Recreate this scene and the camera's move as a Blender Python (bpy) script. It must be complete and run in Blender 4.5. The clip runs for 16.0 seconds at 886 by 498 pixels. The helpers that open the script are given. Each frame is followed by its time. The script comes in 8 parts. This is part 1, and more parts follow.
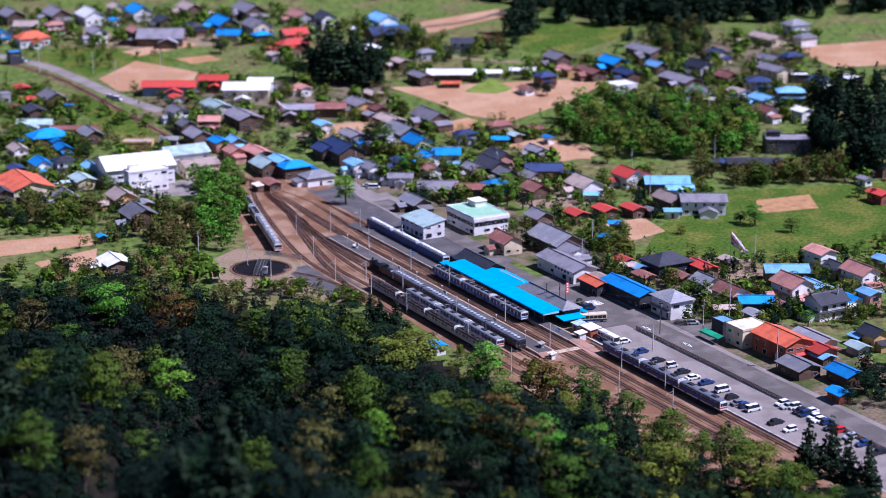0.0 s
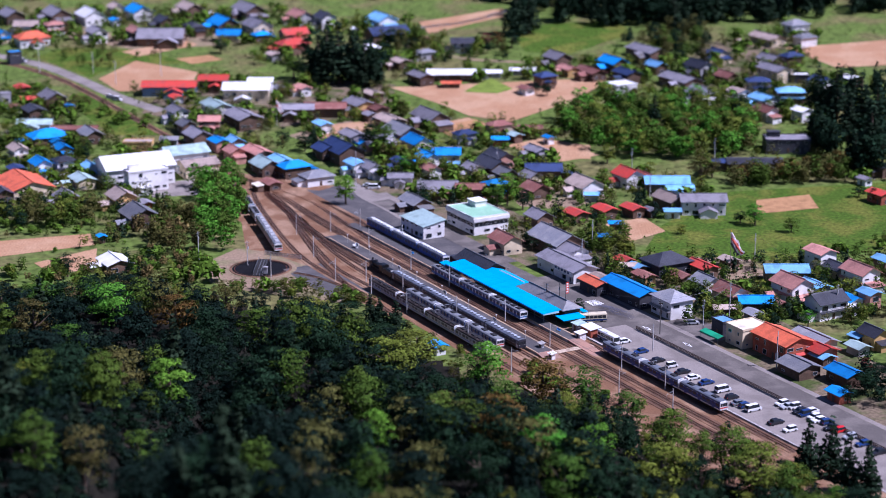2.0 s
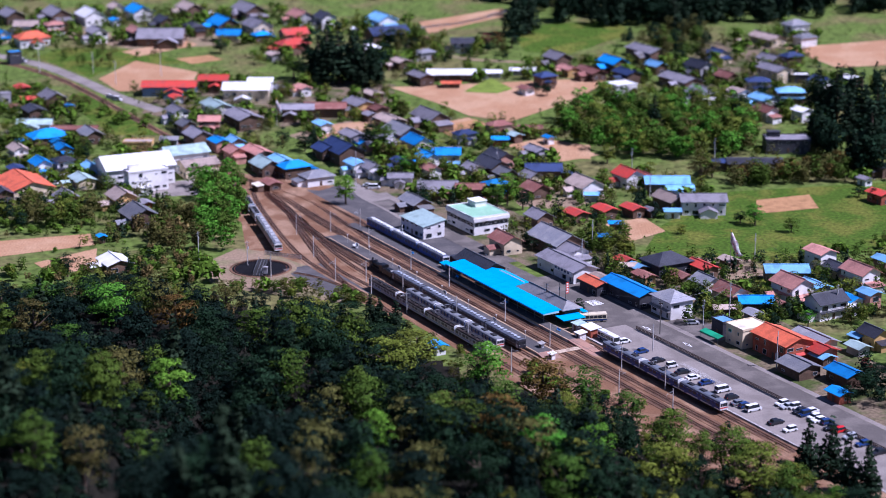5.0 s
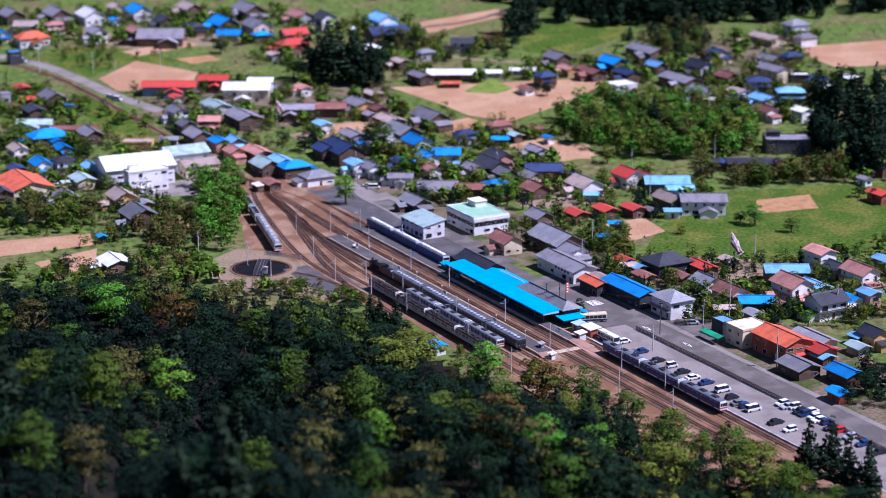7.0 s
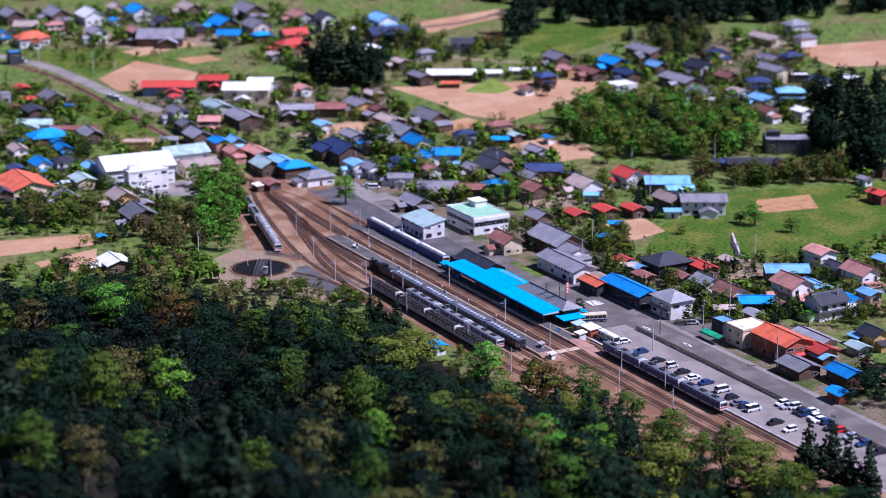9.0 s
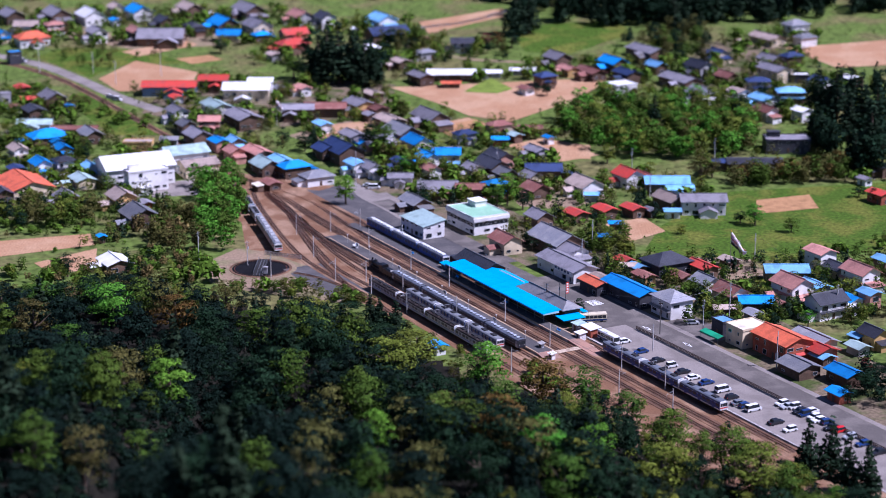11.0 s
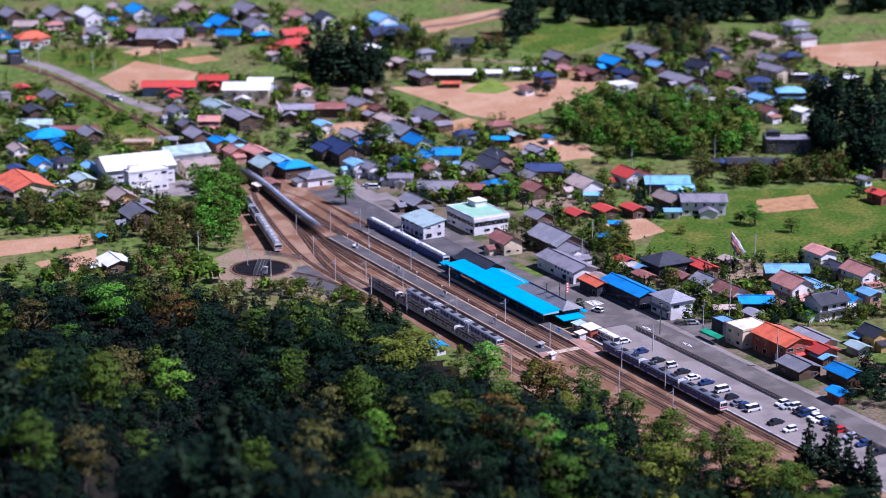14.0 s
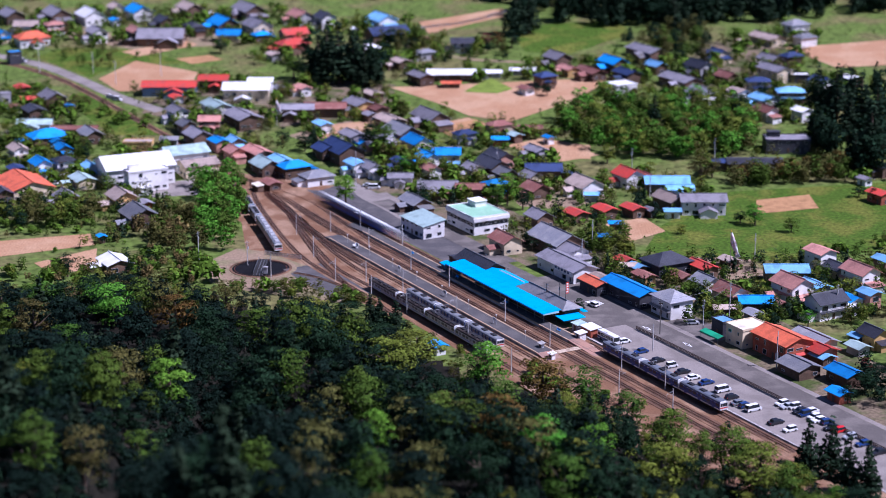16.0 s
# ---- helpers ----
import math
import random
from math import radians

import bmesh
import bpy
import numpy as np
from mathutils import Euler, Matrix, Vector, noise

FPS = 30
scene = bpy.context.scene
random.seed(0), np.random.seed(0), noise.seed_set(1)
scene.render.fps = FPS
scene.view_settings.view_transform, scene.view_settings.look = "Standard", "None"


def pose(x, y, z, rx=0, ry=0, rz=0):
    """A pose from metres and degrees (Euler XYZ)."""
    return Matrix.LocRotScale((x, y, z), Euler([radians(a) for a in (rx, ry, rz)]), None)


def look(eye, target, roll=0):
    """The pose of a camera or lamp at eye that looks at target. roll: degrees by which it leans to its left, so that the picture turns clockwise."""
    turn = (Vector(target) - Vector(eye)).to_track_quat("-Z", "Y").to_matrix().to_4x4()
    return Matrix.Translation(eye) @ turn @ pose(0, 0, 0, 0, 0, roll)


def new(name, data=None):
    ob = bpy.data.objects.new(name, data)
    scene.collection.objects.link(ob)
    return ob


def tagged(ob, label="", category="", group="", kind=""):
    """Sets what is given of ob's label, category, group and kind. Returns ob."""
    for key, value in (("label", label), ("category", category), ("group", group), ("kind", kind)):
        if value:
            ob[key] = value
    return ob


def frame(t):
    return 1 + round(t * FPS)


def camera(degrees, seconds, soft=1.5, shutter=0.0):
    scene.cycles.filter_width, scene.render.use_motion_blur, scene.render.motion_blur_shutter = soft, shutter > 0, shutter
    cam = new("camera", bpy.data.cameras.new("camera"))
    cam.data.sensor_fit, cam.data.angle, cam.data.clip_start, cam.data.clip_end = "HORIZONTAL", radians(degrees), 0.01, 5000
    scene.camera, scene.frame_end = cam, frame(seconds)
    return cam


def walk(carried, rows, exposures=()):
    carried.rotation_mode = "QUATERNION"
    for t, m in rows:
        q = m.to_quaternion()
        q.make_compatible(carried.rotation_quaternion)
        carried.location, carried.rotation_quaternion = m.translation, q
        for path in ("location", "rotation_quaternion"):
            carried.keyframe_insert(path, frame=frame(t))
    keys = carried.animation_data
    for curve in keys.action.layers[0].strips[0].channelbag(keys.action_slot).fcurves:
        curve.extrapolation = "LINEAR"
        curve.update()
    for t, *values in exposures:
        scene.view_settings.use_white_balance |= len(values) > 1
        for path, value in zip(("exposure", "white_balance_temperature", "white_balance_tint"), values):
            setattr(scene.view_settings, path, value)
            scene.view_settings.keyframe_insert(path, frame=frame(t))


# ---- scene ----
cam = camera(26, 16.0, soft=0.85, shutter=2.5)
EYE = Vector((0.0, 0.0, 198.0))
TARGET = EYE + Vector((0.0, math.cos(radians(16.3)), -math.sin(radians(16.3)))) * 600
walk(cam, [(0.0, look(EYE, TARGET)), (16.0, look(EYE, TARGET))], exposures=[(0.0, 0.45, 5150, 36), (16.0, 0.45, 5150, 36)])
# long lens wide open: the far town and the near wood fall out of focus
cam.data.dof.use_dof = True
cam.data.dof.focus_distance = 600.0
cam.data.dof.aperture_fstop = 0.031

# ---- daylight ----
SUN_TO = Vector((0.76, -0.20, 1.06)).normalized()
world = bpy.data.worlds.new("sky")
scene.world = world
world.use_nodes = True
wn = world.node_tree
sky = wn.nodes.new("ShaderNodeTexSky")
sky.sky_type = "NISHITA"
sky.sun_disc = False
sky.ozone_density = 5.0
sky.dust_density = 0.3
sky.sun_elevation = math.asin(SUN_TO.z)
sky.sun_rotation = math.atan2(SUN_TO.x, SUN_TO.y)
wn.nodes["Background"].inputs["Strength"].default_value = 0.042
wn.links.new(sky.outputs["Color"], wn.nodes["Background"].inputs["Color"])
sun = new("sun", bpy.data.lights.new("sun", "SUN"))
sun.data.energy = 5.0
sun.data.angle = radians(0.5)
sun.data.color = (1.0, 0.95, 0.87)
sun.matrix_world = look(SUN_TO * 900, (0, 0, 0))


# ---- materials ----
MATS = {}


def mat(name, color, rough=0.7, metal=0.0, grain=3.0, vary=0.25, bump=0.0, bands=None, island=0.0, per_thing=0.0,
        stain=None, stain_scale=0.25, bump_dist=0.05, gloss=0.3):
    """Colour with large stains and fine grain; bands=(axis, spacing) adds seams or tile courses as relief."""
    m = bpy.data.materials.new(name)
    MATS[name] = m
    m.use_nodes = True
    nt = m.node_tree
    b = nt.nodes["Principled BSDF"]
    b.inputs["Roughness"].default_value = rough
    b.inputs["Metallic"].default_value = metal
    b.inputs["Specular IOR Level"].default_value = gloss if rough > 0.5 else 0.5
    tc = nt.nodes.new("ShaderNodeTexCoord")
    fine = nt.nodes.new("ShaderNodeTexNoise")
    fine.inputs["Scale"].default_value = grain
    fine.inputs["Detail"].default_value = 5
    nt.links.new(tc.outputs["Object"], fine.inputs["Vector"])
    big = nt.nodes.new("ShaderNodeTexNoise")
    big.inputs["Scale"].default_value = stain_scale
    big.inputs["Detail"].default_value = 3
    nt.links.new(tc.outputs["Object"], big.inputs["Vector"])
    ramp = nt.nodes.new("ShaderNodeMapRange")
    ramp.inputs["From Min"].default_value, ramp.inputs["From Max"].default_value = 0.25, 0.75
    ramp.inputs["To Min"].default_value, ramp.inputs["To Max"].default_value = 1 - vary, 1 + vary
    nt.links.new(fine.outputs["Fac"], ramp.inputs["Value"])
    mix = nt.nodes.new("ShaderNodeMix")
    mix.data_type = "RGBA"
    mix.inputs["A"].default_value = (*color, 1)
    mix.inputs["B"].default_value = (*(stain or [c * 0.72 for c in color]), 1)
    edge = nt.nodes.new("ShaderNodeMapRange")
    edge.inputs["From Min"].default_value, edge.inputs["From Max"].default_value = 0.46, 0.62
    nt.links.new(big.outputs["Fac"], edge.inputs["Value"])
    nt.links.new(edge.outputs["Result"], mix.inputs["Factor"])
    value = ramp.outputs["Result"]
    hue = nt.nodes.new("ShaderNodeHueSaturation")
    nt.links.new(mix.outputs["Result"], hue.inputs["Color"])
    if island or per_thing:
        if island:
            rnd = nt.nodes.new("ShaderNodeNewGeometry").outputs["Random Per Island"]
            amount = island
        else:
            rnd = nt.nodes.new("ShaderNodeObjectInfo").outputs["Random"]
            amount = per_thing
        r2 = nt.nodes.new("ShaderNodeMapRange")
        r2.inputs["To Min"].default_value, r2.inputs["To Max"].default_value = 1 - amount, 1 + amount
        nt.links.new(rnd, r2.inputs["Value"])
        mul = nt.nodes.new("ShaderNodeMath")
        mul.operation = "MULTIPLY"
        nt.links.new(value, mul.inputs[0])
        nt.links.new(r2.outputs["Result"], mul.inputs[1])
        value = mul.outputs["Value"]
        if island and per_thing:
            oi = nt.nodes.new("ShaderNodeObjectInfo")
            r3 = nt.nodes.new("ShaderNodeMapRange")
            r3.inputs["To Min"].default_value, r3.inputs["To Max"].default_value = 0.5 - per_thing * 0.16, 0.5 + per_thing * 0.10
            nt.links.new(oi.outputs["Random"], r3.inputs["Value"])
            nt.links.new(r3.outputs["Result"], hue.inputs["Hue"])
    nt.links.new(value, hue.inputs["Value"])
    nt.links.new(hue.outputs["Color"], b.inputs["Base Color"])
    height = fine.outputs["Fac"]
    if bands:
        wave = nt.nodes.new("ShaderNodeTexWave")
        wave.bands_direction = bands[0]
        wave.inputs["Scale"].default_value = 0.314 / bands[1]
        wave.inputs["Distortion"].default_value = 0.15
        nt.links.new(tc.outputs["Object"], wave.inputs["Vector"])
        height = wave.outputs["Fac"]
    if bump:
        bp = nt.nodes.new("ShaderNodeBump")
        bp.inputs["Strength"].default_value = bump
        bp.inputs["Distance"].default_value = bump_dist
        nt.links.new(height, bp.inputs["Height"])
        nt.links.new(bp.outputs["Normal"], b.inputs["Normal"])
    return m


# ground and ways
mat("grass", (0.094, 0.136, 0.026), 0.9, grain=0.35, vary=0.6, bump=0.5, stain=(0.135, 0.125, 0.045), stain_scale=0.04, gloss=0.08)
# soil under the wood, pushed near black to carry the tree shade
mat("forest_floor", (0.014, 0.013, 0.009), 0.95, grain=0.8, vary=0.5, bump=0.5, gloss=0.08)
mat("meadow", (0.056, 0.102, 0.010), 0.9, grain=0.7, vary=0.65, bump=0.4, stain=(0.115, 0.128, 0.020), stain_scale=0.07, gloss=0.08)
mat("crop_green", (0.17, 0.23, 0.035), 0.9, grain=1.5, vary=0.3, bands=("X", 1.2), bump=0.3, gloss=0.08)
mat("soil", (0.37, 0.205, 0.108), 0.95, grain=1.2, vary=0.25, bands=("X", 1.1), bump=0.5, stain=(0.43, 0.265, 0.15), stain_scale=0.05, gloss=0.08)
mat("straw", (0.40, 0.22, 0.10), 0.95, grain=2.0, vary=0.3, bump=0.4, gloss=0.08)
mat("dirt", (0.26, 0.185, 0.12), 0.95, grain=1.0, vary=0.35, bump=0.3, stain=(0.20, 0.17, 0.09), stain_scale=0.08, gloss=0.08)
mat("yard_earth", (0.165, 0.125, 0.080), 0.95, grain=0.9, vary=0.4, bump=0.4, stain=(0.062, 0.080, 0.022), stain_scale=0.10, gloss=0.08)
mat("asphalt", (0.112, 0.099, 0.089), 0.85, grain=4, vary=0.22, bump=0.1, stain=(0.165, 0.145, 0.128), stain_scale=0.13, gloss=0.08)
mat("asphalt_old", (0.085, 0.08, 0.08), 0.85, grain=3, vary=0.25, bump=0.1, stain=(0.12, 0.11, 0.105), stain_scale=0.15, gloss=0.08)
mat("lot_concrete", (0.245, 0.214, 0.190), 0.85, grain=3, vary=0.22, stain=(0.185, 0.160, 0.142), stain_scale=0.10, gloss=0.08)
mat("concrete", (0.42, 0.40, 0.38), 0.85, grain=2, vary=0.2, bump=0.1, stain=(0.28, 0.26, 0.24), stain_scale=0.4)
mat("paving_brown", (0.36, 0.20, 0.14), 0.85, grain=3, vary=0.2, stain=(0.26, 0.16, 0.12), stain_scale=0.3)
mat("ballast", (0.185, 0.098, 0.054), 0.95, grain=4.0, vary=0.45, bump=0.6, stain=(0.30, 0.19, 0.118), stain_scale=0.09, gloss=0.08)
mat("ballast_grey", (0.125, 0.070, 0.045), 0.95, grain=5.0, vary=0.4, bump=0.6, stain=(0.24, 0.135, 0.08), stain_scale=0.1, gloss=0.08)
mat("rust_rail", (0.17, 0.062, 0.030), 0.55, 0.5, grain=3, vary=0.3)
mat("sleeper", (0.095, 0.065, 0.05), 0.9, grain=2, vary=0.35, island=0.3)
mat("white_paint", (0.8, 0.8, 0.78), 0.6, grain=2, vary=0.08)
mat("crossing_timber", (0.50, 0.39, 0.28), 0.8, grain=2, vary=0.25, stain=(0.36, 0.26, 0.18), stain_scale=0.8)
mat("yellow_line", (0.46, 0.33, 0.20), 0.7, grain=2, vary=0.2)
# roofs
mat("roof_cyan", (0.0, 0.36, 0.78), 0.45, grain=1.5, vary=0.08, bands=("X", 0.45), bump=0.35, stain=(0.0, 0.32, 0.72), stain_scale=0.2)
mat("roof_blue", (0.020, 0.24, 0.60), 0.42, grain=1.5, vary=0.12, bands=("X", 0.5), bump=0.35, per_thing=0.35)
mat("roof_navy", (0.032, 0.050, 0.125), 0.45, grain=1.5, vary=0.15, bands=("X", 0.5), bump=0.3, per_thing=0.25)
mat("roof_skyblue", (0.20, 0.44, 0.68), 0.42, grain=1.5, vary=0.12, bands=("X", 0.5), bump=0.3, per_thing=0.25)
mat("roof_teal", (0.37, 0.49, 0.46), 0.5, grain=1.2, vary=0.12, bands=("X", 0.5), bump=0.25, per_thing=0.15)
mat("roof_green", (0.27, 0.48, 0.32), 0.6, grain=1.2, vary=0.12, stain=(0.33, 0.53, 0.38), stain_scale=0.2)
mat("roof_red", (0.52, 0.055, 0.035), 0.5, grain=1.5, vary=0.18, bands=("X", 0.45), bump=0.3, per_thing=0.25, stain=(0.38, 0.07, 0.05))
mat("roof_orange", (0.62, 0.13, 0.055), 0.5, grain=1.5, vary=0.15, bands=("X", 0.45), bump=0.3, per_thing=0.15)
mat("roof_salmon", (0.50, 0.235, 0.185), 0.55, grain=1.5, vary=0.18, bands=("X", 0.4), bump=0.3, per_thing=0.2)
mat("roof_brown", (0.21, 0.085, 0.065), 0.55, grain=1.5, vary=0.25, bands=("X", 0.4), bump=0.35, per_thing=0.3, stain=(0.27, 0.13, 0.10))
mat("roof_grey", (0.20, 0.20, 0.215), 0.45, grain=2.5, vary=0.25, bands=("X", 0.32), bump=0.6, per_thing=0.35, stain=(0.26, 0.25, 0.25))
mat("roof_mauve", (0.250, 0.232, 0.250), 0.5, grain=2.5, vary=0.2, bands=("X", 0.32), bump=0.5, per_thing=0.25)
mat("roof_tan", (0.40, 0.31, 0.255), 0.6, grain=2.0, vary=0.2, bands=("X", 0.4), bump=0.4, per_thing=0.25)
mat("roof_dark", (0.045, 0.045, 0.055), 0.4, grain=2.5, vary=0.3, bands=("X", 0.32), bump=0.5, per_thing=0.3)
mat("roof_white", (0.78, 0.77, 0.75), 0.5, grain=1.0, vary=0.06, bands=("X", 0.6), bump=0.15, stain=(0.68, 0.67, 0.65))
mat("roof_cream", (0.72, 0.64, 0.50), 0.7, grain=1.0, vary=0.08)
mat("ridge_tile", (0.13, 0.13, 0.14), 0.5, grain=2, vary=0.3)
# walls
mat("wall_white", (0.74, 0.72, 0.69), 0.8, grain=1.0, vary=0.08, per_thing=0.08, stain=(0.64, 0.61, 0.58))
mat("wall_cream", (0.66, 0.54, 0.36), 0.8, grain=1.0, vary=0.1, per_thing=0.12)
mat("wall_ochre", (0.58, 0.36, 0.13), 0.8, grain=1.0, vary=0.12, per_thing=0.12)
mat("wall_grey", (0.36, 0.35, 0.35), 0.8, grain=1.0, vary=0.12, per_thing=0.2)
mat("wall_wood", (0.14, 0.085, 0.055), 0.8, grain=2.0, vary=0.3, bands=("Z", 0.2), bump=0.3, per_thing=0.35)
mat("wall_brick", (0.36, 0.095, 0.05), 0.8, grain=2.0, vary=0.2, bands=("Z", 0.12), bump=0.3, per_thing=0.15)
mat("wall_salmon", (0.55, 0.28, 0.20), 0.8, grain=1.0, vary=0.1, per_thing=0.15)
mat("wall_blue", (0.16, 0.24, 0.36), 0.7, grain=1.0, vary=0.15, per_thing=0.2)
mat("wall_dark", (0.05, 0.05, 0.06), 0.7, grain=1.0, vary=0.25, per_thing=0.25)
mat("frame_alu", (0.55, 0.55, 0.56), 0.4, 0.6, grain=3, vary=0.1)
mat("glass_train", (0.012, 0.016, 0.024), 0.3, grain=1, vary=0.1)
mat("glass_dark", (0.02, 0.025, 0.03), 0.08, grain=1, vary=0.1)
mat("door_wood", (0.10, 0.06, 0.04), 0.6, grain=2, vary=0.3)
mat("shutter_green", (0.02, 0.33, 0.16), 0.6, grain=2, vary=0.1)
mat("noren_red", (0.55, 0.06, 0.03), 0.8, grain=2, vary=0.1)
mat("timber", (0.17, 0.10, 0.06), 0.8, grain=2, vary=0.3)
mat("fence_brown", (0.075, 0.05, 0.04), 0.7, grain=3, vary=0.2)
mat("pole_concrete", (0.50, 0.48, 0.46), 0.7, grain=2, vary=0.15)
mat("coach_unit", (0.46, 0.50, 0.56), 0.55, grain=1.5, vary=0.15)
mat("pole_dark", (0.10, 0.09, 0.085), 0.7, grain=2, vary=0.2)
mat("steel_grey", (0.32, 0.33, 0.34), 0.45, 0.6, grain=3, vary=0.15)
mat("wire", (0.06, 0.06, 0.06), 0.5, 0.3, grain=3, vary=0.1)
mat("sky_pipe", (0.02, 0.30, 0.75), 0.5, grain=2, vary=0.1)
# trains and cars
mat("train_steel", (0.52, 0.54, 0.58), 0.5, 0.0, grain=1.5, vary=0.1, stain=(0.44, 0.46, 0.50))
mat("train_white", (0.74, 0.74, 0.73), 0.4, grain=1.0, vary=0.06)
mat("train_blue", (0.010, 0.050, 0.30), 0.5, grain=1.0, vary=0.12)
mat("train_stripe", (0.02, 0.16, 0.45), 0.35, grain=1.0, vary=0.1)
# blue tint of a side in shade, used as the body colour
mat("train_bluebody", (0.05, 0.12, 0.36), 0.4, grain=1.0, vary=0.12)
mat("coach_dark", (0.022, 0.024, 0.035), 0.35, grain=1.0, vary=0.2)
mat("coach_roof", (0.13, 0.145, 0.175), 0.6, grain=1.0, vary=0.25)
mat("train_roof", (0.030, 0.026, 0.025), 0.9, gloss=0.05, grain=1.0, vary=0.3, stain=(0.065, 0.052, 0.045), stain_scale=0.5)
mat("train_roof_light", (0.20, 0.21, 0.225), 0.7, grain=1.0, vary=0.12)
mat("train_unit", (0.40, 0.40, 0.41), 0.5, grain=1.5, vary=0.12)
mat("unit_dark", (0.030, 0.030, 0.034), 0.75, gloss=0.1, grain=1.5, vary=0.25)
mat("red_band", (0.55, 0.04, 0.03), 0.4, grain=1, vary=0.05)
mat("yellow_band", (0.75, 0.45, 0.03), 0.4, grain=1, vary=0.05)
mat("loco_black", (0.018, 0.018, 0.02), 0.35, 0.2, grain=2, vary=0.3)
mat("underframe", (0.03, 0.027, 0.025), 0.7, grain=2, vary=0.3)
mat("tyre", (0.02, 0.02, 0.02), 0.8, grain=4, vary=0.2)
mat("headlamp", (0.8, 0.8, 0.75), 0.15, grain=2, vary=0.05)
for nm, c in (("white", (0.78, 0.78, 0.77)), ("silver", (0.52, 0.54, 0.56)), ("black", (0.02, 0.02, 0.025)), ("navy", (0.02, 0.05, 0.16)),
              ("red", (0.62, 0.02, 0.02)), ("grey", (0.22, 0.23, 0.25)), ("cream", (0.70, 0.60, 0.42))):
    mat("paint_" + nm, c, 0.22, 0.25 if nm in ("silver", "grey") else 0.0, grain=1, vary=0.04)
# plants
for nm, c in (("fresh", (0.080, 0.215, 0.018)), ("green", (0.050, 0.098, 0.012)), ("yellowgreen", (0.118, 0.146, 0.018)),
              # the two darkest broadleaf tones also paint shade among the hillside crowns
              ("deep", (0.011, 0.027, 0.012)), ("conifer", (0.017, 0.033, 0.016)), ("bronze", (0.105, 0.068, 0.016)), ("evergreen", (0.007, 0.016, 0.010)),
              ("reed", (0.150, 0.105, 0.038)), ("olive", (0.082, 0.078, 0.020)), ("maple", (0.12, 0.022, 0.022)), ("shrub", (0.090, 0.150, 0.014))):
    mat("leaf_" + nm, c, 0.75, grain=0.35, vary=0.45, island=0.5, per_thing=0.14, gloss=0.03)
mat("pit_dark", (0.012, 0.012, 0.014), 0.9, grain=2, vary=0.3, gloss=0.05)
mat("bark", (0.095, 0.07, 0.05), 0.9, grain=4, vary=0.35, bump=0.4, gloss=0.08)
mat("carp_black", (0.05, 0.05, 0.06), 0.7, grain=2, vary=0.3)
mat("carp_red", (0.62, 0.12, 0.08), 0.7, grain=2, vary=0.2)
mat("carp_white", (0.78, 0.76, 0.74), 0.7, grain=2, vary=0.2, stain=(0.55, 0.40, 0.40), stain_scale=0.9)


# ---- shapes ----
class Shape:
    def __init__(self):
        self.v, self.f, self.mi = [], [], []

    def add(self, pts, faces, m=0):
        k = len(self.v)
        self.v += [tuple(p) for p in pts]
        self.f += [tuple(k + i for i in f) for f in faces]
        self.mi += [m] * len(faces)
        return self

    def hexa(self, p, m=0):
        return self.add(p, [(3, 2, 1, 0), (4, 5, 6, 7), (0, 1, 5, 4), (1, 2, 6, 5), (2, 3, 7, 6), (3, 0, 4, 7)], m)

    def box(self, x0, x1, y0, y1, z0, z1, m=0, t=1.0):
        cx, cy, hx, hy = (x0 + x1) / 2, (y0 + y1) / 2, (x1 - x0) / 2, (y1 - y0) / 2
        lo = [(cx + sx * hx, cy + sy * hy, z0) for sx, sy in ((-1, -1), (1, -1), (1, 1), (-1, 1))]
        hi = [(cx + sx * hx * t, cy + sy * hy * t, z1) for sx, sy in ((-1, -1), (1, -1), (1, 1), (-1, 1))]
        return self.hexa(lo + hi, m)

    def sweep(self, profile, x0, x1, m=0):
        """A closed (y, z) outline drawn out along x."""
        n = len(profile)
        pts = [(x0, y, z) for y, z in profile] + [(x1, y, z) for y, z in profile]
        faces = [tuple(range(n))[::-1], tuple(range(n, 2 * n))]
        faces += [(i, (i + 1) % n, n + (i + 1) % n, n + i) for i in range(n)]
        return self.add(pts, faces, m)

    def tube(self, a, b, r0, r1, n=8, m=0):
        a, b = Vector(a), Vector(b)
        q = (b - a).to_track_quat("Z", "Y")
        ring = [q @ Vector((math.cos(2 * math.pi * i / n), math.sin(2 * math.pi * i / n), 0)) for i in range(n)]
        pts = [a + r * r0 for r in ring] + [b + r * r1 for r in ring]
        faces = [tuple(range(n))[::-1], tuple(range(n, 2 * n))]
        faces += [(i, (i + 1) % n, n + (i + 1) % n, n + i) for i in range(n)]
        return self.add(pts, faces, m)

    def mesh(self, name, mats):
        me = bpy.data.meshes.new(name)
        me.from_pydata(self.v, [], self.f)
        for m in (mats if isinstance(mats, (list, tuple)) else [mats]):
            me.materials.append(MATS[m])
        if any(self.mi):
            me.polygons.foreach_set("material_index", self.mi)
        me.update()
        return me


def part(name, shape, mats, parent=None, label="", at=None):
    data = shape if isinstance(shape, bpy.types.Mesh) else shape.mesh(name, mats)
    ob = new(name, data)
    if parent is not None:
        ob.parent = parent
    if at is not None:
        ob.matrix_basis = at
    return tagged(ob, label)


def thing(name, m, label, category, group="", kind=""):
    ob = new(name)
    ob.empty_display_size = 0.5
    ob.matrix_basis = m
    return tagged(ob, label, category, group, kind)


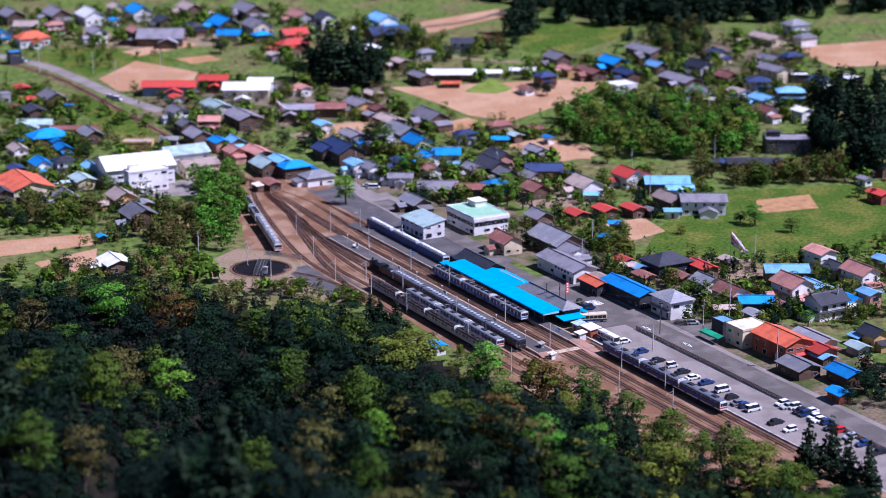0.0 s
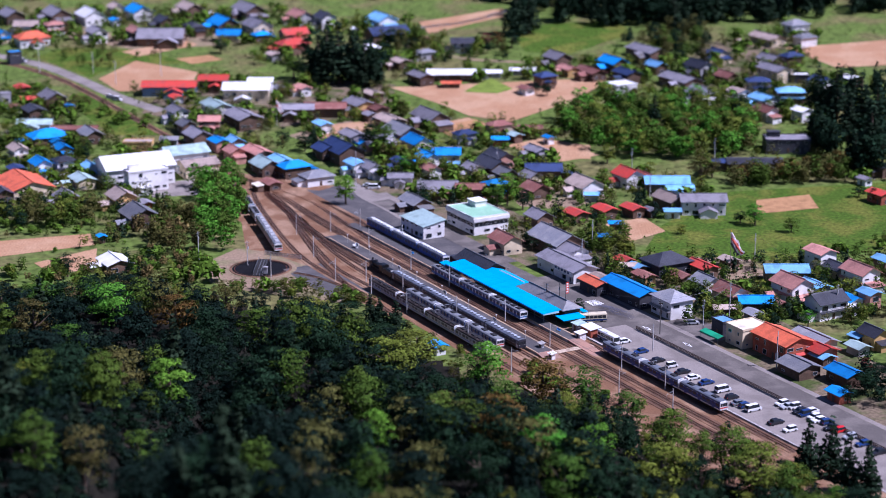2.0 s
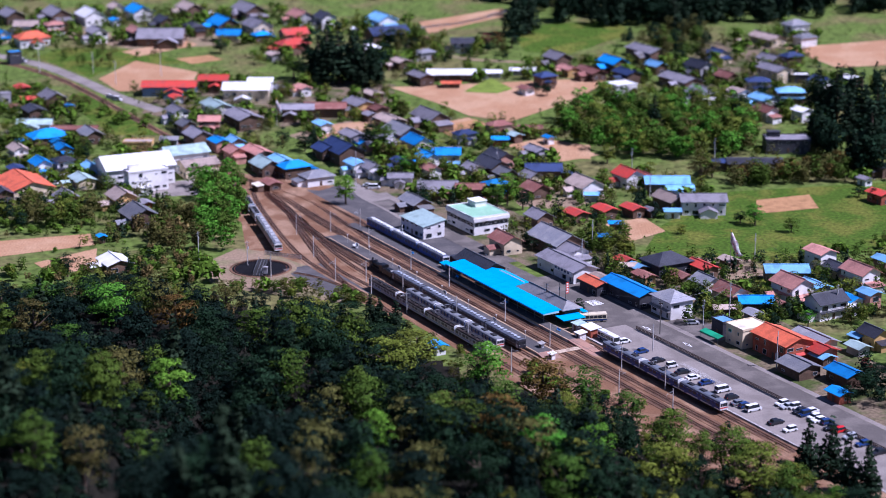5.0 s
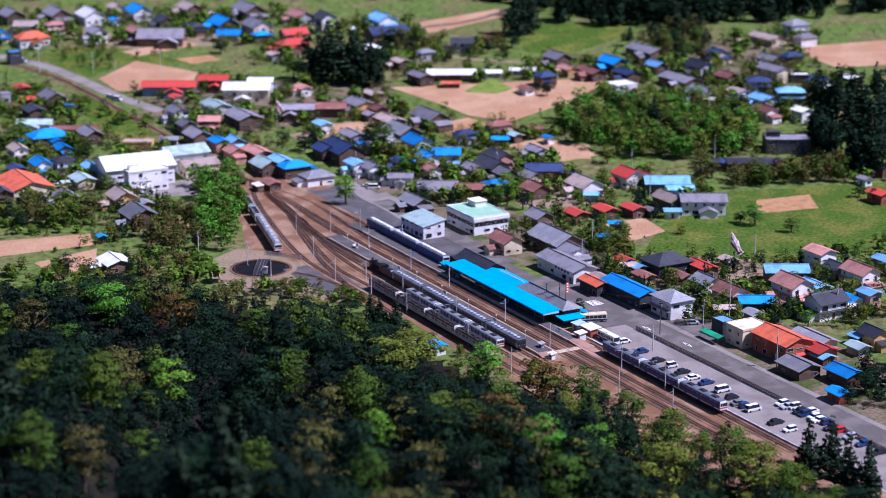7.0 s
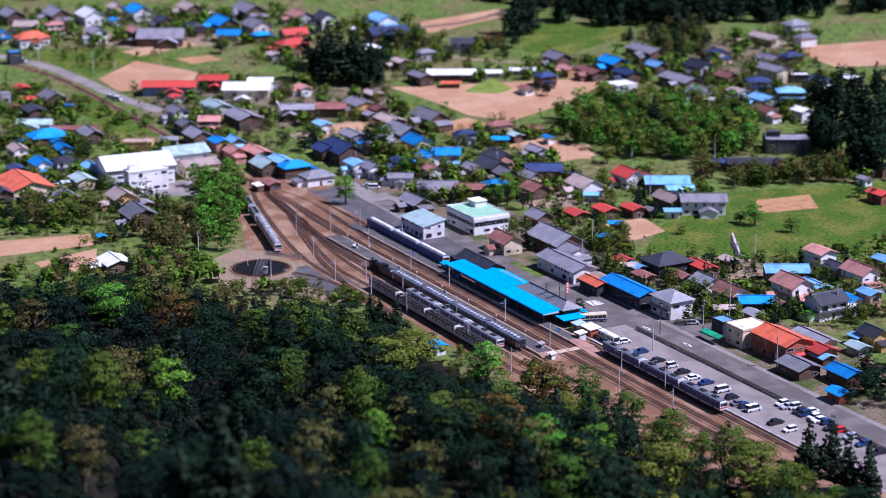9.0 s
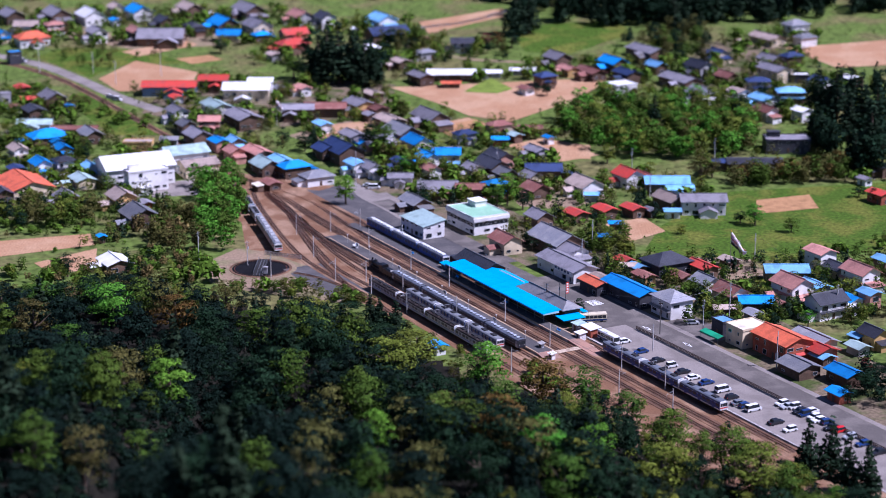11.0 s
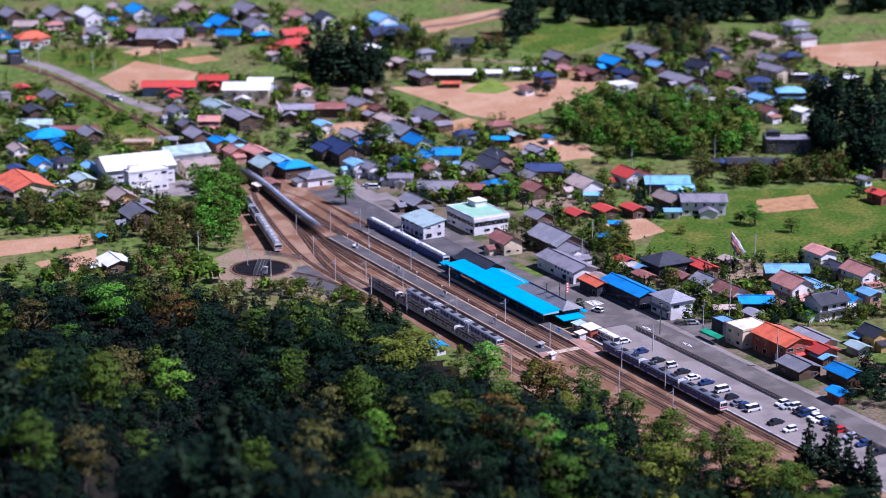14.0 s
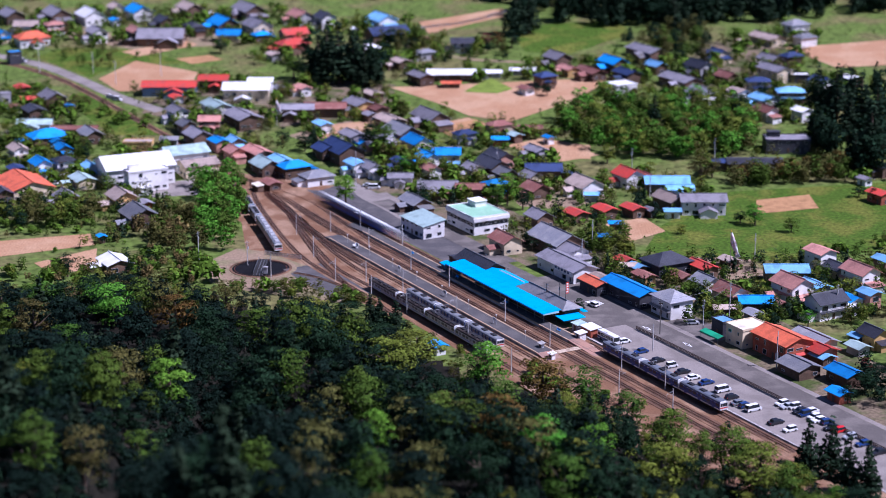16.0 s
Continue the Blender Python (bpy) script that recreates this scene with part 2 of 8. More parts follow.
# ---- the lie of the land ----
EDGE_X = (-420, -159, -130, -103, -79, -63, -42, -26, -11, 3, 19, 36, 52, 64, 77, 91, 103, 111, 420)
EDGE_Y = (650, 626, 617, 628, 618, 610, 603, 592, 566, 547, 532, 524, 504, 489, 484, 466, 455, 444, 250)


def smooth(a):
    a = min(1.0, max(0.0, a))
    return a * a * (3 - 2 * a)


def ravine(y):
    """Where a steep gully, coloured dark for its shade, runs down the wooded slope."""
    return -56.0 + (y - 500.0) * 0.09


def ground(x, y):
    """Height of the land: a flat valley floor, terraces rising behind, a wooded hillside before it."""
    z = 0.0
    if y > 760:
        z += 0.07 * (y - 760) * smooth((y - 760) / 60)
    e = float(np.interp(x, EDGE_X, EDGE_Y)) - y - 8
    if e > 0:
        z += 0.16 * e * smooth(e / 40)
        z -= 13.0 * smooth(e / 50) * math.exp(-((x - ravine(y)) / 8.5) ** 2)
        z += smooth(e / 60) * 6.5 * math.sin(x * 0.062 + 1.0) * math.sin(y * 0.035)
    return z


TRACK_TURN = 29.0  # the station lies along this line, degrees off the view
SIN_T, COS_T = math.sin(radians(TRACK_TURN)), math.cos(radians(TRACK_TURN))


def st(s, n, z=0.0):
    """Station coordinates: s metres along the tracks down the line, n metres across towards the town."""
    return Vector((s * SIN_T + n * COS_T, 577.5 - s * COS_T + n * SIN_T, z))


def st_pose(s, n, z=0.0, turn=0.0):
    p = st(s, n, z)
    return pose(p.x, p.y, p.z, 0, 0, TRACK_TURN - 90 + turn)


FIELDS = []


def within(x, y, corners):
    inside = False
    for (x1, y1), (x2, y2) in zip(corners, corners[1:] + corners[:1]):
        if (y1 > y) != (y2 > y) and x < (x2 - x1) * (y - y1) / (y2 - y1) + x1:
            inside = not inside
    return inside


def patch(name, material, pts, lift=0.06, label="", category="", cuts=4):
    """A piece of ground surface that follows the land."""
    bm = bmesh.new()
    f = bm.faces.new([bm.verts.new((x, y, 0)) for x, y in pts])
    bmesh.ops.triangulate(bm, faces=[f])
    bmesh.ops.subdivide_edges(bm, edges=bm.edges[:], cuts=cuts, use_grid_fill=True)
    for v in bm.verts:
        v.co.z = ground(v.co.x, v.co.y) + lift
    bmesh.ops.recalc_face_normals(bm, faces=bm.faces[:])
    me = bpy.data.meshes.new(name)
    bm.to_mesh(me)
    bm.free()
    me.materials.append(MATS[material])
    ob = new(name, me)
    if name == "field" and material not in ("dirt", "yard_earth"):
        FIELDS.append(pts)
    if me.polygons and me.polygons[0].normal.z < 0:
        me.flip_normals()
    return tagged(ob, label, category, "", "structure")


def along(pts, step=4.0):
    """Points at even steps on a smooth line through pts."""
    P = [Vector((x, y, 0)) for x, y in pts]
    P = [P[0] * 2 - P[1]] + P + [P[-1] * 2 - P[-2]]
    out = []
    for i in range(1, len(P) - 2):
        a, b, c, d = P[i - 1:i + 3]
        k = max(1, int((c - b).length / step))
        for j in range(k):
            t = j / k
            out.append(0.5 * (2 * b + (c - a) * t + (2 * a - 5 * b + 4 * c - d) * t * t + (3 * b - a - 3 * c + d) * t ** 3))
    out.append(P[-2])
    return out


def strip_shape(line, off0, off1, lift0, lift1, thick=0.0, m=0, shape=None):
    """A ribbon beside a line from off0 to off1 across (positive: to the right of travel)."""
    sh = shape or Shape()
    rows = []
    for i, p in enumerate(line):
        d = (line[min(i + 1, len(line) - 1)] - line[max(i - 1, 0)]).normalized()
        side = Vector((d.y, -d.x, 0))
        a, b = p + side * off0, p + side * off1
        ga, gb = ground(a.x, a.y), ground(b.x, b.y)
        rows.append(((a.x, a.y, ga + lift0), (b.x, b.y, gb + lift0), (a.x, a.y, ga + lift1), (b.x, b.y, gb + lift1)))
    for r, q in zip(rows, rows[1:]):
        if lift1 - lift0 > 0.02:
            sh.hexa([r[0], r[1], q[1], q[0], r[2], r[3], q[3], q[2]], m)
        else:
            sh.add([r[2], r[3], q[3], q[2]], [(0, 1, 2, 3)], m)
    return sh


def road(name, pts, width, material, lift=0.08, label="", category="road"):
    line = along(pts)
    ob = part(name, strip_shape(line, -width / 2, width / 2, lift, lift), material)
    return tagged(ob, label, category, "", "structure")


GAUGE = 1.067


def track(pts, lift=0.30, ballast="ballast_grey", label="rusty narrow-gauge railway track on ballast", bed=True):
    """Two rails as parts on a ballast bed; the sleepers are one mesh."""
    line = along(pts, 3.0)
    if bed:
        root = part("railway_track", strip_shape(line, -1.9, 1.9, 0.0, lift - 0.12), ballast)
    else:
        root = part("railway_track", strip_shape(line, -0.6, 0.6, lift - 0.14, lift - 0.13), ballast)
    tagged(root, label, "railway track", "tracks of the station", "structure")
    for o in (-GAUGE / 2, GAUGE / 2):
        part("rail", strip_shape(line, o - 0.06, o + 0.06, lift - 0.02, lift + 0.13), "rust_rail", root)
    sh, gap = Shape(), 0.0
    for a, b in zip(line, line[1:]):
        d = b - a
        ln = d.length
        d = d / ln
        side = Vector((d.y, -d.x, 0))
        while gap < ln:
            p = a + d * gap
            z = ground(p.x, p.y) + lift
            c = [p + side * u + d * w for u, w in ((-1.0, -0.11), (1.0, -0.11), (1.0, 0.11), (-1.0, 0.11))]
            sh.hexa([(q.x, q.y, z - 0.13) for q in c] + [(q.x, q.y, z - 0.015) for q in c])
            gap += 0.75
        gap -= ln
    tagged(part("sleepers", sh, "sleeper", root), kind="stuff")
    return root


# ---- houses ----
def gable_roof(L, W, h, rise, over=0.85, thick=0.16):
    sh = Shape()
    hl, hw = L / 2 + over, W / 2 + over
    drop = rise * over / (W / 2)
    prof = [(-hw, h - drop), (0, h + rise), (hw, h - drop), (hw, h - drop + thick), (0, h + rise + thick), (-hw, h - drop + thick)]
    n = len(prof)
    pts = [(-hl, y, z) for y, z in prof] + [(hl, y, z) for y, z in prof]
    faces = [(0, 5, 4, 1), (1, 4, 3, 2), (6, 7, 10, 11), (7, 8, 9, 10)] + [(i, (i + 1) % n, n + (i + 1) % n, n + i) for i in range(n)]
    return sh.add(pts, faces)


def hip_roof(L, W, h, rise, over=0.8, thick=0.16):
    sh = Shape()
    hl, hw = L / 2 + over, W / 2 + over
    r = max(0.3, hl - hw * 0.95)
    lo = [(-hl, -hw, h - 0.1), (hl, -hw, h - 0.1), (hl, hw, h - 0.1), (-hl, hw, h - 0.1)]
    mid = [(x, y, z + thick) for x, y, z in lo]
    top = [(-r, 0, h + rise), (r, 0, h + rise)]
    return sh.add(lo + mid + top, [(3, 2, 1, 0), (0, 1, 5, 4), (1, 2, 6, 5), (2, 3, 7, 6), (3, 0, 4, 7),
                                   (4, 5, 9, 8), (5, 6, 9), (6, 7, 8, 9), (7, 4, 8)])


def ring_shape(w, h, t, d):
    """A closed rectangular frame in the xz plane, d deep."""
    o = [(-w / 2, 0), (w / 2, 0), (w / 2, h), (-w / 2, h)]
    i = [(-w / 2 + t, t), (w / 2 - t, t), (w / 2 - t, h - t), (-w / 2 + t, h - t)]
    pts = [(x, y, z) for y in (-d, 0.0) for q in (o, i) for x, z in q]
    f = []
    for k in range(4):
        n = (k + 1) % 4
        f += [(k, n, 4 + n, 4 + k), (4 + k, 4 + n, 12 + n, 12 + k), (8 + n, 8 + k, 12 + k, 12 + n), (n, k, 8 + k, 8 + n)]
    return Shape().add(pts, f)


WINDOWS = {}
for ww in (0.9, 1.7, 2.5):
    for wh in (0.6, 1.1, 1.7):
        WINDOWS[(ww, wh)] = (ring_shape(ww, wh, 0.08, 0.10).mesh("window", "frame_alu"),
                             Shape().box(-ww / 4 + 0.05, ww / 4 - 0.02, -0.045, -0.01, 0.08, wh - 0.08).mesh("pane", "glass_dark"))
DOOR = Shape().box(-0.5, 0.5, -0.09, 0, 0, 2.0).mesh("door", "door_wood")


def window(parent, size, at):
    frame_mesh, pane_mesh = WINDOWS[size]
    w = part("window", frame_mesh, None, parent, at=at)
    for sx in (-1, 1):
        part("pane", pane_mesh, None, w, at=pose(sx * (size[0] / 4 - 0.02), 0, 0))
    return w


PLOTS = []
ROOF_WORDS = {"roof_cyan": "bright blue sheet", "roof_blue": "blue sheet", "roof_navy": "navy", "roof_skyblue": "pale blue sheet",
              "roof_teal": "pale teal sheet", "roof_green": "green", "roof_red": "red sheet", "roof_orange": "orange-red", "roof_salmon": "salmon pink",
              "roof_brown": "red-brown", "roof_grey": "grey tiled", "roof_mauve": "mauve-grey tiled", "roof_tan": "tan", "roof_dark": "black tiled",
              "roof_white": "white", "roof_cream": "cream"}
WALL_WORDS = {"wall_white": "white plaster", "wall_cream": "cream", "wall_ochre": "ochre", "wall_grey": "grey", "wall_wood": "dark timber",
              "wall_brick": "red-brown", "wall_salmon": "salmon", "wall_blue": "blue-grey", "wall_dark": "dark"}


def house(x, y, turn, L, W, storeys, style, roof, wall, annex=0, kind_name="house", winged=True):
    """A house: walls with gables, an overhanging roof with its ridge, windows, a door, eaves between storeys, a lean-to."""
    rng = random.Random(int(x * 31 + y * 17))
    h = 2.9 * storeys + 0.25
    rise = W * {"gable": 0.27, "hip": 0.28, "low": 0.17, "flat": 0.0, "shed": 0.0}[style]
    word = {"gable": "gabled", "hip": "hipped", "low": "low-pitched", "flat": "flat", "shed": "lean-to"}[style]
    root = thing(kind_name, pose(x, y, ground(x, y), 0, 0, turn),
                 f"{'one' if storeys < 1.6 else 'two' if storeys < 2.6 else 'three'}-storey {kind_name.replace('_', ' ')}, {WALL_WORDS[wall]} walls, {ROOF_WORDS[roof]} {word} roof",
                 "house" if kind_name == "house" else "building")
    PLOTS.append((x, y, 0.5 * math.hypot(L, W)))
    sh = Shape()
    if style in ("gable", "low"):
        sh.sweep([(-W / 2, -0.6), (W / 2, -0.6), (W / 2, h), (0, h + rise), (-W / 2, h)], -L / 2, L / 2)
    elif style == "shed":
        sh.sweep([(-W / 2, -0.6), (W / 2, -0.6), (W / 2, h + W * 0.09), (-W / 2, h - W * 0.09)], -L / 2, L / 2)
    else:
        sh.box(-L / 2, L / 2, -W / 2, W / 2, -0.6, h)
    part("wall", sh, wall, root)
    if style in ("gable", "low"):
        ro = part("roof", gable_roof(L, W, h, rise), roof, root)
        if style == "gable" or L > 9:
            part("ridge", Shape().sweep([(-0.22, h + rise + 0.05), (0.22, h + rise + 0.05), (0.12, h + rise + 0.4), (-0.12, h + rise + 0.4)], -L / 2 - 0.9, L / 2 + 0.9), "ridge_tile" if roof in ("roof_grey", "roof_dark", "roof_mauve", "roof_tan") else roof, ro)
    elif style == "hip":
        part("roof", hip_roof(L, W, h, rise), roof, root)
    elif style == "shed":
        s = W * 0.09
        part("roof", Shape().sweep([(-W / 2 - 0.5, h - s - 0.06), (W / 2 + 0.5, h + s + 0.06), (W / 2 + 0.5, h + s + 0.22), (-W / 2 - 0.5, h - s + 0.10)], -L / 2 - 0.5, L / 2 + 0.5), roof, root)
    else:
        ro = Shape().box(-L / 2 - 0.15, L / 2 + 0.15, -W / 2 - 0.15, W / 2 + 0.15, h, h + 0.18)
        part("roof", ro, roof, root)
        pr = Shape()
        for a, b, c, d in ((-L / 2 - .2, L / 2 + .2, -W / 2 - .2, -W / 2), (-L / 2 - .2, L / 2 + .2, W / 2, W / 2 + .2), (-L / 2 - .2, -L / 2, -W / 2, W / 2), (L / 2, L / 2 + .2, -W / 2, W / 2)):
            pr.box(a, b, c, d, h - 0.15, h + 0.5)
        part("parapet", pr, wall, root)
        if L > 16:
            part("roof_room", Shape().box(-L * 0.42, -L * 0.15, W * 0.05, W * 0.38, h + 0.18, h + 2.3).box(-L * 0.44, -L * 0.13, W * 0.03, W * 0.40, h + 2.3, h + 2.5), wall, root)
    # windows and door
    sides = ((0, -W / 2, 0, L), (L / 2, 0, 90, W), (-L / 2, 0, -90, W), (0, W / 2, 180, L))
    for cx, cy, rz, span in sides:
        back = math.cos(radians(rz + turn)) < -0.35
        if back:
            continue
        for fl in range(max(1, int(storeys + 0.2))):
            k = max(1, int(span / 3.4))
            for i in range(k):
                if rng.random() < 0.2:
                    continue
                u = (i + 0.5) / k * span - span / 2
                p = Vector((cx, cy, 0)) + Matrix.Rotation(radians(rz), 3, "Z") @ Vector((u, 0, 0))
                if fl == 0 and i == k // 2 and rz == 0:
                    part("door", DOOR, None, root, at=pose(p.x, p.y, 0.15, 0, 0, rz))
                    continue
                key = (rng.choice((0.9, 1.7, 1.7, 2.5)), rng.choice((0.6, 1.1, 1.1, 1.7)))
                window(root, key, pose(p.x, p.y, fl * 2.9 + (0.45 if key[1] > 1.5 else 1.0), 0, 0, rz))
    if storeys >= 1.8 and style in ("gable", "hip"):
        part("eave", Shape().sweep([(-W / 2 - 1.0, 2.75), (-W / 2 + 0.05, 3.15), (-W / 2 + 0.05, 3.27), (-W / 2 - 1.0, 2.87)], -L / 2 - 0.3, L / 2 + 0.3), roof, root)
        if rng.random() < 0.6:
            b = Shape()
            for i in range(9):
                u = -L * 0.3 + L * 0.6 * i / 8
                b.box(u - 0.03, u + 0.03, -W / 2 - 0.95, -W / 2 - 0.9, 3.0, 3.95)
            b.box(-L * 0.3, L * 0.3, -W / 2 - 0.97, -W / 2 - 0.88, 3.9, 4.0).box(-L * 0.3, L * 0.3, -W / 2 - 0.97, -W / 2 - 0.88, 3.02, 3.1)
            part("balcony", b, "steel_grey", root)
    if annex:
        s = 1 if annex > 0 else -1
        a, w2 = L * 0.34, W * 0.72
        part("lean_to", Shape().box(*sorted((s * L / 2, s * (L / 2 + a))), -w2 / 2, w2 / 2, -0.6, 2.5), wall, root)
        x0, x1 = s * (L / 2 - 0.02), s * (L / 2 + a + 0.5)
        part("lean_to_roof", Shape().hexa([(x0, -w2 / 2 - .4, 3.1), (x1, -w2 / 2 - .4, 2.35), (x1, w2 / 2 + .4, 2.35), (x0, w2 / 2 + .4, 3.1),
                                           (x0, -w2 / 2 - .4, 3.24), (x1, -w2 / 2 - .4, 2.49), (x1, w2 / 2 + .4, 2.49), (x0, w2 / 2 + .4, 3.24)]), roof, root)
    if style in ("gable", "low", "hip") and L > 8.5 and rng.random() < 0.65 and winged:
        wl, ww, u = min(5.0, W * 0.6), L * rng.uniform(0.32, 0.45), L * rng.uniform(-0.22, 0.22)
        wing = part("wing", Shape().sweep([(-ww / 2, -0.6), (ww / 2, -0.6), (ww / 2, 2.5), (0, 2.5 + ww * 0.22), (-ww / 2, 2.5)], -wl / 2, wl / 2), wall, root, at=pose(u, -W / 2 - wl / 2 + 0.05, 0, 0, 0, 90))
        part("wing_roof", gable_roof(wl, ww, 2.5, ww * 0.22, 0.5), roof, wing)
    r = rng.random()
    if style in ("gable", "hip") and r < 0.3:
        part("antenna", Shape().tube((L * 0.2, 0, h + rise), (L * 0.2, 0, h + rise + 1.9), 0.03, 0.03, 5).box(L * .2 - .03, L * .2 + .03, -0.5, 0.5, h + rise + 1.6, h + rise + 1.66), "steel_grey", root)
    return root


# ---- plants ----
def leaf_cloud(seed, lobes, leaf, count, stretch=1.0):
    """Leaf sprays on the skins of overlapping lobes (x, y, z, r). Returns vertices and quads as arrays."""
    g = np.random.RandomState(seed)
    lob = np.array(lobes, float)
    w = lob[:, 3] ** 2
    pick = g.choice(len(lob), count, p=w / w.sum())
    d = g.normal(size=(count, 3))
    d[:, 2] = d[:, 2] * 0.9 + 0.25
    d /= np.linalg.norm(d, axis=1)[:, None]
    r = lob[pick, 3] * (0.72 + 0.36 * g.rand(count))
    c = lob[pick, :3] + d * r[:, None] * np.array([1, 1, stretch])
    c[:, 2] = np.round(c[:, 2] / 0.75 + g.rand(count) * 0.5) * 0.75 + g.rand(count) * 0.3 if stretch < 1 else c[:, 2]
    nrm = d * 0.8 + g.normal(size=(count, 3)) * 0.5 + np.array([0, 0, 0.55])
    nrm /= np.linalg.norm(nrm, axis=1)[:, None]
    a = np.cross(nrm, g.normal(size=(count, 3)))
    a /= np.linalg.norm(a, axis=1)[:, None]
    b = np.cross(nrm, a)
    s = (leaf * (0.55 + 0.9 * g.rand(count)))[:, None]
    k = (0.45 + 0.4 * g.rand(count))[:, None]
    v = np.stack([c - a * s, c - b * s * k + nrm * s * 0.15, c + a * s, c + b * s * k + nrm * s * 0.15], axis=1).reshape(-1, 3)
    return v, np.arange(count * 4).reshape(-1, 4)


def spray_cloud(seed, pads, leaf, count):
    """Leaf sprays on flat, drooping boughs (x, y, z, r): lit tops with dark gaps beneath. Returns vertices and quads."""
    g = np.random.RandomState(seed)
    pad = np.array(pads, float)
    w = pad[:, 3] ** 2
    pick = g.choice(len(pad), count, p=w / w.sum())
    ang = g.rand(count) * 6.2832
    q = np.sqrt(g.rand(count)) * (0.8 + 0.4 * g.rand(count))
    r = pad[pick, 3]
    out = np.stack([np.cos(ang), np.sin(ang), np.zeros(count)], axis=1)
    c = pad[pick, :3] + out * (q * r)[:, None]
    c[:, 2] += r * (0.20 - 0.38 * q * q) + g.normal(size=count) * 0.10 * r
    away = c - np.array([0, 0, 5.6])
    away /= np.linalg.norm(away, axis=1)[:, None]
    nrm = np.array([0, 0, 0.30]) + away * 0.75 + out * (0.35 * q)[:, None] + g.normal(size=(count, 3)) * 0.38
    nrm /= np.linalg.norm(nrm, axis=1)[:, None]
    a = np.cross(nrm, g.normal(size=(count, 3)))
    a /= np.linalg.norm(a, axis=1)[:, None]
    b = np.cross(nrm, a)
    s = (leaf * (0.5 + 0.9 * g.rand(count)))[:, None]
    k = (0.4 + 0.4 * g.rand(count))[:, None]
    v = np.stack([c - a * s, c - b * s * k + nrm * s * 0.15, c + a * s, c + b * s * k + nrm * s * 0.15], axis=1).reshape(-1, 3)
    return v, np.arange(count * 4).reshape(-1, 4)


def broad_pads(seed, height, radius):
    """Boughs over an uneven dome."""
    g = random.Random(seed)
    ph, ph2 = g.uniform(0, 6.283), g.uniform(0, 6.283)
    out = []
    for i in range(30):
        a = g.uniform(0, 6.283)
        z = height * (0.20 + 0.74 * g.random() ** 0.9)
        dome = math.sqrt(max(0.05, 1.0 - ((z / height - 0.48) / 0.50) ** 2))
        q = radius * dome * (1.0 + 0.16 * math.sin(3 * a + ph) + 0.10 * math.sin(5 * a + ph2)) * g.uniform(0.58, 0.84)
        out.append((q * math.cos(a), q * math.sin(a), z + g.uniform(-0.2, 0.2), radius * g.uniform(0.18, 0.38)))
    for i in range(6):
        out.append((g.uniform(-1, 1) * radius * 0.4, g.uniform(-1, 1) * radius * 0.4, height * g.uniform(0.28, 0.7), radius * 0.42))
    for i in range(5):
        out.append((g.uniform(-1, 1) * radius * 0.3, g.uniform(-1, 1) * radius * 0.3, height * g.uniform(0.84, 0.97), radius * g.uniform(0.16, 0.26)))
    return out


def conifer_lobes(seed, height, radius):
    g = random.Random(seed)
    out = []
    for i in range(22):
        f = i / 21
        z = height * (0.12 + 0.86 * f)
        q = radius * (1 - f) ** 0.8
        a = g.uniform(0, 6.283)
        out.append((q * 0.5 * math.cos(a), q * 0.5 * math.sin(a), z, max(0.35, q * 0.62)))
    return out


def trunk_shape(seed, height, radius, conifer=False):
    g = random.Random(seed)
    r = height * 0.022 + 0.08
    sh = Shape().tube((0, 0, -1.0), (0, 0, height * 0.35), r * 1.25, r * 0.85, 7)
    sh.tube((0, 0, height * 0.35), (g.uniform(-.3, .3), g.uniform(-.3, .3), height * (0.95 if conifer else 0.75)), r * 0.85, r * 0.2, 6)
    if not conifer:
        for i in range(6):
            a = g.uniform(0, 6.283)
            z = height * g.uniform(0.28, 0.5)
            sh.tube((0, 0, z), (radius * 0.6 * math.cos(a), radius * 0.6 * math.sin(a), z + height * g.uniform(0.15, 0.32)), r * 0.5, r * 0.12, 5)
    return sh


TREES = {}
TREE_WORDS = {"fresh": "bright fresh-green broadleaf tree", "green": "mid-green broadleaf tree", "yellowgreen": "yellow-green broadleaf tree in spring leaf",
              "deep": "dark green broadleaf tree", "evergreen": "very dark oak with shade painted into its leaf colour", "conifer": "tall dark green cedar", "bronze": "broadleaf tree with bronze young leaves",
              "reed": "tuft of dry straw-coloured bamboo", "olive": "olive-brown tree with thin spring leaf", "maple": "dark red maple", "shrub": "clipped green garden shrub"}


def cloud_mesh(name, material, v, f):
    me = bpy.data.meshes.new(name)
    me.vertices.add(len(v))
    me.vertices.foreach_set("co", np.asarray(v, np.float32).ravel())
    me.loops.add(len(f) * 4)
    me.loops.foreach_set("vertex_index", np.asarray(f, np.int32).ravel())
    me.polygons.add(len(f))
    me.polygons.foreach_set("loop_start", np.arange(0, len(f) * 4, 4, dtype=np.int32))
    me.materials.append(MATS[material])
    me.update()
    me.validate()
    return me


